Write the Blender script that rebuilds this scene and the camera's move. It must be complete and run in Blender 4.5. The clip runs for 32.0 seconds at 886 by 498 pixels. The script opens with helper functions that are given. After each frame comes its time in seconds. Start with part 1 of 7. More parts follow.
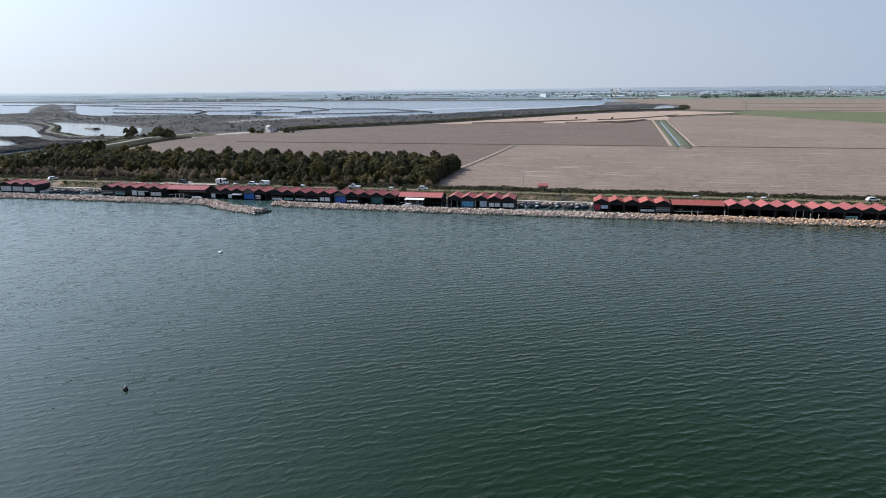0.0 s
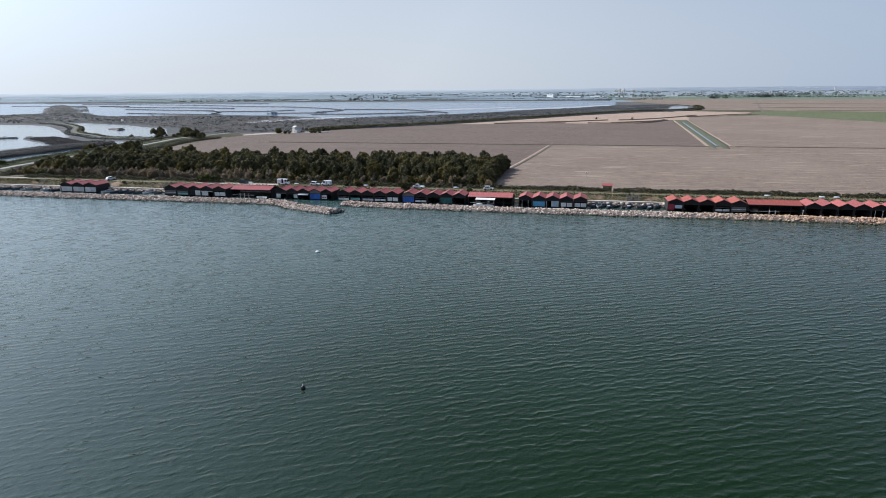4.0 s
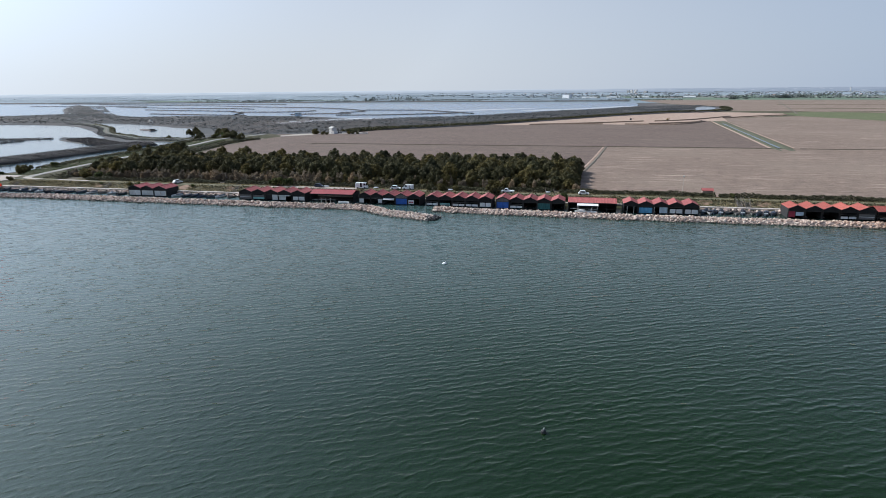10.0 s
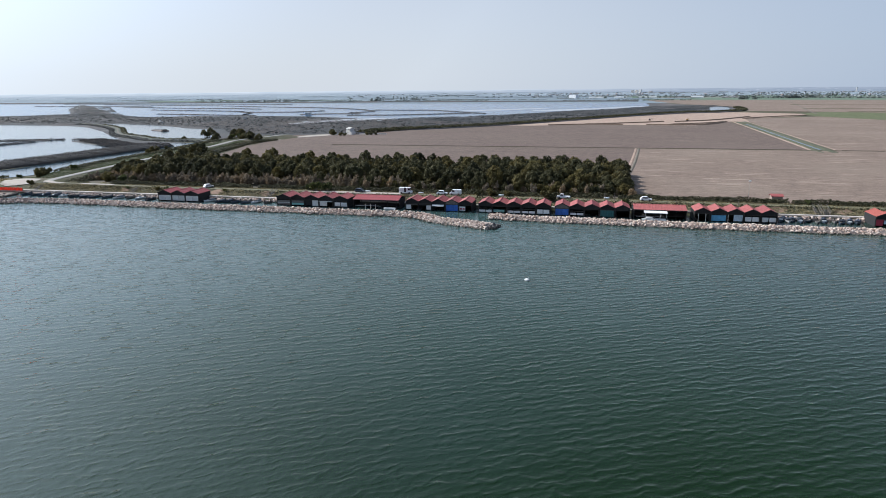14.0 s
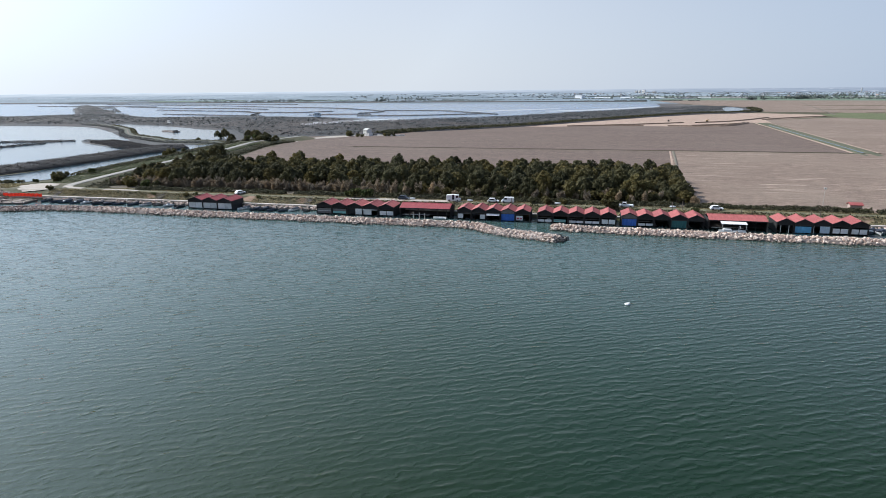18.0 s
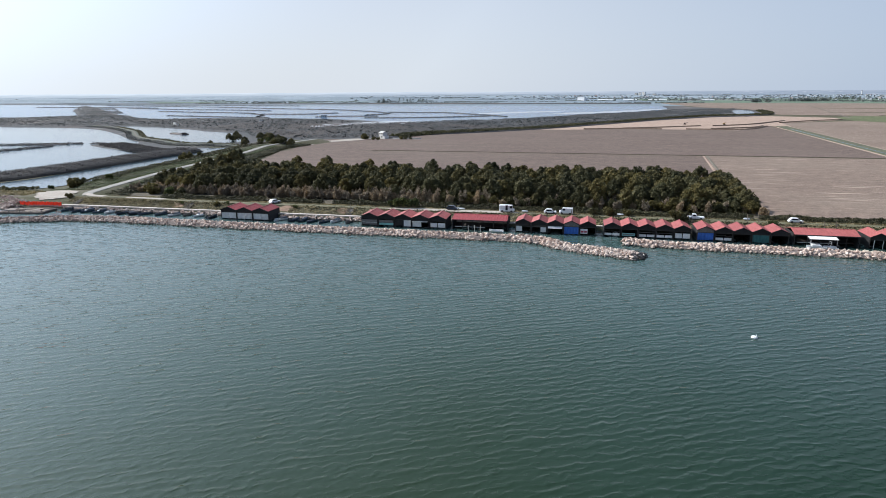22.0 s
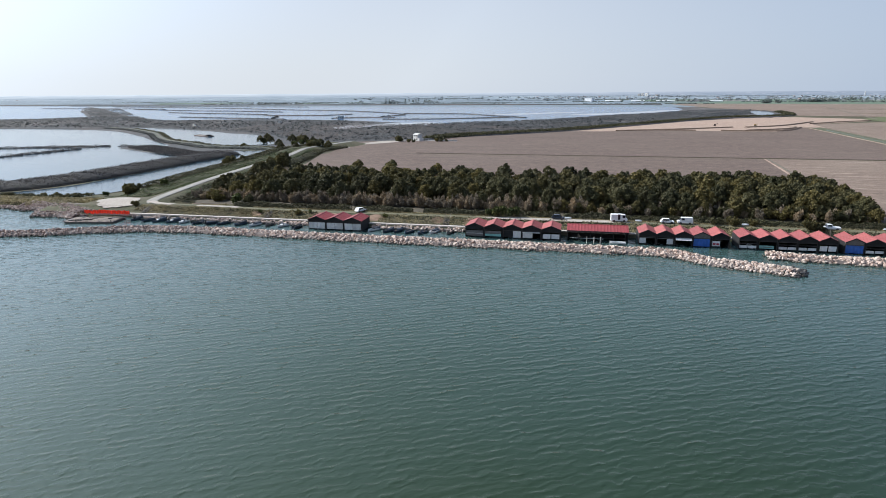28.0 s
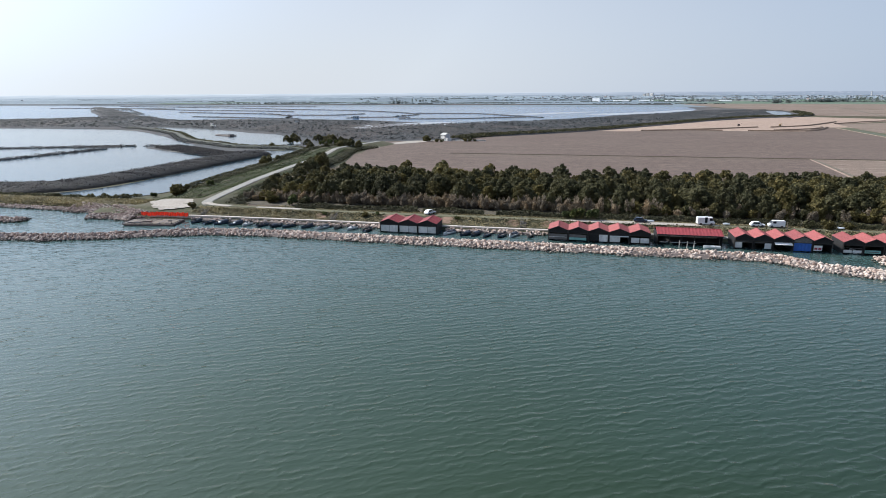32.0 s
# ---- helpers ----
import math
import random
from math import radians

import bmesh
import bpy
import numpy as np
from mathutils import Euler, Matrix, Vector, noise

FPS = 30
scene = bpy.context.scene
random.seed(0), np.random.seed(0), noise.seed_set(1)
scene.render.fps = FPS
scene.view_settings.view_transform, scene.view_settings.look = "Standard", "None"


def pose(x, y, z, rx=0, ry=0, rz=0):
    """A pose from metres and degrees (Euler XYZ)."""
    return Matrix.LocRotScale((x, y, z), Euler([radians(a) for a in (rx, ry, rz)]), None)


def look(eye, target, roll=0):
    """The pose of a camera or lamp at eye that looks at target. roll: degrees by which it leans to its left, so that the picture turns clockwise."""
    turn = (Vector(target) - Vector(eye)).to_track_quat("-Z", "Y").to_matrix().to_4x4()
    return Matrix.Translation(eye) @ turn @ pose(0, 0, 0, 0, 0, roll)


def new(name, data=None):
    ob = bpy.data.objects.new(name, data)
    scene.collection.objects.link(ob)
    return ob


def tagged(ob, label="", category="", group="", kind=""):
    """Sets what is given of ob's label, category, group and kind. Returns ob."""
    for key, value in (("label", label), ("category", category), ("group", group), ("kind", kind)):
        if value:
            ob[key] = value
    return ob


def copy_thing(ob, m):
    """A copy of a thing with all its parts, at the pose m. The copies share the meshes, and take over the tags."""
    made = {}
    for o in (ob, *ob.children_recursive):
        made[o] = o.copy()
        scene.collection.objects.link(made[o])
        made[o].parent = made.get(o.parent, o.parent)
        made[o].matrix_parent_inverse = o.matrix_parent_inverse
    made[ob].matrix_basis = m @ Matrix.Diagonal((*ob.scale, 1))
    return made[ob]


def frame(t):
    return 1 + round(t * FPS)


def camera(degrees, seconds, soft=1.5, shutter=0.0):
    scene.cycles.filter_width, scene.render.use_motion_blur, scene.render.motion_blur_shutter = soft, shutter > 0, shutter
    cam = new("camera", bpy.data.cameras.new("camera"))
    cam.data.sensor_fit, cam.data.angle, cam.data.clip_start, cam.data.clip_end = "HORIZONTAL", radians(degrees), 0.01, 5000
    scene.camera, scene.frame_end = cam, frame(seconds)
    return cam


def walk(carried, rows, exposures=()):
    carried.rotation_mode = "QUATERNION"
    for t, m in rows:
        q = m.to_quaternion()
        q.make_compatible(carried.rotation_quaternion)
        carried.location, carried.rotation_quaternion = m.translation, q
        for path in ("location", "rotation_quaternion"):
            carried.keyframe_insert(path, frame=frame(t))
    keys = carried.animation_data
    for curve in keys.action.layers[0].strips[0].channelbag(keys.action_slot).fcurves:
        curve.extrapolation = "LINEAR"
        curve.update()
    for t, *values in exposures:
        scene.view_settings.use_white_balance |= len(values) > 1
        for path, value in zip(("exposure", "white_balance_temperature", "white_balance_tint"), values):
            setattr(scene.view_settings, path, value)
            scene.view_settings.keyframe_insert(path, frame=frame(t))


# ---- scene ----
# The plan: x runs along the shore, y inland, z up; the water stands at z = 0.

# ---- camera ----
cam = camera(71.87, 32.0, soft=0.9)
ROWS = [
    (0.0, 105.47, -207.68, 40.01, 11.992, -14.849, 0.499),
    (0.5, 102.60, -208.31, 39.99, 12.018, -14.836, 0.490),
    (1.0, 99.67, -209.07, 39.98, 12.011, -14.825, 0.487),
    (1.5, 96.70, -209.88, 39.99, 11.993, -14.817, 0.489),
    (2.0, 93.70, -210.69, 40.01, 11.979, -14.812, 0.495),
    (2.5, 90.70, -211.44, 40.04, 11.975, -14.808, 0.503),
    (3.0, 87.70, -212.10, 40.06, 11.986, -14.806, 0.512),
    (3.5, 84.72, -212.64, 40.08, 12.012, -14.805, 0.521),
    (4.0, 81.76, -213.05, 40.10, 12.052, -14.804, 0.529),
    (4.5, 78.84, -213.32, 40.11, 12.103, -14.802, 0.535),
    (5.0, 75.95, -213.45, 40.11, 12.163, -14.800, 0.540),
    (5.5, 73.11, -213.44, 40.11, 12.227, -14.796, 0.543),
    (6.0, 70.31, -213.28, 40.10, 12.293, -14.791, 0.544),
    (6.5, 67.56, -213.00, 40.09, 12.357, -14.785, 0.543),
    (7.0, 64.85, -212.59, 40.07, 12.418, -14.778, 0.540),
    (7.5, 62.18, -212.06, 40.05, 12.474, -14.770, 0.536),
    (8.0, 59.54, -211.42, 40.02, 12.523, -14.762, 0.531),
    (8.5, 56.94, -210.69, 39.99, 12.566, -14.753, 0.526),
    (9.0, 54.37, -209.87, 39.97, 12.601, -14.745, 0.521),
    (9.5, 51.82, -208.98, 39.94, 12.631, -14.738, 0.516),
    (10.0, 49.29, -208.01, 39.91, 12.654, -14.732, 0.511),
    (10.5, 46.77, -206.98, 39.88, 12.673, -14.727, 0.508),
    (11.0, 44.27, -205.89, 39.86, 12.688, -14.723, 0.505),
    (11.5, 41.78, -204.76, 39.83, 12.701, -14.721, 0.503),
    (12.0, 39.29, -203.59, 39.81, 12.711, -14.721, 0.502),
    (12.5, 36.80, -202.38, 39.80, 12.721, -14.722, 0.502),
    (13.0, 34.31, -201.15, 39.79, 12.730, -14.724, 0.502),
    (13.5, 31.83, -199.88, 39.78, 12.740, -14.726, 0.502),
    (14.0, 29.34, -198.60, 39.78, 12.749, -14.730, 0.501),
    (14.5, 26.85, -197.30, 39.79, 12.759, -14.733, 0.500),
    (15.0, 24.36, -195.99, 39.80, 12.768, -14.736, 0.498),
    (15.5, 21.87, -194.66, 39.82, 12.776, -14.738, 0.494),
    (16.0, 19.38, -193.33, 39.85, 12.782, -14.739, 0.489),
    (16.5, 16.88, -191.99, 39.88, 12.787, -14.738, 0.481),
    (17.0, 14.39, -190.64, 39.92, 12.788, -14.735, 0.472),
    (17.5, 11.89, -189.30, 39.97, 12.784, -14.730, 0.460),
    (18.0, 9.38, -187.95, 40.02, 12.776, -14.722, 0.446),
    (18.5, 6.88, -186.61, 40.07, 12.763, -14.712, 0.430),
    (19.0, 4.36, -185.28, 40.13, 12.744, -14.699, 0.413),
    (19.5, 1.84, -183.96, 40.19, 12.718, -14.684, 0.395),
    (20.0, -0.70, -182.65, 40.25, 12.687, -14.666, 0.376),
    (20.5, -3.25, -181.37, 40.32, 12.651, -14.647, 0.356),
    (21.0, -5.83, -180.12, 40.38, 12.609, -14.627, 0.338),
    (21.5, -8.42, -178.90, 40.44, 12.564, -14.606, 0.321),
    (22.0, -11.05, -177.73, 40.50, 12.517, -14.585, 0.306),
    (22.5, -13.71, -176.62, 40.55, 12.469, -14.564, 0.293),
    (23.0, -16.40, -175.57, 40.60, 12.422, -14.545, 0.284),
    (23.5, -19.14, -174.60, 40.64, 12.377, -14.528, 0.278),
    (24.0, -21.93, -173.71, 40.67, 12.336, -14.513, 0.275),
    (24.5, -24.76, -172.92, 40.69, 12.301, -14.501, 0.276),
    (25.0, -27.64, -172.25, 40.71, 12.274, -14.493, 0.281),
    (25.5, -30.57, -171.69, 40.71, 12.254, -14.488, 0.288),
    (26.0, -33.55, -171.26, 40.71, 12.243, -14.486, 0.297),
    (26.5, -36.57, -170.97, 40.69, 12.241, -14.487, 0.307),
    (27.0, -39.62, -170.81, 40.67, 12.247, -14.491, 0.317),
    (27.5, -42.71, -170.78, 40.63, 12.260, -14.497, 0.326),
    (28.0, -45.81, -170.86, 40.59, 12.279, -14.503, 0.331),
    (28.5, -48.91, -171.02, 40.54, 12.300, -14.509, 0.332),
    (29.0, -51.99, -171.23, 40.49, 12.322, -14.514, 0.329),
    (29.5, -55.05, -171.44, 40.43, 12.342, -14.516, 0.321),
    (30.0, -58.04, -171.56, 40.37, 12.358, -14.516, 0.309),
    (30.5, -60.97, -171.49, 40.30, 12.369, -14.513, 0.295),
    (31.0, -63.79, -171.10, 40.23, 12.376, -14.508, 0.284),
    (31.5, -66.50, -170.22, 40.15, 12.381, -14.503, 0.282),
    (32.0, -69.07, -168.63, 40.06, 12.391, -14.502, 0.300),
]
walk(cam, [(t, pose(x, y, z, 90 + pitch, roll, yaw)) for t, x, y, z, yaw, pitch, roll in ROWS],
     [(0, 0.05, 6050, 10), (9, 0.0, 6050, 10), (13, 0.05, 6050, 10), (17, 0.19, 6100, 10), (32, 0.17, 6150, 10)])

# ---- light ----
SUN_AZ = math.atan2(0.24, -0.97)      # towards the sun, counter-clockwise from +x
SUN_EL = radians(40)
world = bpy.data.worlds.new("sky")
scene.world = world
world.use_nodes = True
wn = world.node_tree.nodes
sky = wn.new("ShaderNodeTexSky")
sky.sky_type, sky.sun_disc = "NISHITA", False
sky.sun_elevation, sky.sun_rotation = SUN_EL, math.pi / 2 - SUN_AZ
sky.altitude, sky.air_density, sky.dust_density, sky.ozone_density = 0, 0.58, 1.1, 1.8
wn["Background"].inputs["Strength"].default_value = 0.125
# thin haze, thickest towards the horizon and brightest towards the sun
wl = world.node_tree.links
ray = wn.new("ShaderNodeTexCoord")
dot = wn.new("ShaderNodeVectorMath")
dot.operation = "DOT_PRODUCT"
dot.inputs[1].default_value = (math.cos(SUN_AZ) * math.cos(SUN_EL), math.sin(SUN_AZ) * math.cos(SUN_EL), math.sin(SUN_EL))
wl.new(ray.outputs["Generated"], dot.inputs[0])
lobe = wn.new("ShaderNodeMapRange")
lobe.inputs["From Min"].default_value, lobe.inputs["From Max"].default_value = -1.0, 1.0
wl.new(dot.outputs["Value"], lobe.inputs["Value"])
tint = wn.new("ShaderNodeValToRGB")
HAZE = [(0.0, (0.24, 0.30, 0.40)), (0.45, (0.292, 0.334, 0.392)), (0.69, (0.424, 0.443, 0.460)), (0.86, (0.372, 0.360, 0.344)), (1.0, (0.30, 0.30, 0.30))]
while len(tint.color_ramp.elements) < len(HAZE):
    tint.color_ramp.elements.new(0.5)
for stop, (p, c) in zip(tint.color_ramp.elements, HAZE):
    stop.position, stop.color = p, (*c, 1)
wl.new(lobe.outputs[0], tint.inputs[0])
bright = wn.new("ShaderNodeVectorMath")
bright.operation = "SCALE"
bright.inputs["Scale"].default_value = 12.0
wl.new(tint.outputs[0], bright.inputs[0])
low = wn.new("ShaderNodeSeparateXYZ")
wl.new(ray.outputs["Generated"], low.inputs[0])
fade = wn.new("ShaderNodeMapRange")
fade.inputs["From Min"].default_value, fade.inputs["From Max"].default_value = 0.02, 0.62
fade.inputs["To Min"].default_value, fade.inputs["To Max"].default_value = 0.96, 0.06
wl.new(low.outputs[2], fade.inputs["Value"])
veil = wn.new("ShaderNodeMix")
veil.data_type = "RGBA"
wl.new(fade.outputs[0], veil.inputs[0])
wl.new(sky.outputs[0], veil.inputs[6])
wl.new(bright.outputs[0], veil.inputs[7])
# the bright aureole that haze spreads round the sun
near = wn.new("ShaderNodeMath")
near.operation = "MAXIMUM"
near.inputs[1].default_value = 0.0
wl.new(dot.outputs["Value"], near.inputs[0])
power = wn.new("ShaderNodeMath")
power.operation = "POWER"
power.inputs[1].default_value = 5.0
wl.new(near.outputs[0], power.inputs[0])
glow = wn.new("ShaderNodeMix")
glow.data_type, glow.blend_type = "RGBA", "ADD"
glow.inputs[7].default_value = (10.6, 13.9, 17.0, 1)
wl.new(power.outputs[0], glow.inputs[0])
wl.new(veil.outputs[2], glow.inputs[6])
wl.new(glow.outputs[2], wn["Background"].inputs["Color"])
sun_data = bpy.data.lights.new("sun", "SUN")
sun_data.energy, sun_data.angle, sun_data.color = 5.0, radians(0.6), (1.0, 0.93, 0.83)
sun = new("sun", sun_data)
sun.matrix_world = look((400 * math.cos(SUN_AZ), 400 * math.sin(SUN_AZ), 400 * math.tan(SUN_EL)), (0, 0, 0))
scene.view_settings.exposure = 0.0

# ---- materials ----


class Mat:
    """A node material with a principled shader, built up step by step."""

    def __init__(self, name, rough=0.8, metal=0.0, spec=0.5, ior=1.45):
        self.m = bpy.data.materials.new(name)
        self.m.use_nodes = True
        self.nt = self.m.node_tree
        self.b = self.nt.nodes["Principled BSDF"]
        self.b.inputs["Roughness"].default_value = rough
        self.b.inputs["Metallic"].default_value = metal
        self.b.inputs["Specular IOR Level"].default_value = spec
        self.b.inputs["IOR"].default_value = ior
        self.geo = self.nt.nodes.new("ShaderNodeNewGeometry")
        self.pos = self.geo.outputs["Position"]

    def node(self, kind, **inputs):
        n = self.nt.nodes.new(kind)
        for k, v in inputs.items():
            n.inputs[k].default_value = v
        return n

    def link(self, a, b):
        self.nt.links.new(a, b)

    def local(self):
        self.pos = self.nt.nodes.new("ShaderNodeTexCoord").outputs["Object"]
        return self

    def noise(self, scale, detail=3.0, stretch=(1, 1, 1), turn=0.0, rough=0.55, distort=0.0):
        mp = self.nt.nodes.new("ShaderNodeMapping")
        mp.inputs["Scale"].default_value = stretch
        mp.inputs["Rotation"].default_value = (0, 0, turn)
        self.link(self.pos, mp.inputs["Vector"])
        n = self.node("ShaderNodeTexNoise", Scale=scale, Detail=detail, Roughness=rough, Distortion=distort)
        self.link(mp.outputs[0], n.inputs["Vector"])
        return n.outputs["Fac"]

    def ramp(self, fac, stops):
        r = self.nt.nodes.new("ShaderNodeValToRGB")
        e = r.color_ramp.elements
        while len(e) < len(stops):
            e.new(0.5)
        for s, (p, c) in zip(e, stops):
            s.position = p
            s.color = (*c, 1) if len(c) == 3 else c
        self.link(fac, r.inputs[0])
        return r.outputs[0]

    def mix(self, a, b, fac, mode="MIX"):
        n = self.nt.nodes.new("ShaderNodeMix")
        n.data_type, n.blend_type = "RGBA", mode
        for sock, v in ((n.inputs[0], fac), (n.inputs[6], a), (n.inputs[7], b)):
            if isinstance(v, (int, float)):
                sock.default_value = v
            elif isinstance(v, tuple):
                sock.default_value = (*v, 1)
            else:
                self.link(v, sock)
        return n.outputs[2]

    def color(self, c):
        if isinstance(c, tuple):
            self.b.inputs["Base Color"].default_value = (*c, 1)
        else:
            self.link(c, self.b.inputs["Base Color"])
        return self

    def bump(self, fac, strength=0.3, distance=0.1):
        n = self.node("ShaderNodeBump", Strength=strength, Distance=distance)
        self.link(fac, n.inputs["Height"])
        if self.b.inputs["Normal"].is_linked:
            self.link(self.b.inputs["Normal"].links[0].from_socket, n.inputs["Normal"])
        self.link(n.outputs[0], self.b.inputs["Normal"])
        return self

    def island(self):
        return self.geo.outputs["Random Per Island"]

    def each(self):
        return self.nt.nodes.new("ShaderNodeObjectInfo").outputs["Random"]

    def add(self, a, b, op="ADD"):
        n = self.nt.nodes.new("ShaderNodeMath")
        n.operation = op
        for i, v in enumerate((a, b)):
            if isinstance(v, (int, float)):
                n.inputs[i].default_value = v
            else:
                self.link(v, n.inputs[i])
        return n.outputs[0]


def scaled(c, k):
    return tuple(min(1, v * k) for v in c)


def surface(name, c, rough=0.8, var=0.35, scale=1.5, big=0.15, bump=0.0, metal=0.0, spec=0.5, each=0.0):
    """A weathered surface: two scales of mottling, and a shade of its own for each thing."""
    m = Mat(name, rough, metal, spec)
    small = m.ramp(m.noise(scale, 5), [(0.25, scaled(c, 1 - var)), (0.75, scaled(c, 1 + var))])
    col = m.mix(small, scaled(c, 0.55), m.ramp(m.noise(big, 3), [(0.5, (0, 0, 0)), (0.8, (0.5, 0.5, 0.5))]))
    if each:
        v = m.ramp(m.each(), [(0, (1 - each,) * 3), (1, (1 + each * 0.4,) * 3)])
        col = m.mix(col, v, 1.0, "MULTIPLY")
    m.color(col)
    if bump:
        m.bump(m.noise(scale * 3, 4), bump, 0.05)
    return m.m


def see_through(m, col, share):
    """Thin leaf or fabric: a share of the light passes through it."""
    thin = m.node("ShaderNodeBsdfTranslucent")
    m.link(col, thin.inputs["Color"])
    both = m.node("ShaderNodeMixShader")
    both.inputs["Fac"].default_value = share
    m.link(m.b.outputs[0], both.inputs[1])
    m.link(thin.outputs[0], both.inputs[2])
    m.link(both.outputs[0], m.nt.nodes["Material Output"].inputs["Surface"])
    return m.m


def leafy(name, stops, big=0.02, each=0.25):
    """Leaves: every leaf clump has its shade, every plant its own tone."""
    m = Mat(name, 0.75, 0, 0.25)
    col = m.ramp(m.island(), stops)
    if each:
        v = m.ramp(m.each(), [(0, (1 - each, 1 - each * 0.9, 1 - each)), (0.5, (1, 1, 0.95)), (1, (1 + each, 1 + each * 0.55, 1 - each * 0.4))])
        col = m.mix(col, v, 1.0, "MULTIPLY")
    patch = m.ramp(m.noise(big, 3), [(0.3, (0.75, 0.75, 0.78)), (0.7, (1.2, 1.15, 1.05))])
    col = m.mix(col, patch, 1.0, "MULTIPLY")
    m.color(col)
    return see_through(m, col, 0.28)


def water_material(name, c, waves, rough=0.08, ior=1.333, west=None, trains=(), inshore=None):
    """Water: its depth colour varies slowly; trains of ripples, each (length, crest length, heading, strength, height)."""
    m = Mat(name, rough, 0, 0.5, ior)
    tone = m.ramp(m.noise(0.006, 4, (1, 1.6, 1)), [(0.3, scaled(c, 0.85)), (0.7, scaled(c, 1.15))])
    if west:
        # the water turns shallower and murkier towards the west
        sp = m.nt.nodes.new("ShaderNodeSeparateXYZ")
        m.link(m.pos, sp.inputs[0])
        t = m.add(m.add(42, m.add(sp.outputs[0], m.add(m.noise(0.012, 3), 60, "MULTIPLY")), "SUBTRACT"), 1 / 130, "MULTIPLY")
        tone = m.mix(tone, west, m.ramp(t, [(0, (0, 0, 0)), (1, (1, 1, 1))]))
    if inshore:
        # the water turns paler and bluer towards the shore, most in the west
        sp = m.nt.nodes.new("ShaderNodeSeparateXYZ")
        m.link(m.pos, sp.inputs[0])
        t = m.add(m.add(m.add(sp.outputs[1], m.add(m.noise(0.014, 3), 50, "MULTIPLY")), 118), 1 / 110, "MULTIPLY")
        e = m.add(m.add(165, sp.outputs[0], "SUBTRACT"), 1 / 170, "MULTIPLY")
        tone = m.mix(tone, inshore, m.add(m.ramp(t, [(0, (0, 0, 0)), (1, (1, 1, 1))]), m.ramp(e, [(0, (0.1,) * 3), (1, (1, 1, 1))]), "MULTIPLY"))
    m.color(tone)
    for scale, crest, turn, strength, distance in waves:
        mp = m.nt.nodes.new("ShaderNodeMapping")
        mp.vector_type = "TEXTURE"
        mp.inputs["Rotation"].default_value = (0, 0, turn)
        mp.inputs["Scale"].default_value = (scale * crest, scale, scale)
        m.link(m.pos, mp.inputs["Vector"])
        n = m.node("ShaderNodeTexNoise", Scale=1.0, Detail=1.5, Roughness=0.5, Distortion=0.35)
        m.link(mp.outputs[0], n.inputs["Vector"])
        m.bump(n.outputs["Fac"], strength, distance)
    for length, turn, bend, distance in trains:
        # regular wind waves with sharp crests, dying out in places
        mp = m.nt.nodes.new("ShaderNodeMapping")
        mp.vector_type = "TEXTURE"
        mp.inputs["Rotation"].default_value = (0, 0, turn)
        m.link(m.pos, mp.inputs["Vector"])
        w = m.node("ShaderNodeTexWave", Distortion=bend, Detail=1.5)
        w.inputs["Scale"].default_value = 0.314 / length
        w.inputs["Detail Scale"].default_value = 2.2
        w.wave_type, w.bands_direction, w.wave_profile = "BANDS", "Y", "SIN"
        m.link(mp.outputs[0], w.inputs["Vector"])
        crest = m.add(w.outputs["Fac"], 1.7, "POWER")
        gust = m.ramp(m.noise(0.35 / length, 2), [(0.3, (0.25,) * 3), (0.65, (1, 1, 1))])
        m.bump(m.add(crest, gust, "MULTIPLY"), 1.0, distance)
    return m.m


M_SEA = water_material("sea_water", (0.0060, 0.0178, 0.0046), [
    (0.62, 2.2, 0.45, 0.8, 0.045), (2.7, 3.0, 0.5, 0.6, 0.12), (0.26, 2.0, 0.5, 0.5, 0.024)], 0.03, 1.345, (0.0300, 0.0425, 0.0135),
    ((1.9, 0.36, 5.0, 0.056), (1.2, 0.54, 5.0, 0.036)), (0.040, 0.075, 0.070))
M_LAGOON = water_material("lagoon_water", (0.030, 0.085, 0.165), [(3.4, 2.8, 0.3, 0.6, 0.25), (1.1, 2.5, 0.4, 0.5, 0.10)], 0.15)
M_POND = water_material("pond_water", (0.018, 0.042, 0.060), [(1.4, 2.5, 0.4, 0.6, 0.10), (0.45, 1.7, 0.4, 0.5, 0.02)], 0.08)


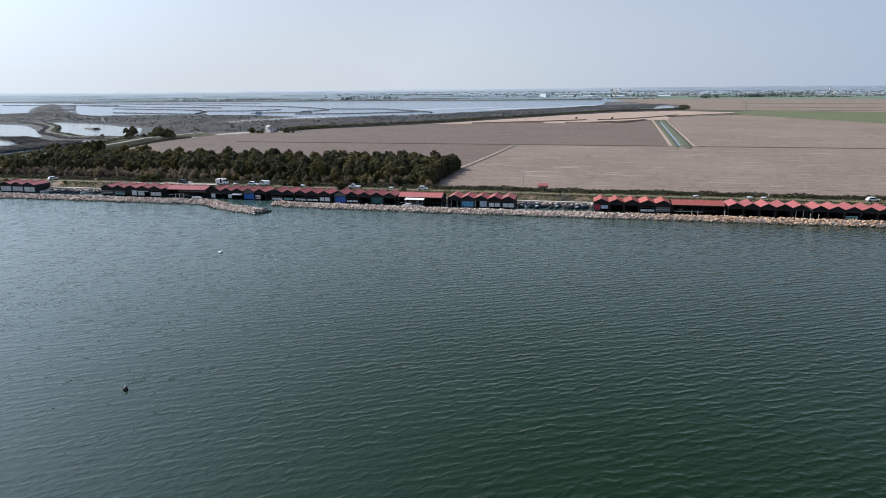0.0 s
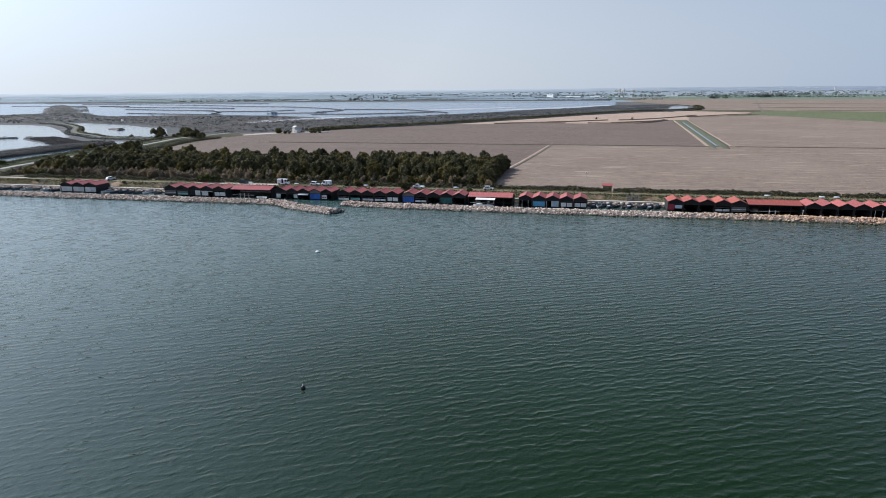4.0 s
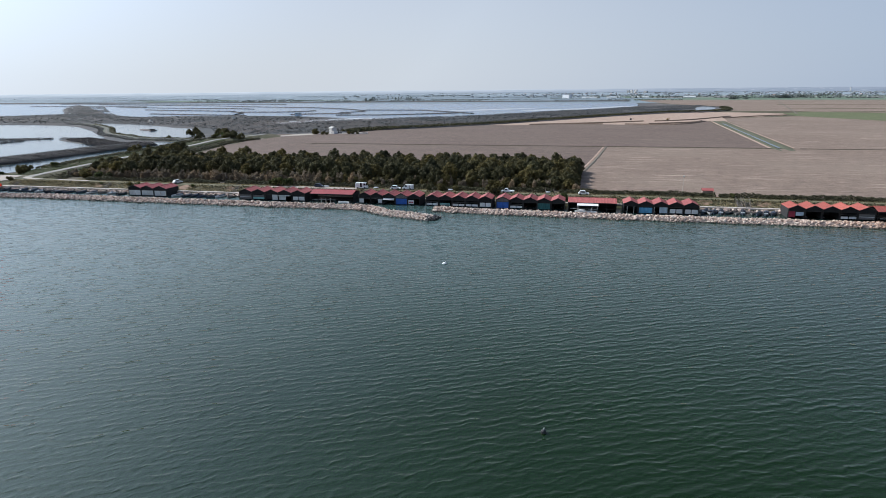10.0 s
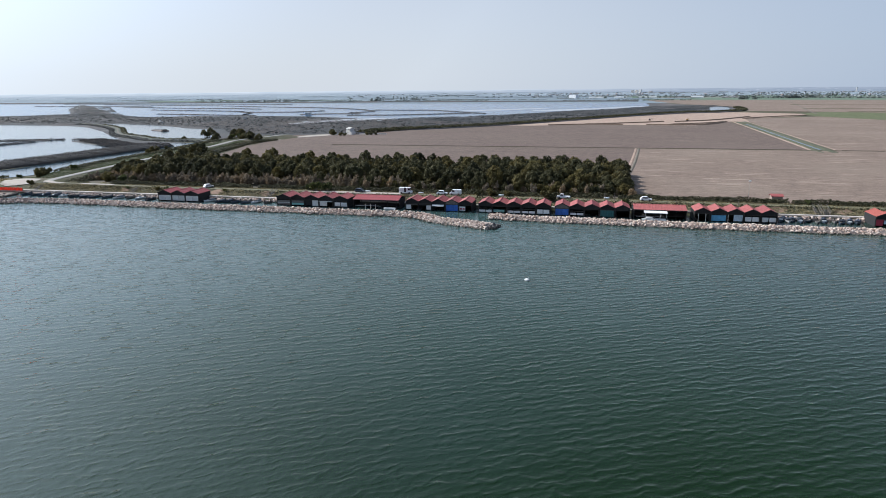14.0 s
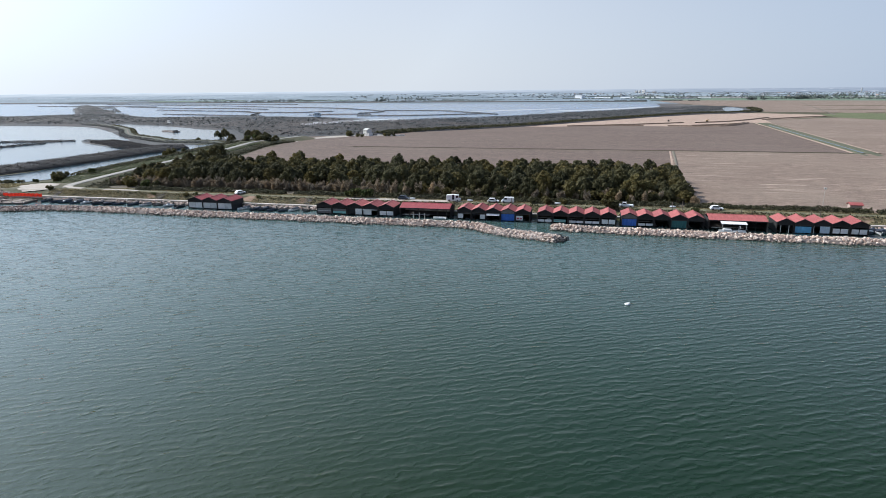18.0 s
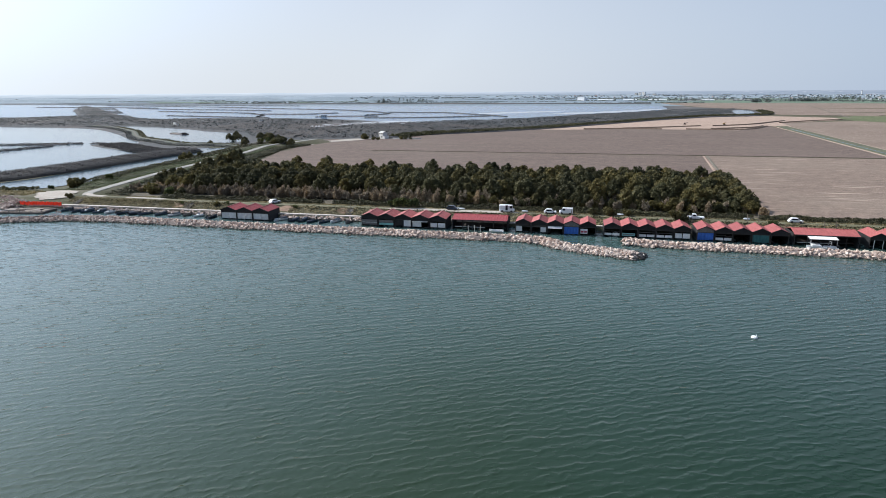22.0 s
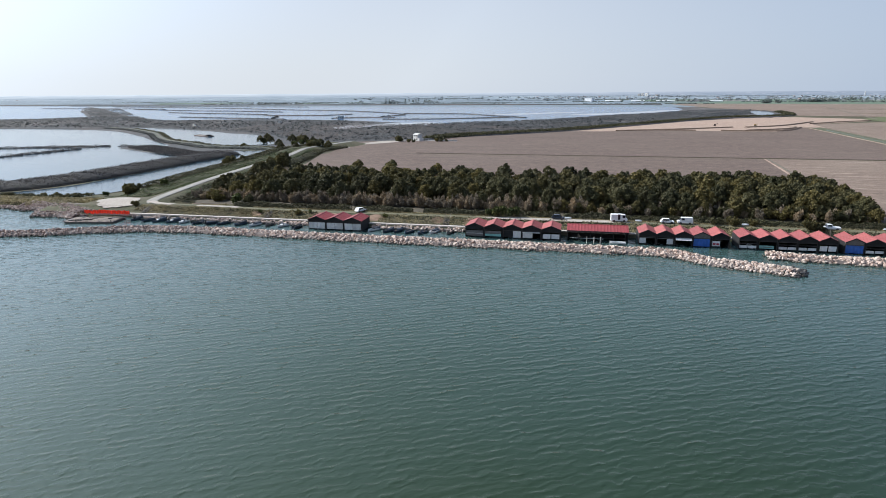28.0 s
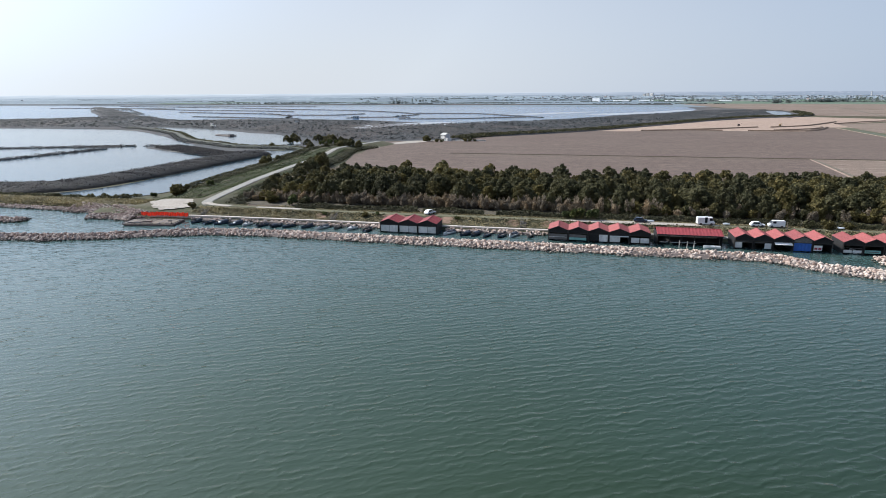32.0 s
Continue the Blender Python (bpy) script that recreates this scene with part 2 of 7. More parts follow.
def field_material(name, c, straw, line, turn=0.0, row=1.0):
    """Worked soil: long rows, paler straw streaks, darker damp patches, clods."""
    m = Mat(name, 0.95, 0, 0.2)
    rows = m.noise(0.9 * row, 3, (0.012, 1, 1), turn, 0.6)
    wide = m.noise(0.11, 3, (0.05, 1, 1), turn, 0.6)
    clods = m.noise(1.4, 6, (1, 1, 1), 0, 0.7)
    patch = m.noise(0.012, 4)
    col = m.ramp(clods, [(0.32, scaled(c, 0.62)), (0.68, scaled(c, 1.38))])
    rough = m.noise(0.30, 8, (0.6, 1, 1), turn, 0.8)
    col = m.mix(col, m.ramp(rough, [(0.36, (0.68, 0.68, 0.69)), (0.64, (1.32, 1.30, 1.28))]), 1.0, "MULTIPLY")
    col = m.mix(col, straw, m.ramp(rows, [(0.52, (0, 0, 0)), (0.78, (line * 0.6,) * 3)]))
    pale = m.noise(0.85, 2, (0.030, 1, 1), turn + 0.012, 0.5)
    col = m.mix(col, scaled(straw, 1.55), m.ramp(pale, [(0.645, (0, 0, 0)), (0.685, (min(1, line * 1.6),) * 3)]))
    furrow = m.noise(0.62, 2, (0.025, 1, 1), turn - 0.006, 0.5)
    col = m.mix(col, scaled(c, 0.42), m.ramp(furrow, [(0.66, (0, 0, 0)), (0.70, (line,) * 3)]))
    col = m.mix(col, scaled(c, 0.62), m.ramp(wide, [(0.5, (0, 0, 0)), (0.72, (0.3,) * 3)]))
    col = m.mix(col, scaled(straw, 0.9), m.ramp(patch, [(0.45, (0, 0, 0)), (0.75, (0.45,) * 3)]))
    m.color(col).bump(clods, 0.5, 0.15)
    return m.m


M_SOIL = field_material("harvested_field_soil", (0.183, 0.138, 0.110), (0.28, 0.226, 0.178), 0.6)
M_SOIL_B = field_material("ploughed_field_soil", (0.128, 0.096, 0.080), (0.180, 0.140, 0.116), 0.4)
M_STRAW = field_material("straw_field", (0.325, 0.240, 0.188), (0.41, 0.318, 0.250), 0.5, 0.9)
M_GREEN = field_material("green_crop", (0.105, 0.118, 0.060), (0.16, 0.165, 0.095), 0.5)
# distance haze painted into the far land colours, paler and bluer
M_LAND = field_material("haze_far_land", (0.168, 0.210, 0.240), (0.24, 0.27, 0.285), 0.5)
M_PLAIN = field_material("haze_far_plain", (0.215, 0.258, 0.288), (0.27, 0.31, 0.335), 0.4)
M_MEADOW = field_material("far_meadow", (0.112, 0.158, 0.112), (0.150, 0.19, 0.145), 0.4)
M_FALLOW = field_material("haze_fallow_soil", (0.225, 0.205, 0.200), (0.27, 0.255, 0.25), 0.4)
m = Mat("rough_grass", 0.95, 0, 0.2)
g = m.ramp(m.noise(0.9, 6, (1, 1, 1), 0, 0.7), [(0.25, (0.040, 0.044, 0.024)), (0.55, (0.080, 0.079, 0.046)), (0.8, (0.145, 0.128, 0.085))])
g = m.mix(g, (0.125, 0.102, 0.074), m.ramp(m.noise(0.05, 4), [(0.45, (0, 0, 0)), (0.7, (0.75,) * 3)]))
M_GRASS = m.color(g).bump(m.noise(2.0, 5), 0.7, 0.2).m
M_GRAVEL = surface("pale_gravel", (0.34, 0.30, 0.255), 0.95, 0.25, 1.2, 0.06, 0.3)
M_ASPHALT = surface("grey_road", (0.25, 0.235, 0.21), 0.9, 0.18, 0.9, 0.05)
M_CONCRETE = surface("pale_concrete", (0.50, 0.45, 0.40), 0.85, 0.2, 1.0, 0.2, 0.2)
M_DRY = surface("dry_grass_bank", (0.120, 0.105, 0.080), 0.95, 0.4, 0.5, 0.04, 0.4)
M_LANE = surface("worn_grass_track", (0.115, 0.108, 0.062), 0.95, 0.4, 0.7, 0.06)
M_VERGE = surface("green_canal_grass", (0.074, 0.078, 0.046), 0.95, 0.45, 0.6, 0.05, 0.4)
M_DUG = surface("dug_dark_earth", (0.120, 0.082, 0.058), 0.95, 0.4, 0.5, 0.05, 0.5)
M_EARTH = surface("bare_reddish_earth", (0.25, 0.165, 0.115), 0.95, 0.35, 0.9, 0.1, 0.5)
M_LITTER = surface("leaf_litter", (0.075, 0.062, 0.042), 0.95, 0.4, 0.8, 0.08)
m = Mat("marsh_ground", 0.95, 0, 0.2)
g = m.ramp(m.noise(0.45, 6, (1, 1, 1), 0, 0.75), [(0.3, (0.052, 0.055, 0.057)), (0.5, (0.074, 0.076, 0.078)), (0.72, (0.102, 0.101, 0.099))])
g = m.mix(g, (0.125, 0.108, 0.100), m.ramp(m.noise(0.011, 5), [(0.46, (0, 0, 0)), (0.62, (0.7,) * 3)]))
g = m.mix(g, (0.19, 0.18, 0.165), m.ramp(m.noise(0.03, 3, (1, 0.25, 1)), [(0.62, (0, 0, 0)), (0.68, (0.5,) * 3)]))
M_MUD = m.color(g).bump(m.noise(0.8, 5), 0.8, 0.4).m
M_DIKE = surface("dark_dike_grass", (0.066, 0.072, 0.052), 0.95, 0.4, 0.5, 0.05, 0.4)
M_FLAT = surface("pale_wet_mud", (0.34, 0.35, 0.37), 0.35, 0.2, 0.08, 0.02)
# core rubble coloured dark, painting the shade in gaps between boulders
M_CORE = surface("gap_shade_rubble", (0.16, 0.13, 0.115), 0.9, 0.35, 1.0, 0.1)
M_STONE = Mat("limestone_boulder", 0.85, 0, 0.3)
m = M_STONE
stone_tone = m.ramp(m.island(), [(0.0, (0.27, 0.190, 0.150)), (0.35, (0.48, 0.360, 0.295)), (0.7, (0.62, 0.49, 0.41)), (1.0, (0.74, 0.63, 0.54))])
stone_tone = m.mix(stone_tone, m.ramp(m.noise(2.2, 5), [(0.3, (0.72,) * 3), (0.7, (1.1,) * 3)]), 1.0, "MULTIPLY")
sep = m.nt.nodes.new("ShaderNodeSeparateXYZ")
m.link(m.pos, sep.inputs[0])
# ochre boulders at the east end, greyer ones at the west end
stone_tone = m.mix(stone_tone, m.mix(stone_tone, (0.86, 0.72, 0.58), 1.0, "MULTIPLY"), m.ramp(m.add(m.add(sep.outputs[0], 110, "SUBTRACT"), 0.025, "MULTIPLY"), [(0, (0, 0, 0)), (1, (1, 1, 1))]))
stone_tone = m.mix(stone_tone, m.mix(stone_tone, (0.70, 0.69, 0.71), 1.0, "MULTIPLY"), m.ramp(m.add(m.add(sep.outputs[0], -130, "SUBTRACT"), -0.02, "MULTIPLY"), [(0, (0, 0, 0)), (1, (1, 1, 1))]))
# weed and wet below the tide mark
stone_tone = m.mix((0.05, 0.05, 0.04), stone_tone, m.ramp(m.add(sep.outputs[2], 0.0), [(0.12, (0, 0, 0)), (0.5, (1, 1, 1))]))
m.color(stone_tone).bump(m.noise(3.0, 4), 0.5, 0.1)
M_STONE = m.m


def roof_material(name, c):
    m = Mat(name, 0.6, 0, 0.4).local()
    v = m.ramp(m.each(), [(0, (0.80, 0.78, 0.80)), (1, (1.12, 1.16, 1.12))])
    col = m.ramp(m.noise(0.9, 5), [(0.3, scaled(c, 0.82)), (0.7, scaled(c, 1.15))])
    col = m.mix(col, scaled(c, 0.6), m.ramp(m.noise(2.5, 4, (1, 0.15, 1)), [(0.55, (0, 0, 0)), (0.8, (0.6,) * 3)]))
    return m.color(m.mix(col, v, 1.0, "MULTIPLY")).m


M_ROOF = roof_material("red_roof_sheet", (0.32, 0.088, 0.083))
M_ROOF_O = roof_material("orange_red_roof_sheet", (0.345, 0.088, 0.066))
M_ROOF_M = roof_material("maroon_roof_sheet", (0.25, 0.042, 0.047))
M_DARK = surface("dark_boards", (0.020, 0.020, 0.021), 0.8, 0.4, 2.0, 0.4, each=0.4)
M_GREYB = surface("grey_boards", (0.16, 0.15, 0.14), 0.8, 0.3, 2.0, 0.4)
M_DPOST = surface("dark_timber", (0.045, 0.040, 0.036), 0.8, 0.3, 3.0, 0.5, each=0.3)
M_POST = surface("weathered_timber", (0.20, 0.165, 0.13), 0.85, 0.35, 3.0, 0.5, each=0.3)
M_WHITE = surface("white_sheet", (0.74, 0.74, 0.72), 0.6, 0.12, 1.5, 0.4, each=0.15)
M_BLUE = surface("blue_tarpaulin", (0.035, 0.13, 0.46), 0.5, 0.25, 1.2, 0.3)
M_SKY = surface("light_blue_panel", (0.12, 0.36, 0.56), 0.55, 0.2, 1.2, 0.3)
M_TEAL = surface("teal_panel", (0.22, 0.46, 0.43), 0.55, 0.25, 1.2, 0.3)
M_DTEAL = surface("dark_teal_panel", (0.03, 0.13, 0.13), 0.6, 0.25, 1.2, 0.3)
M_PALE = surface("pale_blue_curtain", (0.50, 0.60, 0.68), 0.6, 0.2, 1.2, 0.3)
M_RED = surface("dark_red_panel", (0.34, 0.035, 0.06), 0.6, 0.2, 1.2, 0.3)
m = Mat("orange_plastic_net", 0.6)
net_tone = m.ramp(m.noise(1.0, 4), [(0.3, (0.80, 0.11, 0.05)), (0.7, (1.0, 0.17, 0.09))])
m.color(net_tone)
M_ORANGE = see_through(m, net_tone, 0.55)
M_HULL = surface("white_hull", (0.72, 0.73, 0.73), 0.35, 0.1, 2.0, 0.5, each=0.25)
M_HULL_D = surface("dark_hull", (0.05, 0.07, 0.10), 0.4, 0.3, 2.0, 0.5, each=0.5)
M_COVER = surface("dark_boat_cover", (0.035, 0.045, 0.065), 0.7, 0.3, 2.0, 0.4, each=0.6)
M_RUBBER = surface("black_plastic", (0.02, 0.02, 0.022), 0.5, 0.3)
M_STEEL = surface("rusty_steel", (0.13, 0.10, 0.09), 0.6, 0.4, 1.0, 0.2, metal=0.3)
M_PAINT = surface("white_vehicle_paint", (0.78, 0.78, 0.78), 0.3, 0.05, each=0.1)
M_PAINT_D = surface("dark_vehicle_paint", (0.03, 0.04, 0.06), 0.25, 0.1)
M_GLASS = surface("tinted_glass", (0.02, 0.025, 0.03), 0.08, 0.1, spec=0.8)
M_PLASTER = surface("white_plaster", (0.72, 0.70, 0.66), 0.85, 0.12, 0.8, 0.2, each=0.35)
# plaster of the far houses, dulled to bluish grey as painted haze
M_FARWALL = surface("haze_plaster", (0.29, 0.30, 0.31), 0.85, 0.2, 0.05, 0.01)
M_YELLOW = surface("yellow_machine_paint", (0.30, 0.19, 0.06), 0.4, 0.2)
M_WET = surface("wet_dark_boulder", (0.055, 0.048, 0.042), 0.35, 0.3, 1.5, 0.3, each=0.4)
M_TILE = surface("clay_tiles", (0.32, 0.235, 0.205), 0.85, 0.3, 1.0, 0.2, each=0.3)
M_BARK = surface("bark", (0.10, 0.08, 0.06), 0.9, 0.35, 3.0, 0.5)
M_LEAF = leafy("tree_leaves", [(0, (0.062, 0.062, 0.034)), (0.4, (0.085, 0.084, 0.043)), (0.8, (0.112, 0.107, 0.054)), (1, (0.140, 0.126, 0.068))], each=0.40)
M_LEAF_B = leafy("bright_bush_leaves", [(0, (0.038, 0.052, 0.022)), (0.6, (0.088, 0.110, 0.044)), (1, (0.17, 0.18, 0.08))])
M_SCRUB = leafy("dry_scrub", [(0, (0.155, 0.128, 0.102)), (0.5, (0.245, 0.203, 0.162)), (1, (0.35, 0.295, 0.235))])
M_REED = leafy("reeds", [(0, (0.078, 0.077, 0.080)), (0.5, (0.094, 0.091, 0.092)), (1, (0.118, 0.113, 0.110))], 0.05, 0)
M_SWARD = leafy("green_sward", [(0, (0.042, 0.062, 0.026)), (0.5, (0.070, 0.092, 0.040)), (1, (0.115, 0.132, 0.062))], 0.06, 0)
M_HEDGE = leafy("hedge_leaves", [(0, (0.032, 0.036, 0.018)), (0.5, (0.066, 0.068, 0.036)), (1, (0.15, 0.138, 0.080))], 0.06, 0)
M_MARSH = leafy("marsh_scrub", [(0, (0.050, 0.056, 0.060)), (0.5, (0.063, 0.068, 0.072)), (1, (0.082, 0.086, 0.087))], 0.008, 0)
M_TUFT = leafy("grass_tufts", [(0, (0.15, 0.135, 0.070)), (0.5, (0.265, 0.232, 0.130)), (1, (0.40, 0.34, 0.22))], 0.15, 0)
# far foliage lightened to grey-blue, haze painted into the leaf colour
M_FARTREE = leafy("haze_tree_leaves", [(0, (0.17, 0.20, 0.20)), (0.6, (0.22, 0.25, 0.25)), (1, (0.27, 0.29, 0.285))], 0.003, 0.2)
M_HEATH = leafy("reddish_marsh_heath", [(0, (0.088, 0.078, 0.076)), (0.5, (0.115, 0.102, 0.097)), (1, (0.15, 0.136, 0.126))], 0.01, 0)

# ---- helpers for building ----


def part(name, bm, material, parent=None, label=""):
    """Link a bmesh as one mesh object under a thing or a part."""
    me = bpy.data.meshes.new(name)
    bm.to_mesh(me)
    bm.free()
    me.materials.append(material)
    ob = new(name, me)
    ob.parent = parent
    if label:
        ob["label"] = label
    return ob


def raw(name, verts, faces, material, parent=None, label=""):
    """The same from vertices and faces."""
    me = bpy.data.meshes.new(name)
    me.from_pydata([tuple(v) for v in verts], [], [tuple(f) for f in faces])
    me.materials.append(material)
    ob = new(name, me)
    ob.parent = parent
    if label:
        ob["label"] = label
    return ob


def thing(name, label, category, group="", at=(0, 0, 0), turn=0.0):
    ob = new(name)
    ob.empty_display_size = 0.5
    ob.matrix_basis = pose(*at, 0, 0, turn)
    return tagged(ob, label, category, group)


def box(bm, x0, x1, y0, y1, z0, z1, bevel=0.0):
    """A box between two corners, its edges taken off if asked."""
    r = bmesh.ops.create_cube(bm, size=1.0)["verts"]
    for v in r:
        v.co = Vector((x0 + (v.co.x + 0.5) * (x1 - x0), y0 + (v.co.y + 0.5) * (y1 - y0), z0 + (v.co.z + 0.5) * (z1 - z0)))
    if bevel:
        es = {e for v in r for e in v.link_edges}
        bmesh.ops.bevel(bm, geom=list(es), offset=bevel, segments=1, affect="EDGES")
    return bm


def boxed(x0, x1, y0, y1, z0, z1, bevel=0.0):
    return box(bmesh.new(), x0, x1, y0, y1, z0, z1, bevel)


def tube(bm, a, b, r0, r1, n=6):
    """A tapered round bar from a to b."""
    a, b = Vector(a), Vector(b)
    q = (b - a).to_track_quat("Z", "Y")
    rings = []
    for p, r in ((a, r0), (b, r1)):
        rings.append([bm.verts.new(p + q @ Vector((r * math.cos(k * math.tau / n), r * math.sin(k * math.tau / n), 0))) for k in range(n)])
    for k in range(n):
        bm.faces.new((rings[0][k], rings[0][(k + 1) % n], rings[1][(k + 1) % n], rings[1][k]))
    bm.faces.new(rings[0][::-1])
    bm.faces.new(rings[1])
    return bm


def curve(points, step=8.0, closed=False):
    """A smooth line through a few points of the plan."""
    pts = [Vector(p).to_3d() if len(p) == 2 else Vector(p) for p in points]
    n = len(pts)
    out = []
    for i in range(n if closed else n - 1):
        p0, p1, p2, p3 = (pts[(i + k) % n] if closed else pts[min(max(i + k, 0), n - 1)] for k in (-1, 0, 1, 2))
        k = max(2, int((p2 - p1).length / step))
        for j in range(k):
            t = j / k
            out.append(0.5 * ((2 * p1) + (p2 - p0) * t + (2 * p0 - 5 * p1 + 4 * p2 - p3) * t * t + (3 * p1 - p0 - 3 * p2 + p3) * t ** 3))
    if not closed:
        out.append(pts[-1])
    return out


def area(name, points, z, material, label, step=8.0, ragged=0.0, straight=False, kind="structure"):
    """A flat patch of ground or water with a smooth or ragged outline."""
    line = [Vector((*p, 0)) for p in points] if straight else curve(points, step, True)
    bm = bmesh.new()
    vs = []
    for p in line:
        d = Vector((noise.noise((p.x * 0.05, p.y * 0.05, 1.0)), noise.noise((p.x * 0.05, p.y * 0.05, 7.0)), 0)) * ragged
        vs.append(bm.verts.new((p.x + d.x, p.y + d.y, z)))
    f = bm.faces.new(vs)
    bmesh.ops.triangulate(bm, faces=[f])
    for t in bm.faces:
        t.normal_update()
        if t.normal.z < 0:
            t.normal_flip()
    return tagged(part(name, bm, material), label, name.split("_")[-1] if name[-1].isalpha() else name.split("_")[0], kind=kind)


def strip(name, points, profile, material, label, category, kind="structure", step=6.0, parent=None):
    """A long body: a cross-section of (offset to the right, height) carried along a line."""
    line = curve(points, step)
    bm = bmesh.new()
    rows = []
    for i, p in enumerate(line):
        d = (line[min(i + 1, len(line) - 1)] - line[max(i - 1, 0)])
        d.z = 0
        d.normalize()
        r = Vector((d.y, -d.x, 0))
        rows.append([bm.verts.new(p + r * o + Vector((0, 0, h))) for o, h in profile])
    for a, b in zip(rows, rows[1:]):
        for k in range(len(profile) - 1):
            bm.faces.new((a[k], a[k + 1], b[k + 1], b[k]))
    bmesh.ops.recalc_face_normals(bm, faces=bm.faces)
    ob = part(name, bm, material, parent)
    if not parent:
        tagged(ob, label, category, kind=kind)
    return ob


rng = np.random.default_rng(11)


def cards(points, size, tall=1.0, upright=0.0, spread=0.35, outward=None, loose=0.55):
    """Small leaf quads at the points, turned at random; upright ones stand like blades."""
    p = np.asarray(points, float)
    n = len(p)
    a = rng.normal(size=(n, 3))
    a[:, 2] *= 1 - upright
    a /= np.linalg.norm(a, axis=1)[:, None] + 1e-9
    b = rng.normal(size=(n, 3))
    if outward is not None:
        # leaves lie roughly along the skin of their clump
        k = outward + rng.normal(size=(n, 3)) * loose
        k /= np.linalg.norm(k, axis=1)[:, None] + 1e-9
        a -= (a * k).sum(1)[:, None] * k
        a /= np.linalg.norm(a, axis=1)[:, None] + 1e-9
        b = np.cross(k, a)
    b = b * (1 - upright) + np.array([0, 0, 1.0]) * upright + rng.normal(size=(n, 3)) * (0.12 if outward is None else 0.0)
    b -= (b * a).sum(1)[:, None] * a
    b /= np.linalg.norm(b, axis=1)[:, None] + 1e-9
    s = np.asarray(size) * rng.uniform(1 - spread, 1 + spread, n)
    a, b = a * s[:, None] * 0.5, b * s[:, None] * 0.5 * tall
    v = np.stack([p - a - b, p + a - b * 0.7, p + a * 0.8 + b, p - a * 0.7 + b * 0.9], 1).reshape(-1, 3)
    f = np.arange(4 * n).reshape(n, 4)
    return v, f


def fast_mesh(name, v, f, material, parent=None):
    me = bpy.data.meshes.new(name)
    n, k = f.shape
    me.vertices.add(len(v))
    me.vertices.foreach_set("co", np.ascontiguousarray(v, np.float32).ravel())
    me.loops.add(n * k)
    me.loops.foreach_set("vertex_index", np.ascontiguousarray(f, np.int32).ravel())
    me.polygons.add(n)
    me.polygons.foreach_set("loop_start", np.arange(0, n * k, k, dtype=np.int32))
    me.update(calc_edges=True)
    me.materials.append(material)
    me.shade_flat()
    ob = new(name, me)
    ob.parent = parent
    return ob


def clump(center, radii, count, shell=0.55):
    """Points in a lumpy ball of foliage, most of them near its skin."""
    d = rng.normal(size=(count, 3))
    d /= np.linalg.norm(d, axis=1)[:, None]
    r = rng.uniform(shell, 1.0, count) ** 0.7
    return np.asarray(center) + d * r[:, None] * np.asarray(radii)


def skin(center, radii, count, shell=0.6):
    """The same with the outward direction at every point, and few points underneath."""
    d = rng.normal(size=(count, 3))
    d[:, 2] = np.where(d[:, 2] < -0.4, -d[:, 2], d[:, 2])
    d /= np.linalg.norm(d, axis=1)[:, None]
    r = rng.uniform(shell, 1.0, count) ** 0.6
    return np.concatenate([np.asarray(center) + d * r[:, None] * np.asarray(radii), d / np.asarray(radii) * max(radii)], 1)

# ---- the large structure ----


def lerp_table(x, table):
    return float(np.interp(x, [a for a, _ in table], [b for _, b in table]))


SHORE = [(-5000, 14), (-300, 14), (-280, 13), (-240, 11), (-233, 8), (-227, 1), (-214, 0.5), (-206, 2.0), (-192, 4.5), (5000, 4.5)]
QUAY = [(-60, -2.5), (-1, -2), (0, 0.5), (0.6, 0.9), (3.0, 1.0), (3.4, 1.15), (6.8, 2.7), (12.6, 2.72), (14.0, 2.3), (18.0, 0.4), (22, 0.0), (26, 0.0)]
BANK = [(-60, -2.5), (-1, -1), (0, 0.0), (2, 0.8), (7, 1.7), (10, 1.8), (14, 1.2), (20, 0.3), (26, 0.0)]
DIKE_ROAD = [(-193.0, 17.6), (-196.4, 21.5), (-198.4, 28), (-201, 40), (-204.2, 56), (-208.3, 78), (-211.6, 102), (-215, 130), (-219.5, 174), (-227, 209), (-231, 232), (-226, 262), (-221, 290)]
dike_line = np.array([p[:2] for p in curve(DIKE_ROAD, 6)])


def height(x, y):
    d = y - lerp_table(x, SHORE)
    k = min(1, max(0, (-190 - x) / 14))
    h = lerp_table(d, QUAY) * (1 - k) + lerp_table(d, BANK) * k
    if -260 < x < -190 and 12 < y < 310:
        r = np.min(np.hypot(dike_line[:, 0] - x, dike_line[:, 1] - y))
        h = max(h, lerp_table(r, [(0, 2.5), (4.5, 2.5), (12, 0.1), (13, -9)]))
        r2 = np.min(np.hypot(dike_line[:, 0] - 15 - x, dike_line[:, 1] - y))
        if y > 36:
            h = max(h, lerp_table(r2, [(0, 2.3), (2.5, 2.2), (8, 0.1), (9, -9)]) * min(1, (y - 36) / 10))
    if -226 < x < -192 and 8 < y < 36:
        # the level turning place beside the dike road
        h = max(h, 2.2 * min(1, (x + 226) / 8, (y - 8) / 3, (36 - y) / 6))
    if d > 0:
        h += 0.05 * noise.noise((x * 0.15, y * 0.15, 0)) - 0.12 * min(1, max(0, (d - 16) / 8))
    return h


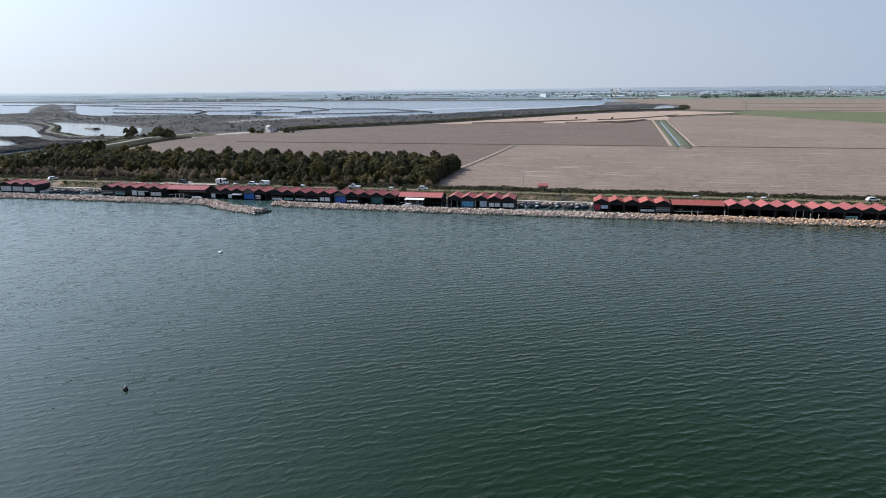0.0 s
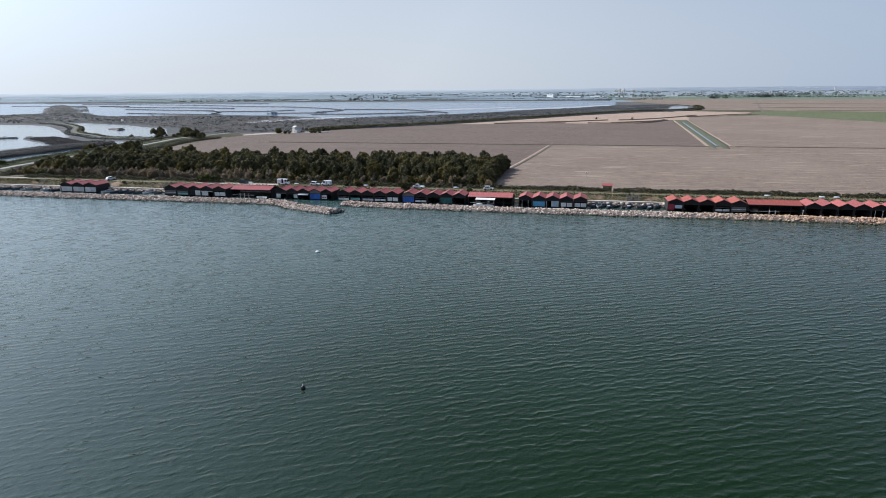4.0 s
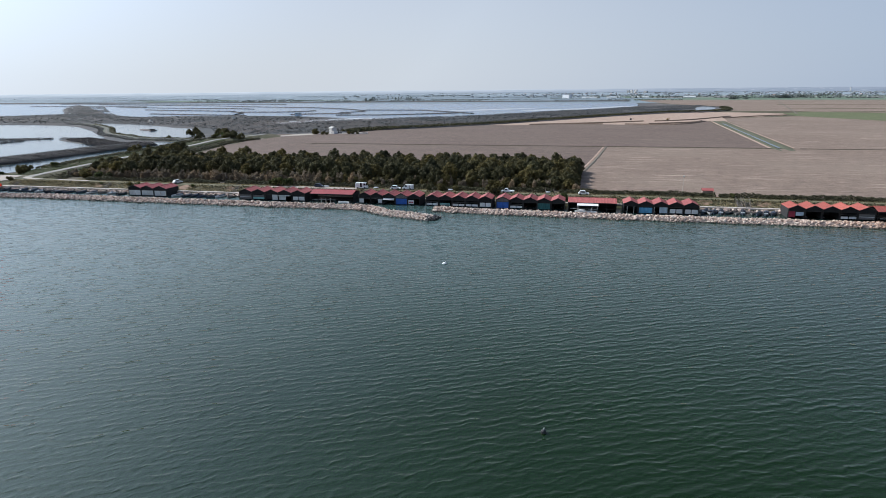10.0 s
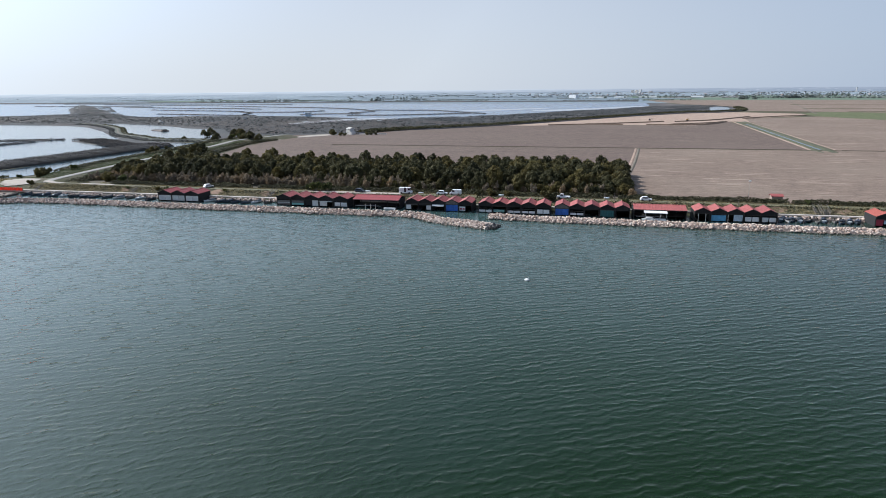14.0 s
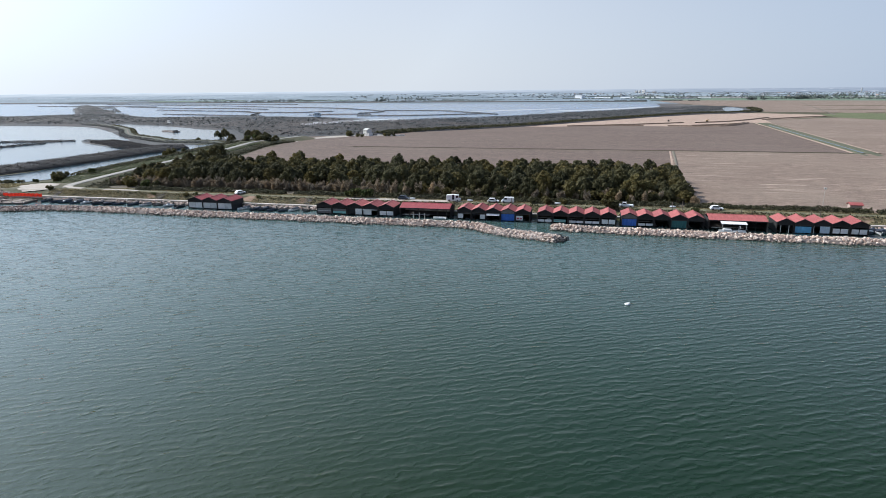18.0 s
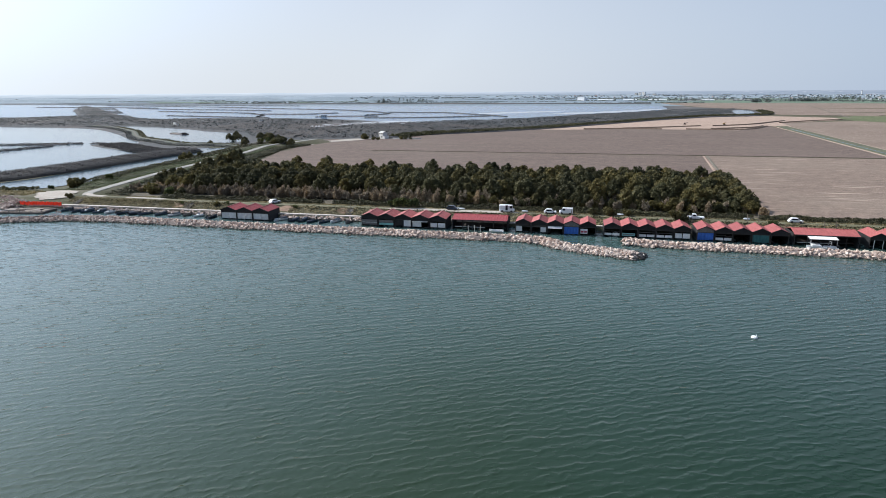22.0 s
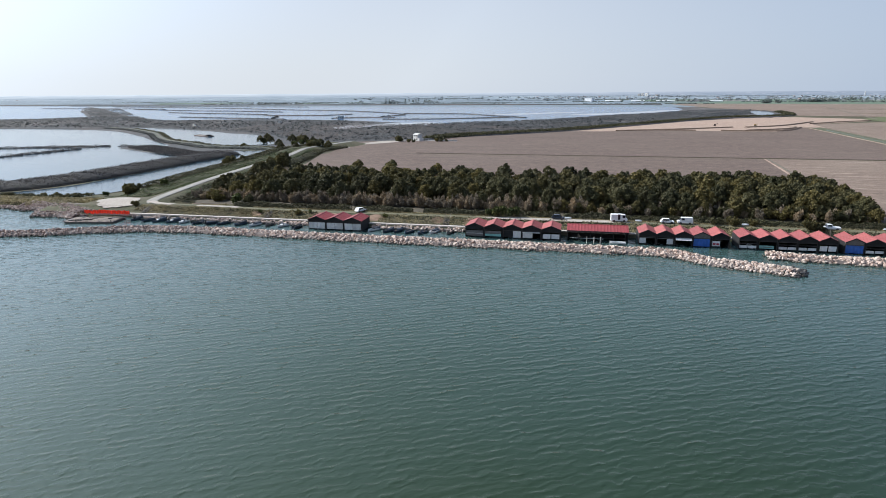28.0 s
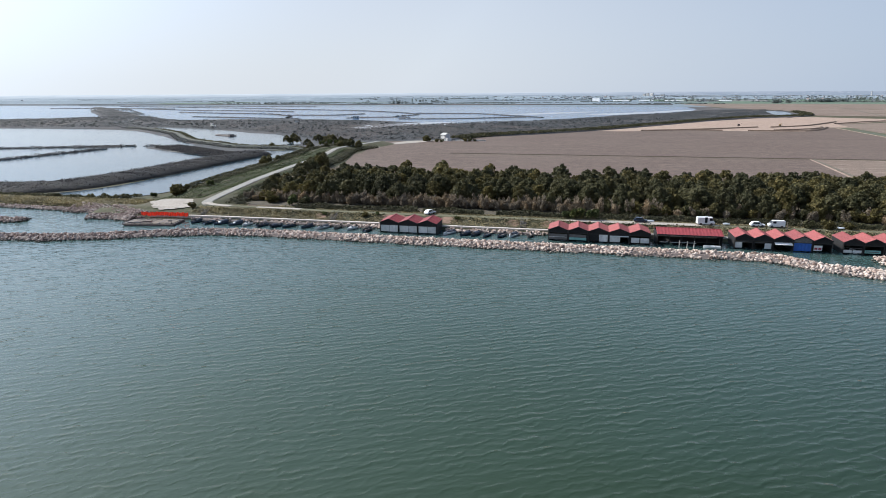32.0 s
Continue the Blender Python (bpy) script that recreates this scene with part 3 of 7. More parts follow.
xs = np.concatenate([-np.geomspace(4750, 345, 34), np.arange(-330, 261, 4.0), np.geomspace(275, 4750, 36)])
ys = np.concatenate([[-22, -8], np.arange(-4, 34, 1.0), np.arange(36, 320, 6.0), np.geomspace(330, 4750, 44)])
gv = [(x, y, height(x, y)) for y in ys for x in xs]
nx = len(xs)
gf = [(j * nx + i, j * nx + i + 1, (j + 1) * nx + i + 1, (j + 1) * nx + i) for j in range(len(ys) - 1) for i in range(nx - 1)]
ground = tagged(raw("ground", gv, gf, M_GRASS), "rough grassy lowland with a low shore embankment", "ground", kind="structure")
ground.data.shade_smooth()

bm = bmesh.new()
bmesh.ops.create_grid(bm, x_segments=24, y_segments=24, size=1.0)
for v in bm.verts:
    v.co = Vector((v.co.x * 4800, -2391.5 + v.co.y * 2408.5, 0))
tagged(part("water", bm, M_SEA), "green rippled lagoon water under a light breeze", "water", kind="structure")

# fields inland
area("west_field", [(-196, 29), (-30, 28), (46, 28), (49.6, 96), (64.6, 228.6), (-150, 229), (-196, 229), (-214, 217), (-200, 162), (-192, 110)], 0.10, M_SOIL_B, "dark ploughed field behind the small wood", straight=True)
area("field_1", [(46, 28), (700, 28), (760, 225), (185, 227.5), (64.6, 228.6), (49.6, 96)], 0.10, M_SOIL, "harvested pinkish-brown field with straw rows", straight=True)
area("field_2", [(-211, 222), (-150, 231.5), (168, 231.5), (173.6, 300), (191, 566), (178, 566), (142, 490), (94, 494), (31, 500), (-30, 474), (-55, 476), (-108, 419), (-155, 376), (-180, 330), (-226, 318), (-219, 262)], 0.11, M_SOIL_B, "wide ploughed brown field", straight=True)
area("field_3", [(-55, 477), (-30, 473), (31, 499), (94, 493), (142, 489), (178, 567), (214, 567), (222, 636), (312, 718), (340, 780), (256, 846), (174, 790), (88, 690), (8, 566)], 0.12, M_STRAW, "pale straw-coloured stubble strip", straight=True)
area("field_4", [(184, 229.5), (760, 229), (800, 330), (430, 470), (325, 700), (222, 634), (212, 567)], 0.13, M_SOIL, "bare brown field beside a ditch", straight=True)
area("field_5", [(430, 472), (820, 330), (1400, 250), (1500, 560), (540, 765), (384, 860), (330, 780), (325, 702)], 0.14, M_GREEN, "green crop field", straight=True)
area("field_6", [(312, 880), (384, 862), (545, 768), (1700, 520), (2300, 1180), (811, 1670), (393, 1764), (205, 1790), (215, 1560), (250, 1300), (320, 1068), (286, 900)], 0.235, M_SOIL, "far bare brown field", straight=True)
area("field_7", [(180, 1600), (700, 1510), (1950, 1110), (2600, 1300), (1500, 2050), (200, 2150)], 0.16, M_MEADOW, "far green meadow", straight=True)
area("wood_floor", [(-186, 32), (-120, 29), (45, 27), (48, 38), (48, 95), (-100, 100), (-196, 104), (-203, 72), (-198, 44)], 0.2, M_LITTER, "brown leaf litter under the trees", straight=True)
strip("ditch", [(-152, 230.3, 0.12), (0, 230, 0.12), (164, 230, 0.12)], [(-0.9, 0.0), (-0.5, 0.3), (0, -0.1), (0.5, 0.3), (0.9, 0.0)], M_LITTER, "grassy field boundary ditch", "ditch")
strip("ditch", [(186, 228.2, 0.12), (420, 227, 0.12), (750, 227, 0.12)], [(-0.9, 0.0), (-0.5, 0.3), (0, -0.1), (0.5, 0.3), (0.9, 0.0)], M_LITTER, "grassy field boundary ditch", "ditch")
strip("farm_track", [(49, 98, 0.16), (53.5, 135, 0.16), (58.5, 180, 0.16), (63.5, 228, 0.16)], [(-0.6, -0.03), (-0.3, 0.05), (0.3, 0.05), (0.6, -0.03)], M_STRAW, "straw-coloured farm track across the field", "track")
strip("ditch", [(50.8, 98, 0.14), (55.6, 135, 0.14), (60.6, 180, 0.14), (65.4, 228, 0.14)], [(-0.7, 0.0), (-0.3, 0.25), (0.3, 0.25), (0.7, 0.0)], M_DRY, "grassy ditch beside a farm track", "ditch")

# the ditch that runs inland between two fields
area("canal_water", [(174.4, 232), (176.2, 232), (198.3, 519), (196.5, 519)], 0.16, M_POND, "narrow straight drainage canal", straight=True)
strip("canal_bank", [(171.7, 229, -0.9), (172.4, 237, 0.0), (193.8, 519, 0.0), (196.5, 560, 0.0)], [(-1.6, 0.0), (-0.6, 0.5), (1.0, 0.6), (2.4, 0.0)], M_VERGE, "grassy bank of a drainage canal", "bank")
strip("canal_bank", [(178.8, 229, -0.9), (179.4, 237, 0.0), (201.2, 519, 0.0), (204, 560, 0.0)], [(-3.0, 0.0), (-1.2, 0.6), (1.6, 0.8), (3.4, 0.0)], M_VERGE, "grassy bank of a drainage canal", "bank")
strip("farm_track", [(184.0, 232, 0.15), (206.6, 525, 0.15), (211.5, 575, 0.15), (222, 640, 0.15)], [(-0.9, 0), (-0.6, 0.06), (0.6, 0.06), (0.9, 0)], M_STRAW, "pale track beside a drainage canal", "track")
strip("farm_track", [(169.2, 232, 0.15), (174.5, 300, 0.15), (190.6, 520, 0.15), (193.5, 560, 0.15)], [(-1.2, 0), (-0.8, 0.06), (0.8, 0.06), (1.2, 0)], M_STRAW, "pale track beside a drainage canal", "track")
for pts in ([(31, 503), (70, 525), (118, 560)], [(-8, 484), (31, 499), (70, 497)],  [(94, 497), (150, 500), (186, 560)], [(120, 505), (170, 540), (184, 570)], [(222, 640), (270, 690), (320, 730)], [(132, 560), (180, 600), (240, 690)]):
    strip("earth_bank", [(x, y, 0.14) for x, y in pts], [(-2.4, 0.0), (-0.8, 1.0), (0.5, 1.1), (2.0, 0.0)], M_DUG, "low bank of dug brown earth", "bank")

# ponds and canals on the west side
P_CANAL = [(-300, 24), (-279, 41), (-269, 62), (-267, 98), (-268, 150), (-273, 201), (-286, 222), (-272, 231), (-260, 231), (-254, 205), (-249.5, 175), (-241, 121), (-236.5, 80), (-234, 58), (-237, 44), (-246, 35), (-262, 30), (-285, 25)]
P_ONE = [(-300, 78), (-296, 110), (-295, 135), (-294, 180), (-318, 196), (-357, 216), (-384, 232), (-384, 249), (-360, 257), (-400, 296), (-481, 369), (-543, 414), (-619, 434), (-732, 432), (-900, 425), (-1100, 400), (-1100, 30), (-700, 30), (-420, 55), (-345, 62)]
P_TWO = [(-552, 470), (-506, 462), (-437, 430), (-393, 399), (-362, 386), (-340, 366), (-290, 296), (-284, 278), (-296, 272), (-328, 272), (-350, 285), (-396, 315), (-469, 387)]
P_THREE = [(-2600, 1590), (-1644, 1588), (-1400, 1330), (-1185, 1080), (-925, 805), (-870, 735), (-960, 650), (-1150, 600), (-1600, 560), (-2600, 520)]
P_LAGOON = [(-1570, 1590), (-1200, 1180), (-800, 772), (-700, 690), (-640, 655), (-602, 680), (-520, 700), (-385, 682), (-300, 640), (-233, 604), (-165, 650), (-90, 738), (-5, 884), (91, 1015), (150, 1140), (170, 1300), (172, 1480), (120, 1600), (-400, 1610), (-1000, 1590)]
area("canal_water", P_CANAL, 0.10, M_POND, "still canal beside a reed dike", 6, 1.5)
area("pond_water", P_ONE, 0.11, M_POND, "shallow fishing pond reflecting the pale sky", 8, 2.0)
area("pond_water", P_TWO, 0.12, M_POND, "shallow pond with a moored barge", 8, 2.0)
area("lagoon_water", P_THREE, 0.13, M_LAGOON, "wide far lagoon reflecting the sky", 20, 8.0)
area("lagoon_water", P_LAGOON, 0.14, M_LAGOON, "wide lagoon basin beyond the marsh", 20, 8.0)
area("pond_water", [(-1242, 1149), (-1400, 1350), (-1270, 1196), (-1166, 1085)], 0.15, M_POND, "small open water among scrub", 12, 4.0)
area("pond_water", [(-905, 800), (-870, 790), (-825, 735), (-845, 722)], 0.15, M_POND, "small open water among scrub", 12, 3.0)
area("pond_water", [(-690, 560), (-735, 640), (-815, 765), (-775, 735), (-720, 650), (-670, 575)], 0.16, M_POND, "teal side channel in the marsh", 12, 3.0)
area("mudflat", [(-323, 500), (-318, 555), (-288, 600), (-246, 638), (-212, 600), (-240, 557), (-281, 536), (-298, 482)], 0.16, M_FLAT, "pale drying mudflat among scrub", 12, 4.0)
area("mudflat", [(-20, 905), (60, 985), (128, 1105), (160, 1180), (130, 1170), (70, 1080), (20, 1010), (-60, 930)], 0.19, M_FLAT, "pale drying mud at the end of the lagoon", 14, 6.0)
area("mudflat", [(-150, 905), (-60, 1010), (-40, 1060), (-110, 1010), (-190, 920)], 0.19, M_FLAT, "pale mud bank in the lagoon", 14, 6.0)
area("pond_water", [(-810, 700), (-730, 640), (-715, 655), (-790, 720)], 0.15, M_POND, "small open water among scrub", 12, 4.0)
area("pond_water", [(-258, 252), (-246, 250), (-242, 262), (-252, 266)], 0.15, M_POND, "small open water behind trees", 6, 1.0)
area("pond_water", [(222, 820), (246, 858), (272, 960), (292, 1075), (284, 1130), (258, 1060), (240, 960)], 0.17, M_POND, "shallow water at the end of the marsh", 12, 3.0)

# muddy marsh ground between the ponds
area("marsh", [(-300, 200), (-232, 316), (-178, 340), (-155, 380), (-55, 482), (88, 694), (174, 792), (230, 832), (279, 903), (311, 1066), (285, 1180), (240, 1300), (190, 1595), (-2600, 1596), (-2600, 200)], 0.05, M_MUD, "brown marsh ground between ponds", straight=True)

area("plain", [(-4600, 1610), (4600, 1250), (4500, 2300), (2400, 4080), (0, 4560), (-2400, 4080), (-4500, 2300)], 0.22, M_LAND, "wide flat plain beyond the lagoon, paled by painted haze", straight=True)


# the farthest strip is paler still, its colour carrying more painted haze
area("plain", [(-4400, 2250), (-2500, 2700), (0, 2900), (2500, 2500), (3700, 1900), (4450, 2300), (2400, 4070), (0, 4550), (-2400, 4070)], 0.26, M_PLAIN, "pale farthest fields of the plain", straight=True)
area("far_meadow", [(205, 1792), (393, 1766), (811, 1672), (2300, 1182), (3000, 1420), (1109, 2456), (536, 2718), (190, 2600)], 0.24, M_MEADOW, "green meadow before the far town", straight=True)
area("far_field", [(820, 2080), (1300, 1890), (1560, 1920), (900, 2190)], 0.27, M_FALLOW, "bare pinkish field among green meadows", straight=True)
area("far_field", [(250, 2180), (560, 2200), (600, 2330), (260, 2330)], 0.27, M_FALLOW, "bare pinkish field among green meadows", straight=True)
strip("canal_bank", [(346, 770, 0.1), (440, 1160, 0.1), (533, 1545, 0.1)], [(-1.6, 0.0), (-0.7, 0.4), (0.7, 0.4), (1.6, 0.0)], M_DRY, "pale bank of a far straight canal", "bank")
for pts in ([(420, 868), (700, 790), (1300, 640)], [(400, 1010), (800, 900), (1500, 720)], [(450, 1250), (900, 1120), (1600, 900)]):
    strip("field_margin", [(x, y, 0.2) for x, y in pts], [(-2.5, 0.0), (-1, 0.5), (1, 0.5), (2.5, 0.0)], M_GRASS, "green margin between far fields", "margin")

# roads
road = strip("road", DIKE_ROAD, [(-1.9, 2.45), (-1.7, 2.62), (1.7, 2.62), (1.9, 2.45)], M_ASPHALT, "narrow grey road on a dike", "road")
strip("road", [(-159, 13.8, 2.78), (-146, 13.0, 2.76), (-100, 12.8, 2.74), (0, 12.6, 2.74), (120, 12.4, 2.74), (300, 12.4, 2.74)], [(-1.7, -0.05), (-1.5, 0.04), (1.5, 0.04), (1.7, -0.05)], M_LANE, "worn grassy lane along the quay", "road")
strip("road", [(-195.5, 19.6, 2.72), (-191, 17.0, 2.78), (-187, 15.7, 2.82), (-183, 15.2, 2.84)], [(-1.3, -0.05), (-1.1, 0.04), (1.1, 0.04), (1.3, -0.05)], M_GRAVEL, "pale gravel bend from the dike road to the lane", "road")
strip("road", [(-184, 15.3, 2.80), (-178, 14.8, 2.82), (-171, 14.6, 2.82)], [(-0.9, -0.05), (-0.7, 0.04), (0.7, 0.04), (0.9, -0.05)], M_LANE, "worn grassy lane along the quay", "road")
strip("road", [(-173, 14.6, 2.84), (-164, 14.4, 2.86), (-157, 13.9, 2.84)], [(-1.0, -0.05), (-0.8, 0.04), (0.8, 0.04), (1.0, -0.05)], M_GRAVEL, "pale gravel end of the quay lane", "road")
area("gravel_apron", [(-74, 11.2), (-34, 11.0), (-32, 14.0), (-60, 14.6), (-66, 14.2)], 2.84, M_GRAVEL, "pale gravel parking place behind the boathouses", 4, 0.5)
area("gravel_apron", [(-232, 272), (-222, 258), (-212, 262), (-214, 284), (-190, 318), (-202, 324)], 0.2, M_GRAVEL, "pale gravel yard by the field", 4, 0.6)
strip("path", [(-214, 290, 0.22), (-206, 322, 0.22), (-186, 330, 0.22), (-160, 333, 0.22)], [(-1.6, -0.05), (-1.2, 0.06), (1.2, 0.06), (1.6, -0.05)], M_GRAVEL, "pale gravel path to a house", "path")
strip("path", [(x, y, height(x, y) + 0.05) for x, y in ((-300, 25), (-285, 23.5), (-270, 22), (-255, 21), (-240, 19.5), (-230, 17), (-220, 15))], [(-0.9, -0.05), (-0.7, 0.06), (0.7, 0.06), (0.9, -0.05)], M_DRY, "worn path along the bank", "path")
quay = strip("quay_wall", [(-206, 3.6, 0), (-190, 5.3, 0), (-150, 5.6, 0), (0, 5.6, 0), (300, 5.6, 0)], [(-0.55, 0.7), (-0.55, 1.22), (0.55, 1.22), (0.55, -1.0)], M_CONCRETE, "pale concrete walkway along the quay", "quay")


def patch(name, x0, x1, y0, y1, material, label, lift=0.07):
    """A ragged patch that lies on the slope."""
    bm = bmesh.new()
    nu, nv = max(3, int((x1 - x0) / 0.8)), max(3, int((y1 - y0) / 0.6))
    grid = []
    for j in range(nv + 1):
        line = []
        for i in range(nu + 1):
            u, v = i / nu * 2 - 1, j / nv * 2 - 1
            k = 1 - 0.25 * noise.noise((u * 2 + x0, v * 2, 2.0))
            x, y = (x0 + x1) / 2 + u * (x1 - x0) / 2 * k * math.sqrt(1 - v * v / 2), (y0 + y1) / 2 + v * (y1 - y0) / 2 * k * math.sqrt(1 - u * u / 2)
            line.append(bm.verts.new((x, y, height(x, y) + lift)))
        grid.append(line)
    for a, b in zip(grid, grid[1:]):
        for i in range(nu):
            bm.faces.new((a[i], a[i + 1], b[i + 1], b[i]))
    return tagged(part(name, bm, material), label, "earth", kind="structure")


for x0, x1, y0, y1 in ((-129, -119, 7.8, 11.4), (-110, -104, 8, 11.2), (-79, -71, 7.8, 11.4), (-89, -85, 8.0, 11.0), (-150, -146, 8.0, 10.8), (45, 49, 7.8, 11.4), (88, 93, 8.2, 11.2), (106, 111, 8.0, 11.0)):
    patch("bare_earth", x0, x1, y0, y1, M_EARTH, "bare reddish earth on the embankment")

patch("gravel_apron", -217, -202, 14, 27, M_GRAVEL, "pale gravel turning place beside the dike road", 0.3)
patch("gravel_apron", -212, -196, 9.0, 17.5, M_GRAVEL, "pale gravel ramp sloping to the water", 0.34)

# the distance: a glowing ring with haze painted into its colours
bm = bmesh.new()
ring = [(4760 * math.cos(a), 4760 * math.sin(a)) for a in np.linspace(0, math.tau, 145)]
levels = [-3, 3, 8, 13, 18, 22, 25.5]
rows = [[bm.verts.new((x, y - 150, z + (1.6 * noise.noise((x * 0.004, y * 0.004, z)) if z > 4 else 0))) for x, y in ring] for z in levels]
for a, b in zip(rows, rows[1:]):
    for i in range(144):
        bm.faces.new((a[i], a[i + 1], b[i + 1], b[i]))
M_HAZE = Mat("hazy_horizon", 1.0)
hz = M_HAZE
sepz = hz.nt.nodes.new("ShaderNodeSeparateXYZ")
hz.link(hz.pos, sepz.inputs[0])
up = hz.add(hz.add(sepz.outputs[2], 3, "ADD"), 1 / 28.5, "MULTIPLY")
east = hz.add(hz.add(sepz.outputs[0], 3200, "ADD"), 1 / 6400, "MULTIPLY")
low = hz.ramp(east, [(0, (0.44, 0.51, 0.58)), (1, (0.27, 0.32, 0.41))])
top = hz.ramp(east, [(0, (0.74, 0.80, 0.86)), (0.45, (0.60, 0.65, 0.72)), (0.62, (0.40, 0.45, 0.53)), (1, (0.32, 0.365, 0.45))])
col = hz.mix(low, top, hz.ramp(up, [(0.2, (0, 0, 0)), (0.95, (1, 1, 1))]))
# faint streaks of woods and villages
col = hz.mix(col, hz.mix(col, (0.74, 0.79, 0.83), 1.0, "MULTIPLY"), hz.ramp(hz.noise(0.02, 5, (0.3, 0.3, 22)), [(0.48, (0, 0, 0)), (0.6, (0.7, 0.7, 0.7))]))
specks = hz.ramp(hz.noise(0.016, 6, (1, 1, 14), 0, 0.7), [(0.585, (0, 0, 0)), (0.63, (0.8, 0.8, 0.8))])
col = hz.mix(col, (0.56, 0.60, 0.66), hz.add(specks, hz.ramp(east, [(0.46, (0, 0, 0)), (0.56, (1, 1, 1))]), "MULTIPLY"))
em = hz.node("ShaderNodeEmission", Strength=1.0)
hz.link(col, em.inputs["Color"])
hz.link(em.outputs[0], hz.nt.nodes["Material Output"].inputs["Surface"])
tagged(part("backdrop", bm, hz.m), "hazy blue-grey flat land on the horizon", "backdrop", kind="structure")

# ---- boathouses ----
WALL_H, RISE, DEPTH = 3.0, 1.05, 7.6


def sheet(x0, x1, z0, z1, y, folds=0, thick=0.05):
    """An upright sheet; with folds it hangs like a curtain."""
    bm = bmesh.new()
    n = max(1, folds * 2)
    cols = []
    for i in range(n + 1):
        x = x0 + (x1 - x0) * i / n
        dy = (0.09 if i % 2 else -0.03) if folds else 0
        cols.append([bm.verts.new((x, y + dy + d, z)) for d in (0, thick) for z in (z0, z1)])
    for a, b in zip(cols, cols[1:]):
        bm.faces.new((a[0], b[0], b[1], a[1]))
        bm.faces.new((a[2], a[3], b[3], b[2]))
        bm.faces.new((a[1], b[1], b[3], a[3]))
        bm.faces.new((a[0], a[2], b[2], b[0]))
    for c in (cols[0], cols[-1]):
        bm.faces.new((c[0], c[1], c[3], c[2]))
    bmesh.ops.recalc_face_normals(bm, faces=bm.faces)
    return bm


def ribbed_slope(x_eave, z_eave, x_ridge, z_ridge, y0, y1, ribs):
    """A roof sheet with standing ribs down its slope, and a real thickness."""
    bm = bmesh.new()
    n = ribs * 3
    rows = []
    for i in range(n + 1):
        y = y0 + (y1 - y0) * i / n
        k = 0.06 if i % 3 == 1 else 0.0
        rows.append([bm.verts.new(c) for c in ((x_eave, y, z_eave + k), (x_ridge, y, z_ridge + k), (x_ridge, y, z_ridge - 0.07), (x_eave, y, z_eave - 0.07))])
    for a, b in zip(rows, rows[1:]):
        for k in range(4):
            bm.faces.new((a[k], a[(k + 1) % 4], b[(k + 1) % 4], b[k]))
    bm.faces.new(rows[0])
    bm.faces.new(rows[-1][::-1])
    bmesh.ops.recalc_face_normals(bm, faces=bm.faces)
    return bm


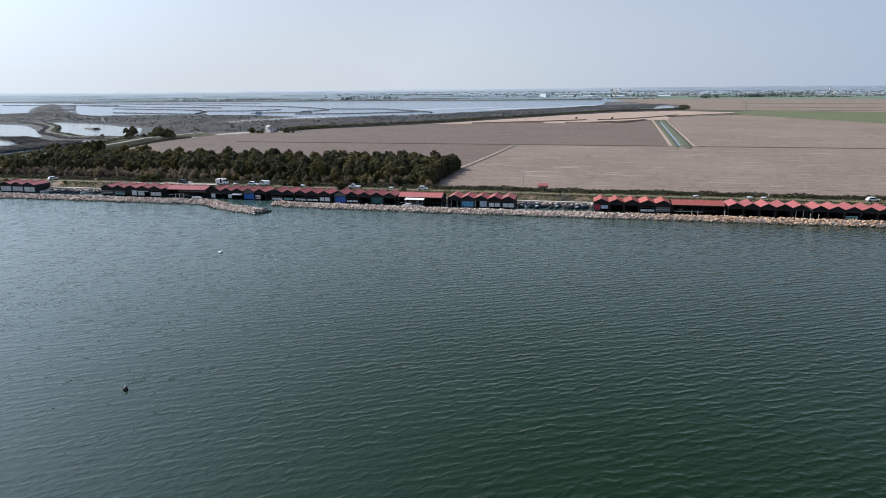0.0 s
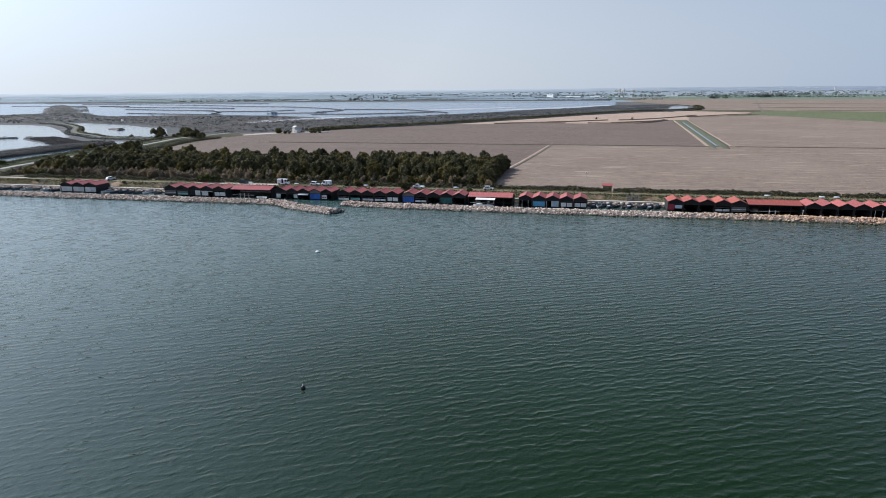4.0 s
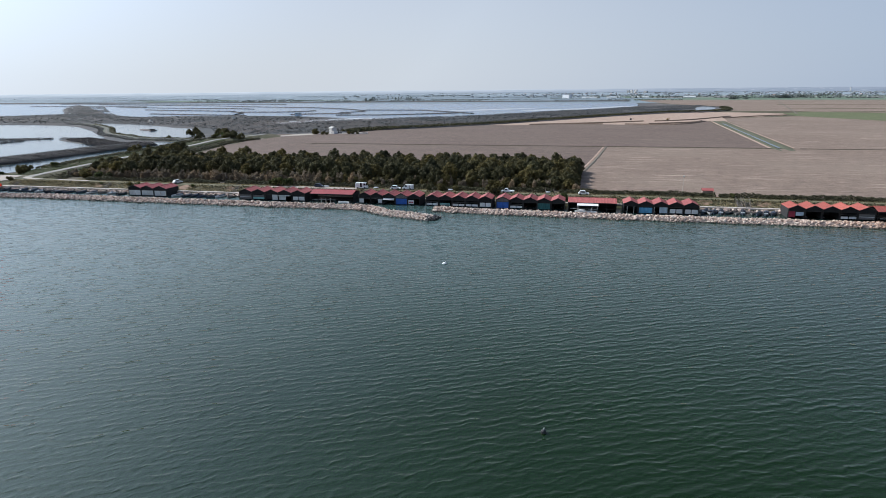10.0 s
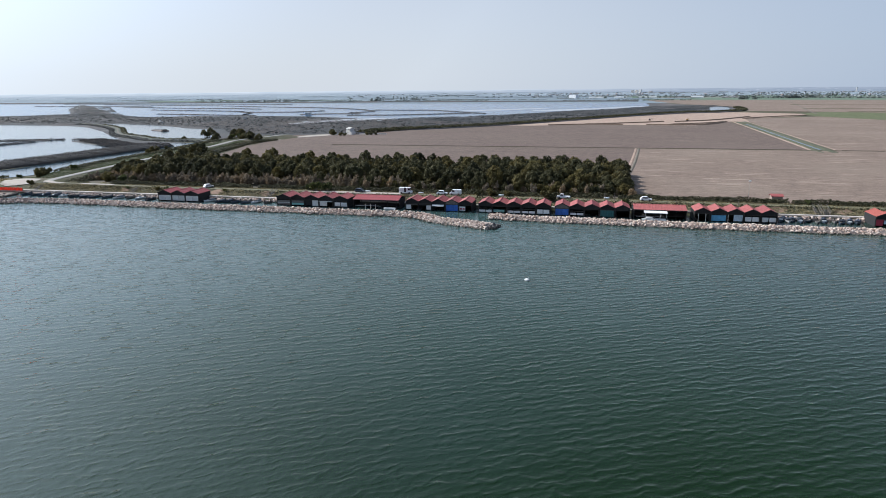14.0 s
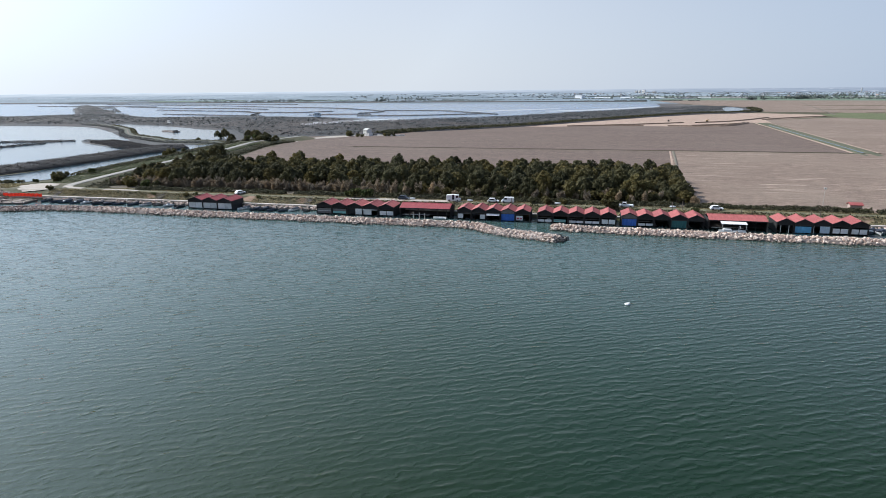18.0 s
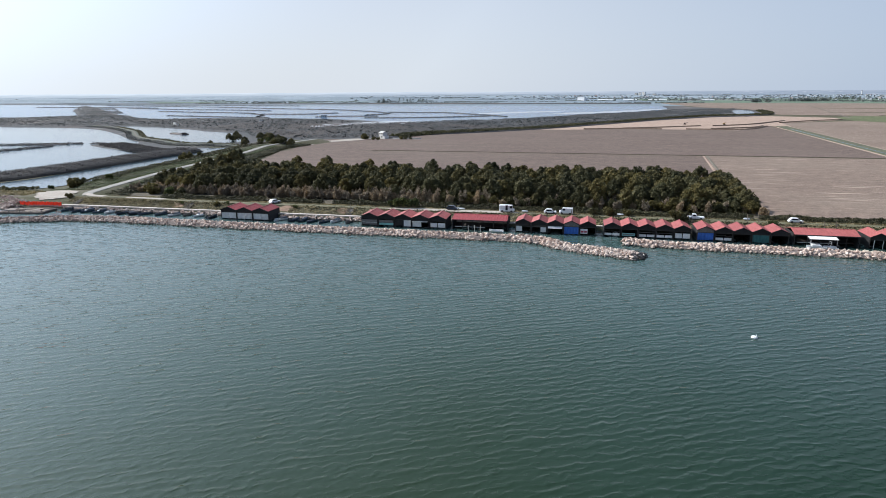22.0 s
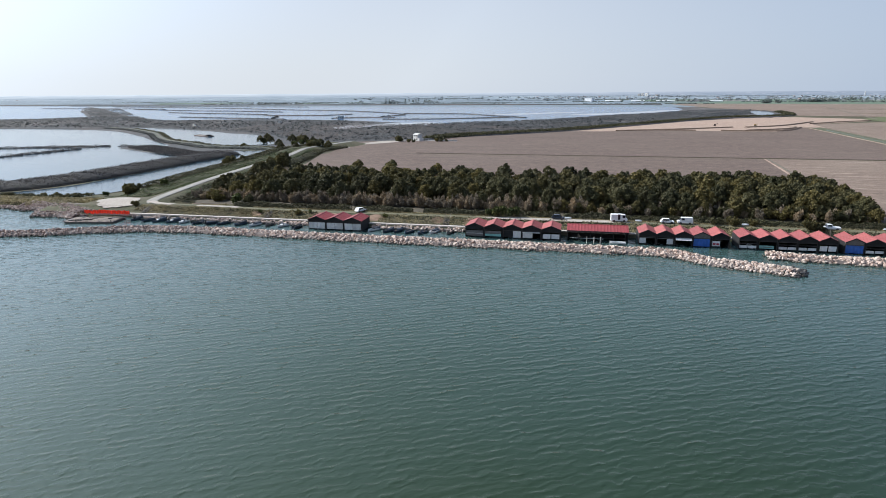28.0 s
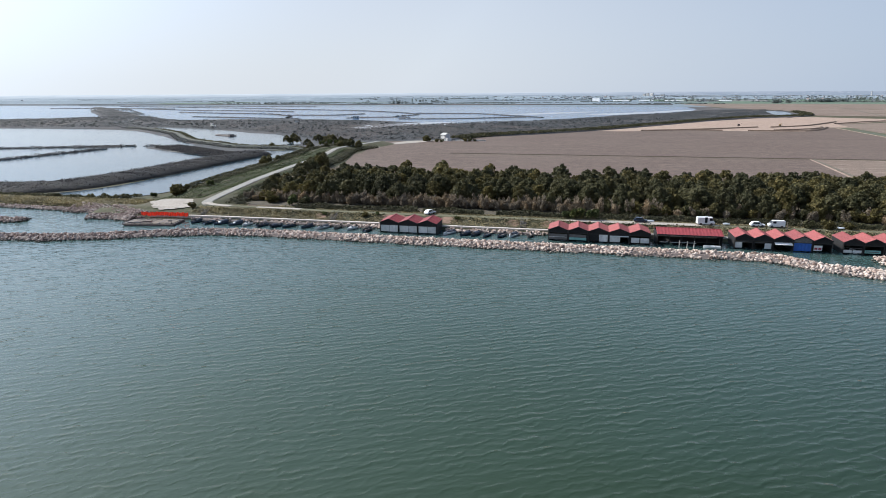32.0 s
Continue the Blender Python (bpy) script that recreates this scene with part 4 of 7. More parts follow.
def front(house, w, kind):
    """What closes the water side of a boathouse."""
    a, b = -w / 2 + 0.25, w / 2 - 0.25
    y, zt = 0.12, 2.15
    if kind == "curtain":
        part("curtain", sheet(a, -0.05, 0.25, zt, y, 6), M_WHITE, house, "white hanging curtain sheet")
        part("curtain", sheet(0.05, b, 0.25, zt, y, 6), M_WHITE, house, "white hanging curtain sheet")
    elif kind == "curtain_right":
        part("curtain", sheet(0.2, b, 0.25, zt, y, 6), M_WHITE, house, "white hanging curtain sheet")
        part("door", boxed(a, 0.0, y, y + 0.08, 0.4, zt), M_DARK, house, "dark door leaf")
    elif kind == "panel_left":
        part("panel", boxed(a, a + 1.7, y, y + 0.07, 0.3, 1.75, 0.02), M_WHITE, house, "white panel")
        part("beam", boxed(a, b, y, y + 0.1, 1.8, 1.95), M_GREYB, house)
    elif kind == "panel_right":
        part("panel", boxed(b - 1.6, b, y, y + 0.07, 0.3, 1.7, 0.02), M_WHITE, house, "white panel")
        part("beam", boxed(a, b, y, y + 0.1, 1.75, 1.9), M_GREYB, house)
    elif kind == "low":
        for u, v in ((a, -0.1), (0.1, b)):
            part("panel", boxed(u, v, y, y + 0.07, 0.3, 1.0, 0.02), M_WHITE, house, "low white panel")
        part("rail", boxed(a, b, y, y + 0.08, 1.5, 1.58), M_GREYB, house)
    elif kind == "white":
        for u, v in ((a + 0.2, -0.12), (0.12, b - 0.1)):
            part("panel", boxed(u, v, y, y + 0.07, 0.35, 1.7, 0.02), M_WHITE, house, "white panel")
    elif kind == "white_half":
        part("panel", boxed(a, 0.3, y, y + 0.07, 0.3, 1.9, 0.02), M_WHITE, house, "white panel")
        part("awning", boxed(a, b, -0.7, y, 1.95, 2.05), M_WHITE, house, "white awning")
    elif kind == "awning":
        bm = boxed(a, b, -1.1, y, 1.75, 1.83)
        for v in bm.verts:
            if v.co.y > 0:
                v.co.z += 0.35
        part("awning", bm, M_WHITE, house, "white sloping awning")
    elif kind in ("blue", "sky", "teal", "dteal", "pale"):
        mat, label = {"blue": (M_BLUE, "bright blue tarpaulin"), "sky": (M_SKY, "light blue panel"), "teal": (M_TEAL, "pale teal panel"),
                      "dteal": (M_DTEAL, "dark teal tarpaulin"), "pale": (M_PALE, "pale blue curtain")}[kind]
        if kind == "pale":
            part("curtain", sheet(-0.4, b, 0.25, 2.3, y, 5), mat, house, label)
            part("door_post", boxed(a, a + 0.15, y, y + 0.15, -0.2, 2.3), M_WHITE, house)
        elif kind == "teal":
            part("panel", boxed(a + 0.1, b - 0.2, y, y + 0.06, 0.35, 1.05, 0.02), mat, house, label)
            part("panel", boxed(a + 0.1, b - 0.2, y, y + 0.06, 1.1, 1.9, 0.02), M_GREYB, house)
        else:
            part("tarpaulin", sheet(a, b, 0.15, 2.3 if kind != "sky" else 1.9, y, 5), mat, house, label)
    elif kind == "sign":
        part("panel", boxed(a, a + 2.0, y, y + 0.06, 0.35, 1.75, 0.02), M_WHITE, house, "white panel with red bars")
        for k in range(2):
            part("bar", boxed(a + 0.2 + 0.9 * k, a + 0.9 + 0.9 * k, y - 0.03, y, 0.7, 1.2), M_RED, house)
    elif kind == "board":
        part("panel", boxed(a + 0.1, b - 0.5, y, y + 0.06, 0.35, 1.15, 0.02), M_TEAL, house, "pale board with grey bars")
        part("bar", boxed(a + 0.4, b - 0.9, y - 0.03, y, 0.65, 0.85), M_GREYB, house)
    elif kind == "red":
        part("panel", boxed(a, a + 1.9, y, y + 0.06, 0.3, 2.1, 0.02), M_RED, house, "dark red door panel")
        part("window", boxed(a + 2.1, b, y, y + 0.06, 0.8, 1.9, 0.02), M_PALE, house, "pale window panel")
    elif kind == "poles":
        for x in (a + 0.9, b - 1.1):
            part("door_post", boxed(x, x + 0.12, y - 0.1, y + 0.02, -0.3, 2.3), M_WHITE, house, "pale post")
    elif kind == "grey":
        part("panel", boxed(a, b, y, y + 0.07, 0.3, 1.9, 0.02), M_GREYB, house, "grey boarded front")
        part("rail", boxed(a, b, y - 0.05, y, 1.0, 1.1), M_WHITE, house)


def boathouse(x, y, w, kind, roof, group, wall=None, depth=DEPTH):
    wall = wall or M_DARK
    shade = {M_ROOF: "red", M_ROOF_O: "orange-red", M_ROOF_M: "dark red"}[roof]
    words = {"curtain": "white curtains", "blue": "a blue tarpaulin front", "sky": "a light blue front", "low": "low white panels", "dark": "an open dark front",
             "teal": "a teal panel front", "dteal": "a dark teal front", "awning": "a white awning", "red": "a dark red door"}.get(kind, "pale front panels")
    h = thing("boathouse", f"wooden boathouse, {shade} gabled roof and {words}", "boathouse", group, (x + w / 2, y, 0))
    a = w / 2 - 0.06
    for sx in (-1, 1):
        part("side_wall", boxed(sx * a - 0.05, sx * a + 0.05, 0.1, depth - 0.1, -0.1, WALL_H), wall, h)
        part("roof_slope", ribbed_slope(sx * (w / 2), WALL_H + 0.06, 0, WALL_H + RISE + 0.06, -0.35, depth + 0.2, 11), roof, h, f"{shade} ribbed roof sheet")
        bm = boxed(-0.06, 0.06, -0.42, -0.36, -0.22, 0.02)
        for v in bm.verts:
            k = (v.co.x + 0.06) / 0.12
            v.co = Vector((sx * (w / 2) * (1 - k), v.co.y, v.co.z + WALL_H + RISE * k + 0.1))
        part("barge_board", bm, M_DARK, h)
        part("post", tube(bmesh.new(), (sx * (w / 2 - 0.16), -0.02, -1.2), (sx * (w / 2 - 0.16), -0.02, WALL_H), 0.1, 0.09), M_DPOST, h)
    part("rear_wall", boxed(-a, a, depth - 0.1, depth, -0.1, WALL_H), wall, h)
    part("ridge_cap", boxed(-0.14, 0.14, -0.37, depth + 0.22, WALL_H + RISE + 0.05, WALL_H + RISE + 0.14, 0.03), roof, h)
    bm = bmesh.new()
    pts = [(-a, 2.35), (a, 2.35), (a, WALL_H), (0, WALL_H + RISE - 0.05), (-a, WALL_H)]
    fr, bk = [[bm.verts.new((px, yy, pz)) for px, pz in pts] for yy in (0.02, 0.1)]
    bm.faces.new(fr)
    bm.faces.new(bk[::-1])
    for i in range(5):
        bm.faces.new((fr[i], bk[i], bk[(i + 1) % 5], fr[(i + 1) % 5]))
    bmesh.ops.recalc_face_normals(bm, faces=bm.faces)
    part("gable", bm, M_GREYB if kind in ("blue",) else wall, h)
    part("lintel", boxed(-a, a, -0.03, 0.15, 2.2, 2.36), M_DPOST, h)
    part("walkway", boxed(-a, -a + 0.9, 0.3, depth - 0.2, 0.25, 0.4), M_DPOST, h)
    front(h, w, kind)
    return h


def row(x, y, w, kinds, roof, group, wall=None):
    for i, k in enumerate(kinds):
        boathouse(x + i * w, y - 0.012 * i * w, w - 0.04, k, roof, group, wall)


row(-125.0, -1.4, 5.75, ["curtain"] * 3, M_ROOF_M, "row of three boathouses")
row(-76.2, -2.1, 5.4, ["grey", "teal", "curtain_right", "white_half", "white"], M_ROOF, "boathouse row beside the moorings")
row(-28.5, -2.2, 4.6, ["panel_left", "panel_right", "awning", "blue", "sign"], M_ROOF, "boathouse row at the harbour mouth")
row(-3.4, -2.6, 4.7, ["low", "board", "low", "low", "white"], M_ROOF, "boathouse row behind the pier head")
row(21.4, -2.8, 4.65, ["blue", "low", "dark", "dteal", "dark"], M_ROOF, "boathouse row with a blue front")
row(63.4, -3.4, 4.65, ["poles", "sky", "pale", "white", "white"], M_ROOF, "boathouse row beside the small boats")
row(112.5, -3.0, 4.85, ["red", "dark", "dark", "low", "grey"], M_ROOF_O, "boathouse row with a red door")
row(153.6, -4.0, 4.6, ["dark", "dark", "dark", "dark", "poles"], M_ROOF, "dark boathouse row")
row(177.3, -5.0, 4.5, ["dark", "dark", "board", "dark", "dark", "dark", "dark"], M_ROOF, "far dark boathouse row")


def long_shed(x0, x1, y, roof, label, awning=False):
    """An open landing shed with one long ridge along the quay."""
    s = thing("landing_shed", label, "shed", "", (x0, y, 0))
    n = x1 - x0
    for ya, yb in ((-0.3, 3.9), (8.1, 3.9)):
        bm = ribbed_slope(ya, 2.95, yb, 4.0, 0, n, int(n * 1.2))
        for v in bm.verts:
            v.co = Vector((v.co.y, v.co.x, v.co.z))
        bmesh.ops.recalc_face_normals(bm, faces=bm.faces)
        part("roof_slope", bm, roof, s, "long red ribbed roof sheet")
    part("ridge_cap", boxed(0, n, 3.75, 4.05, 3.99, 4.07, 0.03), roof, s)
    part("eave_board", boxed(0, n, -0.36, -0.31, 2.75, 3.0), M_DARK, s)
    for k in range(int(n / 3.1) + 1):
        x = min(n - 0.15, 0.15 + k * 3.1)
        part("post", tube(bmesh.new(), (x, 0, -1.2), (x, 0, 3.0), 0.1, 0.09), M_DPOST, s)
        part("post", tube(bmesh.new(), (x, 7.7, -1.2), (x, 7.7, 3.0), 0.1, 0.09), M_DPOST, s)
    part("rear_wall", boxed(0, n, 7.5, 7.6, -0.1, 3.0), M_DARK, s)
    for x in (0.05, n - 0.1):
        part("side_wall", boxed(x - 0.05, x + 0.05, 0.8, 7.5, -0.1, 3.1), M_DARK, s)
    part("deck", boxed(0.3, n - 0.3, 2.2, 7.4, 0.45, 0.6), M_DPOST, s)
    part("handrail", boxed(0.8, n * 0.6, 0.02, 0.1, 0.75, 0.85), M_WHITE, s, "white handrail")
    if awning:
        bm = boxed(3.0, 9.8, -2.6, -0.1, 2.35, 2.43)
        for v in bm.verts:
            if v.co.y > -1:
                v.co.z += 0.35
        part("awning", bm, M_WHITE, s, "white stretched awning")
        for x in (3.3, 9.5):
            part("awning_pole", tube(bmesh.new(), (x, -2.5, -0.6), (x, -2.5, 2.4), 0.05, 0.05), M_WHITE, s)
    return s


long_shed(-47.6, -31.0, -1.6, M_ROOF_M, "open landing shed with a long dark red ribbed roof")
long_shed(45.6, 61.3, -3.4, M_ROOF, "landing shed with a long faded red roof and white awning", True)
long_shed(136.9, 152.8, -3.8, M_ROOF_O, "landing shed with a long bright red roof")
for x, y in ((-42.2, -4.0), (-40.3, -4.2), (-38.6, -4.1), (142.5, -6.5), (144.3, -6.4), (152.3, -6.0), (176.4, -6.8), (178.6, -6.9)):
    p = thing("mooring_post", "pale weathered mooring post standing in the water", "post", "mooring posts", (x, y, 0))
    part("shaft", tube(bmesh.new(), (0, 0, -1.5), (0.03, 0, 1.8), 0.12, 0.10, 8), M_CONCRETE, p)
    part("cap", tube(bmesh.new(), (0.03, 0, 1.8), (0.03, 0, 1.88), 0.13, 0.09, 8), M_WHITE, p, "white cap")

# ---- boats ----


def hull_mesh(length, beam, side, deep=0.35):
    bm = bmesh.new()
    rings = []
    n = 9
    for i in range(n):
        t = i / (n - 1)
        k = (1 - max(0, (t - 0.45) / 0.55) ** 2.2)
        w = max(0.03, beam / 2 * k * (0.92 + 0.08 * min(1, t * 4)))
        rise = 0.35 * max(0, t - 0.5) ** 1.5
        y = -length / 2 + length * t
        prof = [(-w, side + rise), (-w * 0.86, 0.1 + rise * 0.5), (0, -deep + rise), (w * 0.86, 0.1 + rise * 0.5), (w, side + rise), (w * 0.84, side + rise), (w * 0.7, 0.16 + rise * 0.7), (-w * 0.7, 0.16 + rise * 0.7), (-w * 0.84, side + rise)]
        rings.append([bm.verts.new((px, y, pz)) for px, pz in prof])
    for a, b in zip(rings, rings[1:]):
        for k in range(9):
            bm.faces.new((a[k], a[(k + 1) % 9], b[(k + 1) % 9], b[k]))
    bm.faces.new(rings[0])
    bm.faces.new(rings[-1][::-1])
    bmesh.ops.recalc_face_normals(bm, faces=bm.faces)
    return bm


def boat(label, length, beam, hull, cover=None, motor=True, screen=False, group="", reach=0.5, peak=0.55):
    b = thing("boat", label, "boat", group)
    part("hull", hull_mesh(length, beam, 0.5), hull, b)
    for t in (-0.2, 0.12):
        part("bench", boxed(-beam * 0.34, beam * 0.34, length * t - 0.13, length * t + 0.13, 0.3, 0.36), M_POST, b)
    if cover:
        bm = bmesh.new()
        rows = []
        for i in range(6):
            t = i / 5
            y = -length * 0.46 + length * reach * t
            w = beam * 0.5 * (1 - max(0, (t - 0.5) / 0.5) ** 2 * 0.3)
            k = peak * (0.75 + 0.25 * math.sin(math.pi * min(1, t * 1.3 + 0.1)))
            rows.append([bm.verts.new(c) for c in ((-w, y, 0.48), (-w * 0.7, y, 0.5 + k * 0.6), (0, y, 0.5 + k), (w * 0.7, y, 0.5 + k * 0.6), (w, y, 0.48))])
        for p, q in zip(rows, rows[1:]):
            for k in range(4):
                bm.faces.new((p[k], p[k + 1], q[k + 1], q[k]))
        bm.faces.new(rows[0])
        bm.faces.new(rows[-1])
        bmesh.ops.recalc_face_normals(bm, faces=bm.faces)
        part("cover", bm, cover, b, "stretched boat cover")
    if motor:
        o = part("outboard_motor", boxed(-0.18, 0.18, -length / 2 - 0.30, -length / 2 + 0.25, 0.55, 1.1, 0.06), M_RUBBER, b, "black outboard motor")
        # the motor is tilted up out of the water
        part("shaft", tube(bmesh.new(), (0, -length / 2 - 0.2, 0.7), (0, -length / 2 - 1.0, 0.45), 0.08, 0.06), M_RUBBER, o)
    for s in (-1, 1):
        part("gunwale", tube(bmesh.new(), (s * beam * 0.47, -length * 0.48, 0.52), (s * beam * 0.46, length * 0.08, 0.52), 0.05, 0.05), M_HULL if hull == M_HULL else M_DPOST, b, "rubbing strake")
    if screen:
        bm = boxed(-beam * 0.36, beam * 0.36, 0.1, 0.16, 0.5, 1.05)
        for v in bm.verts:
            if v.co.z > 0.8:
                v.co.y -= 0.3
        part("windscreen", bm, M_GLASS, b, "dark windscreen")
        part("console", boxed(-beam * 0.3, beam * 0.3, 0.14, 0.6, 0.2, 0.75, 0.05), M_HULL, b)
    return b


STOCK = [
    boat("small open white boat with black outboard moored at the quay", 4.0, 1.6, M_HULL, None, True, True, "moored boats"),
    boat("small boat under a dark cover moored at the quay", 4.2, 1.7, M_HULL_D, M_COVER, True, False, "moored boats"),
    boat("dark open boat moored at the quay", 4.6, 1.6, M_HULL_D, None, True, False, "moored boats"),
    boat("white boat with a dark cover moored at the quay", 4.4, 1.8, M_HULL, M_COVER, True, False, "moored boats"),
    boat("small open grey boat moored at the quay", 3.6, 1.4, M_GREYB, None, True, False, "moored boats"),
    boat("dark boat with a tall folded cover moored at the quay", 4.6, 1.7, M_HULL_D, M_COVER, True, True, "moored boats", 0.4, 0.9),
    boat("flat white punt moored at the quay", 3.4, 1.3, M_HULL, None, False, False, "moored boats"),
]
used = set()


def moor(x, y, kind, turn):
    m = pose(x, y, 0.08, 0, 0, turn)
    if kind not in used:
        used.add(kind)
        STOCK[kind].matrix_basis = m
    else:
        copy_thing(STOCK[kind], m)


rb = random.Random(5)
for x0, x1, gap in ((-187, -128, 4.3), (-104.5, -78, 3.5), (88.5, 111, 2.0)):
    x = x0
    while x < x1:
        moor(x + rb.uniform(-0.4, 0.4), 0.2 + rb.uniform(-0.8, 0.8), rb.choice([0, 1, 2, 2, 5, 4, 5, 3, 5, 2, 1, 1]), rb.uniform(-14, 14) + (158 if rb.random() < 0.8 else -24))
        x += gap * rb.uniform(0.8, 1.35)
big = boat("large white motorboat with an arched frame under an awning", 7.2, 2.5, M_HULL, None, True, True)
big.matrix_basis = pose(51.5, -6.2, 0.1, 0, 0, 84)
part("cabin", boxed(-0.85, 0.85, 0.4, 2.4, 0.4, 1.0, 0.12), M_HULL, big)
part("radar_arch", tube(tube(tube(bmesh.new(), (-1, -1.6, 0.5), (-0.9, -1.9, 1.9), 0.05, 0.05), (1, -1.6, 0.5), (0.9, -1.9, 1.9), 0.05, 0.05), (-0.9, -1.9, 1.9), (0.9, -1.9, 1.9), 0.05, 0.05), M_HULL, big)
small = boat("small white rowing boat lying under the landing shed", 4.2, 1.4, M_HULL, None, False)
small.matrix_basis = pose(-34.0, -3.2, 0.1, 0, 0, 80)

# ---- the construction barge with its orange net ----
barge = thing("barge", "low dark steel barge with timber deck beside the bank", "barge", "", (-199.2, -3.6, 0), 10)
barge.scale = (0.88, 1.05, 0.72)
bm = boxed(-9.5, 9.5, -3.6, 3.6, -0.5, 0.85, 0.12)
for v in bm.verts:
    if v.co.x < -9 and v.co.z < 0:
        v.co.x += 1.6
part("hull", bm, M_STEEL, barge)
rb = random.Random(8)
for i in range(18):
    x = -9.0 + i * 1.0
    part("deck_plank", boxed(x, x + 0.92, -3.4 + rb.uniform(0, 0.4), 3.4 - rb.uniform(0, 0.4), 0.86, 0.98 + rb.uniform(0, 0.1)), M_POST if i % 3 else M_STEEL, barge)
for i in range(16):
    x, y, l = rb.uniform(-8.5, 6), rb.uniform(-3, 3), rb.uniform(1.0, 4.5)
    part("pipe" if i % 2 else "plank", tube(bmesh.new(), (x, y, 1.15), (x + l, y + rb.uniform(-0.8, 0.8), 1.15 + rb.uniform(0, 0.5)), 0.14, 0.12) if i % 2 else boxed(x, x + l, y, y + 0.35, 1.02, 1.02 + rb.uniform(0.1, 0.6)), [M_STEEL, M_GREYB, M_RUBBER, M_POST][i % 4], barge)
for i in range(5):
    part("bollard", tube(bmesh.new(), (-9 + i * 4.4, -3.4, 0.85), (-9 + i * 4.4, -3.4, 1.5), 0.12, 0.1), M_RUBBER, barge)
fence = thing("safety_fence", "sagging orange plastic safety net on posts", "fence", "", (-199.6, 2.6, 1.35), 6)
for i in range(10):
    part("post", tube(bmesh.new(), (-8 + i * 1.8, 0, -1.6), (-8 + i * 1.8, 0, 1.25), 0.04, 0.04), M_STEEL, fence)
for i in range(9):
    s = rb.uniform(-0.35, 0.15)
    bm = sheet(-8 + i * 1.8, -6.2 + i * 1.8, 0.05, 1.2, -0.05, 3, 0.03)
    for v in bm.verts:
        k = (v.co.x + 8 - i * 1.8) / 1.8
        v.co.z += s * math.sin(k * math.pi) - 0.12 * math.sin(k * math.pi)
    part("net", bm, M_ORANGE, fence, "orange mesh net")

# ---- vehicles and small buildings on the lane ----


def wheel(parent, x, y, r=0.33):
    t = part("wheel", tube(bmesh.new(), (x, y - 0.11, r), (x, y + 0.11, r), r, r, 12), M_RUBBER, parent)
    part("rim", tube(bmesh.new(), (x, y - 0.13, r), (x, y + 0.13, r), r * 0.55, r * 0.55, 10), M_STEEL, t)


def car(label, at, turn, paint, kind="car"):
    c = thing(kind, label, kind, "", at, turn)
    lengths = {"car": (3.8, 1.65, 0.78, 1.45), "camper": (4.8, 1.9, 1.0, 2.2), "van": (4.2, 1.8, 1.0, 1.95), "pickup": (4.6, 1.7, 0.9, 1.6)}
    l, w, belt, top = lengths[kind]
    part("body", boxed(-l / 2, l / 2, -w / 2, w / 2, 0.28, belt, 0.12), paint, c)
    prof = {"car": (-0.46, -0.32, 0.12, 0.30), "camper": (-0.49, -0.48, 0.36, 0.40), "van": (-0.49, -0.48, 0.26, 0.40), "pickup": (-0.05, 0.0, 0.22, 0.34)}[kind]
    bm = bmesh.new()
    lower = [(prof[0] * l, belt), (prof[1] * l, top), (prof[2] * l, top), (prof[3] * l, belt)]
    sides = [[bm.verts.new((px, s * w * (0.48 if pz == belt else 0.42), pz)) for px, pz in lower] for s in (-1, 1)]
    for k in range(4):
        bm.faces.new((sides[0][k], sides[0][(k + 1) % 4], sides[1][(k + 1) % 4], sides[1][k]))
    bm.faces.new(sides[0])
    bm.faces.new(sides[1][::-1])
    bmesh.ops.recalc_face_normals(bm, faces=bm.faces)
    part("cabin", bm, paint, c)
    gz = belt + (top - belt) * 0.25
    hz2 = belt + (top - belt) * 0.85
    for s in (-1, 1):
        part("side_window", boxed((prof[2] - 0.2) * l if kind != "car" else prof[1] * l, prof[2] * l, s * w * 0.455 - 0.03, s * w * 0.455 + 0.03, gz, hz2), M_GLASS, c)
        part("headlight", boxed(l / 2 - 0.05, l / 2 + 0.02, s * w * 0.36 - 0.15, s * w * 0.36 + 0.15, 0.55, 0.72), M_HULL, c)
    bm = boxed(-0.02, 0.02, -w * 0.4, w * 0.4, 0, 1)
    for v in bm.verts:
        k = v.co.z
        v.co = Vector(((prof[3] + (prof[2] - prof[3]) * (0.15 + 0.7 * k)) * l + 0.05 + v.co.x, v.co.y, belt + (top - belt) * (0.15 + 0.7 * k) + 0.03))
    part("windscreen", bm, M_GLASS, c)
    for x in (-0.3, 0.3):
        for s in (-1, 1):
            wheel(c, x * l, s * (w / 2 - 0.08))
    if kind == "camper":
        part("box_body", boxed(-l * 0.49, l * 0.2, -w / 2, w / 2, 1.0, top + 0.05, 0.1), paint, c)
        part("door", boxed(-0.4, 0.3, -w / 2 - 0.03, -w / 2, 0.7, 2.3), M_GLASS, c, "open dark side door")
    return c


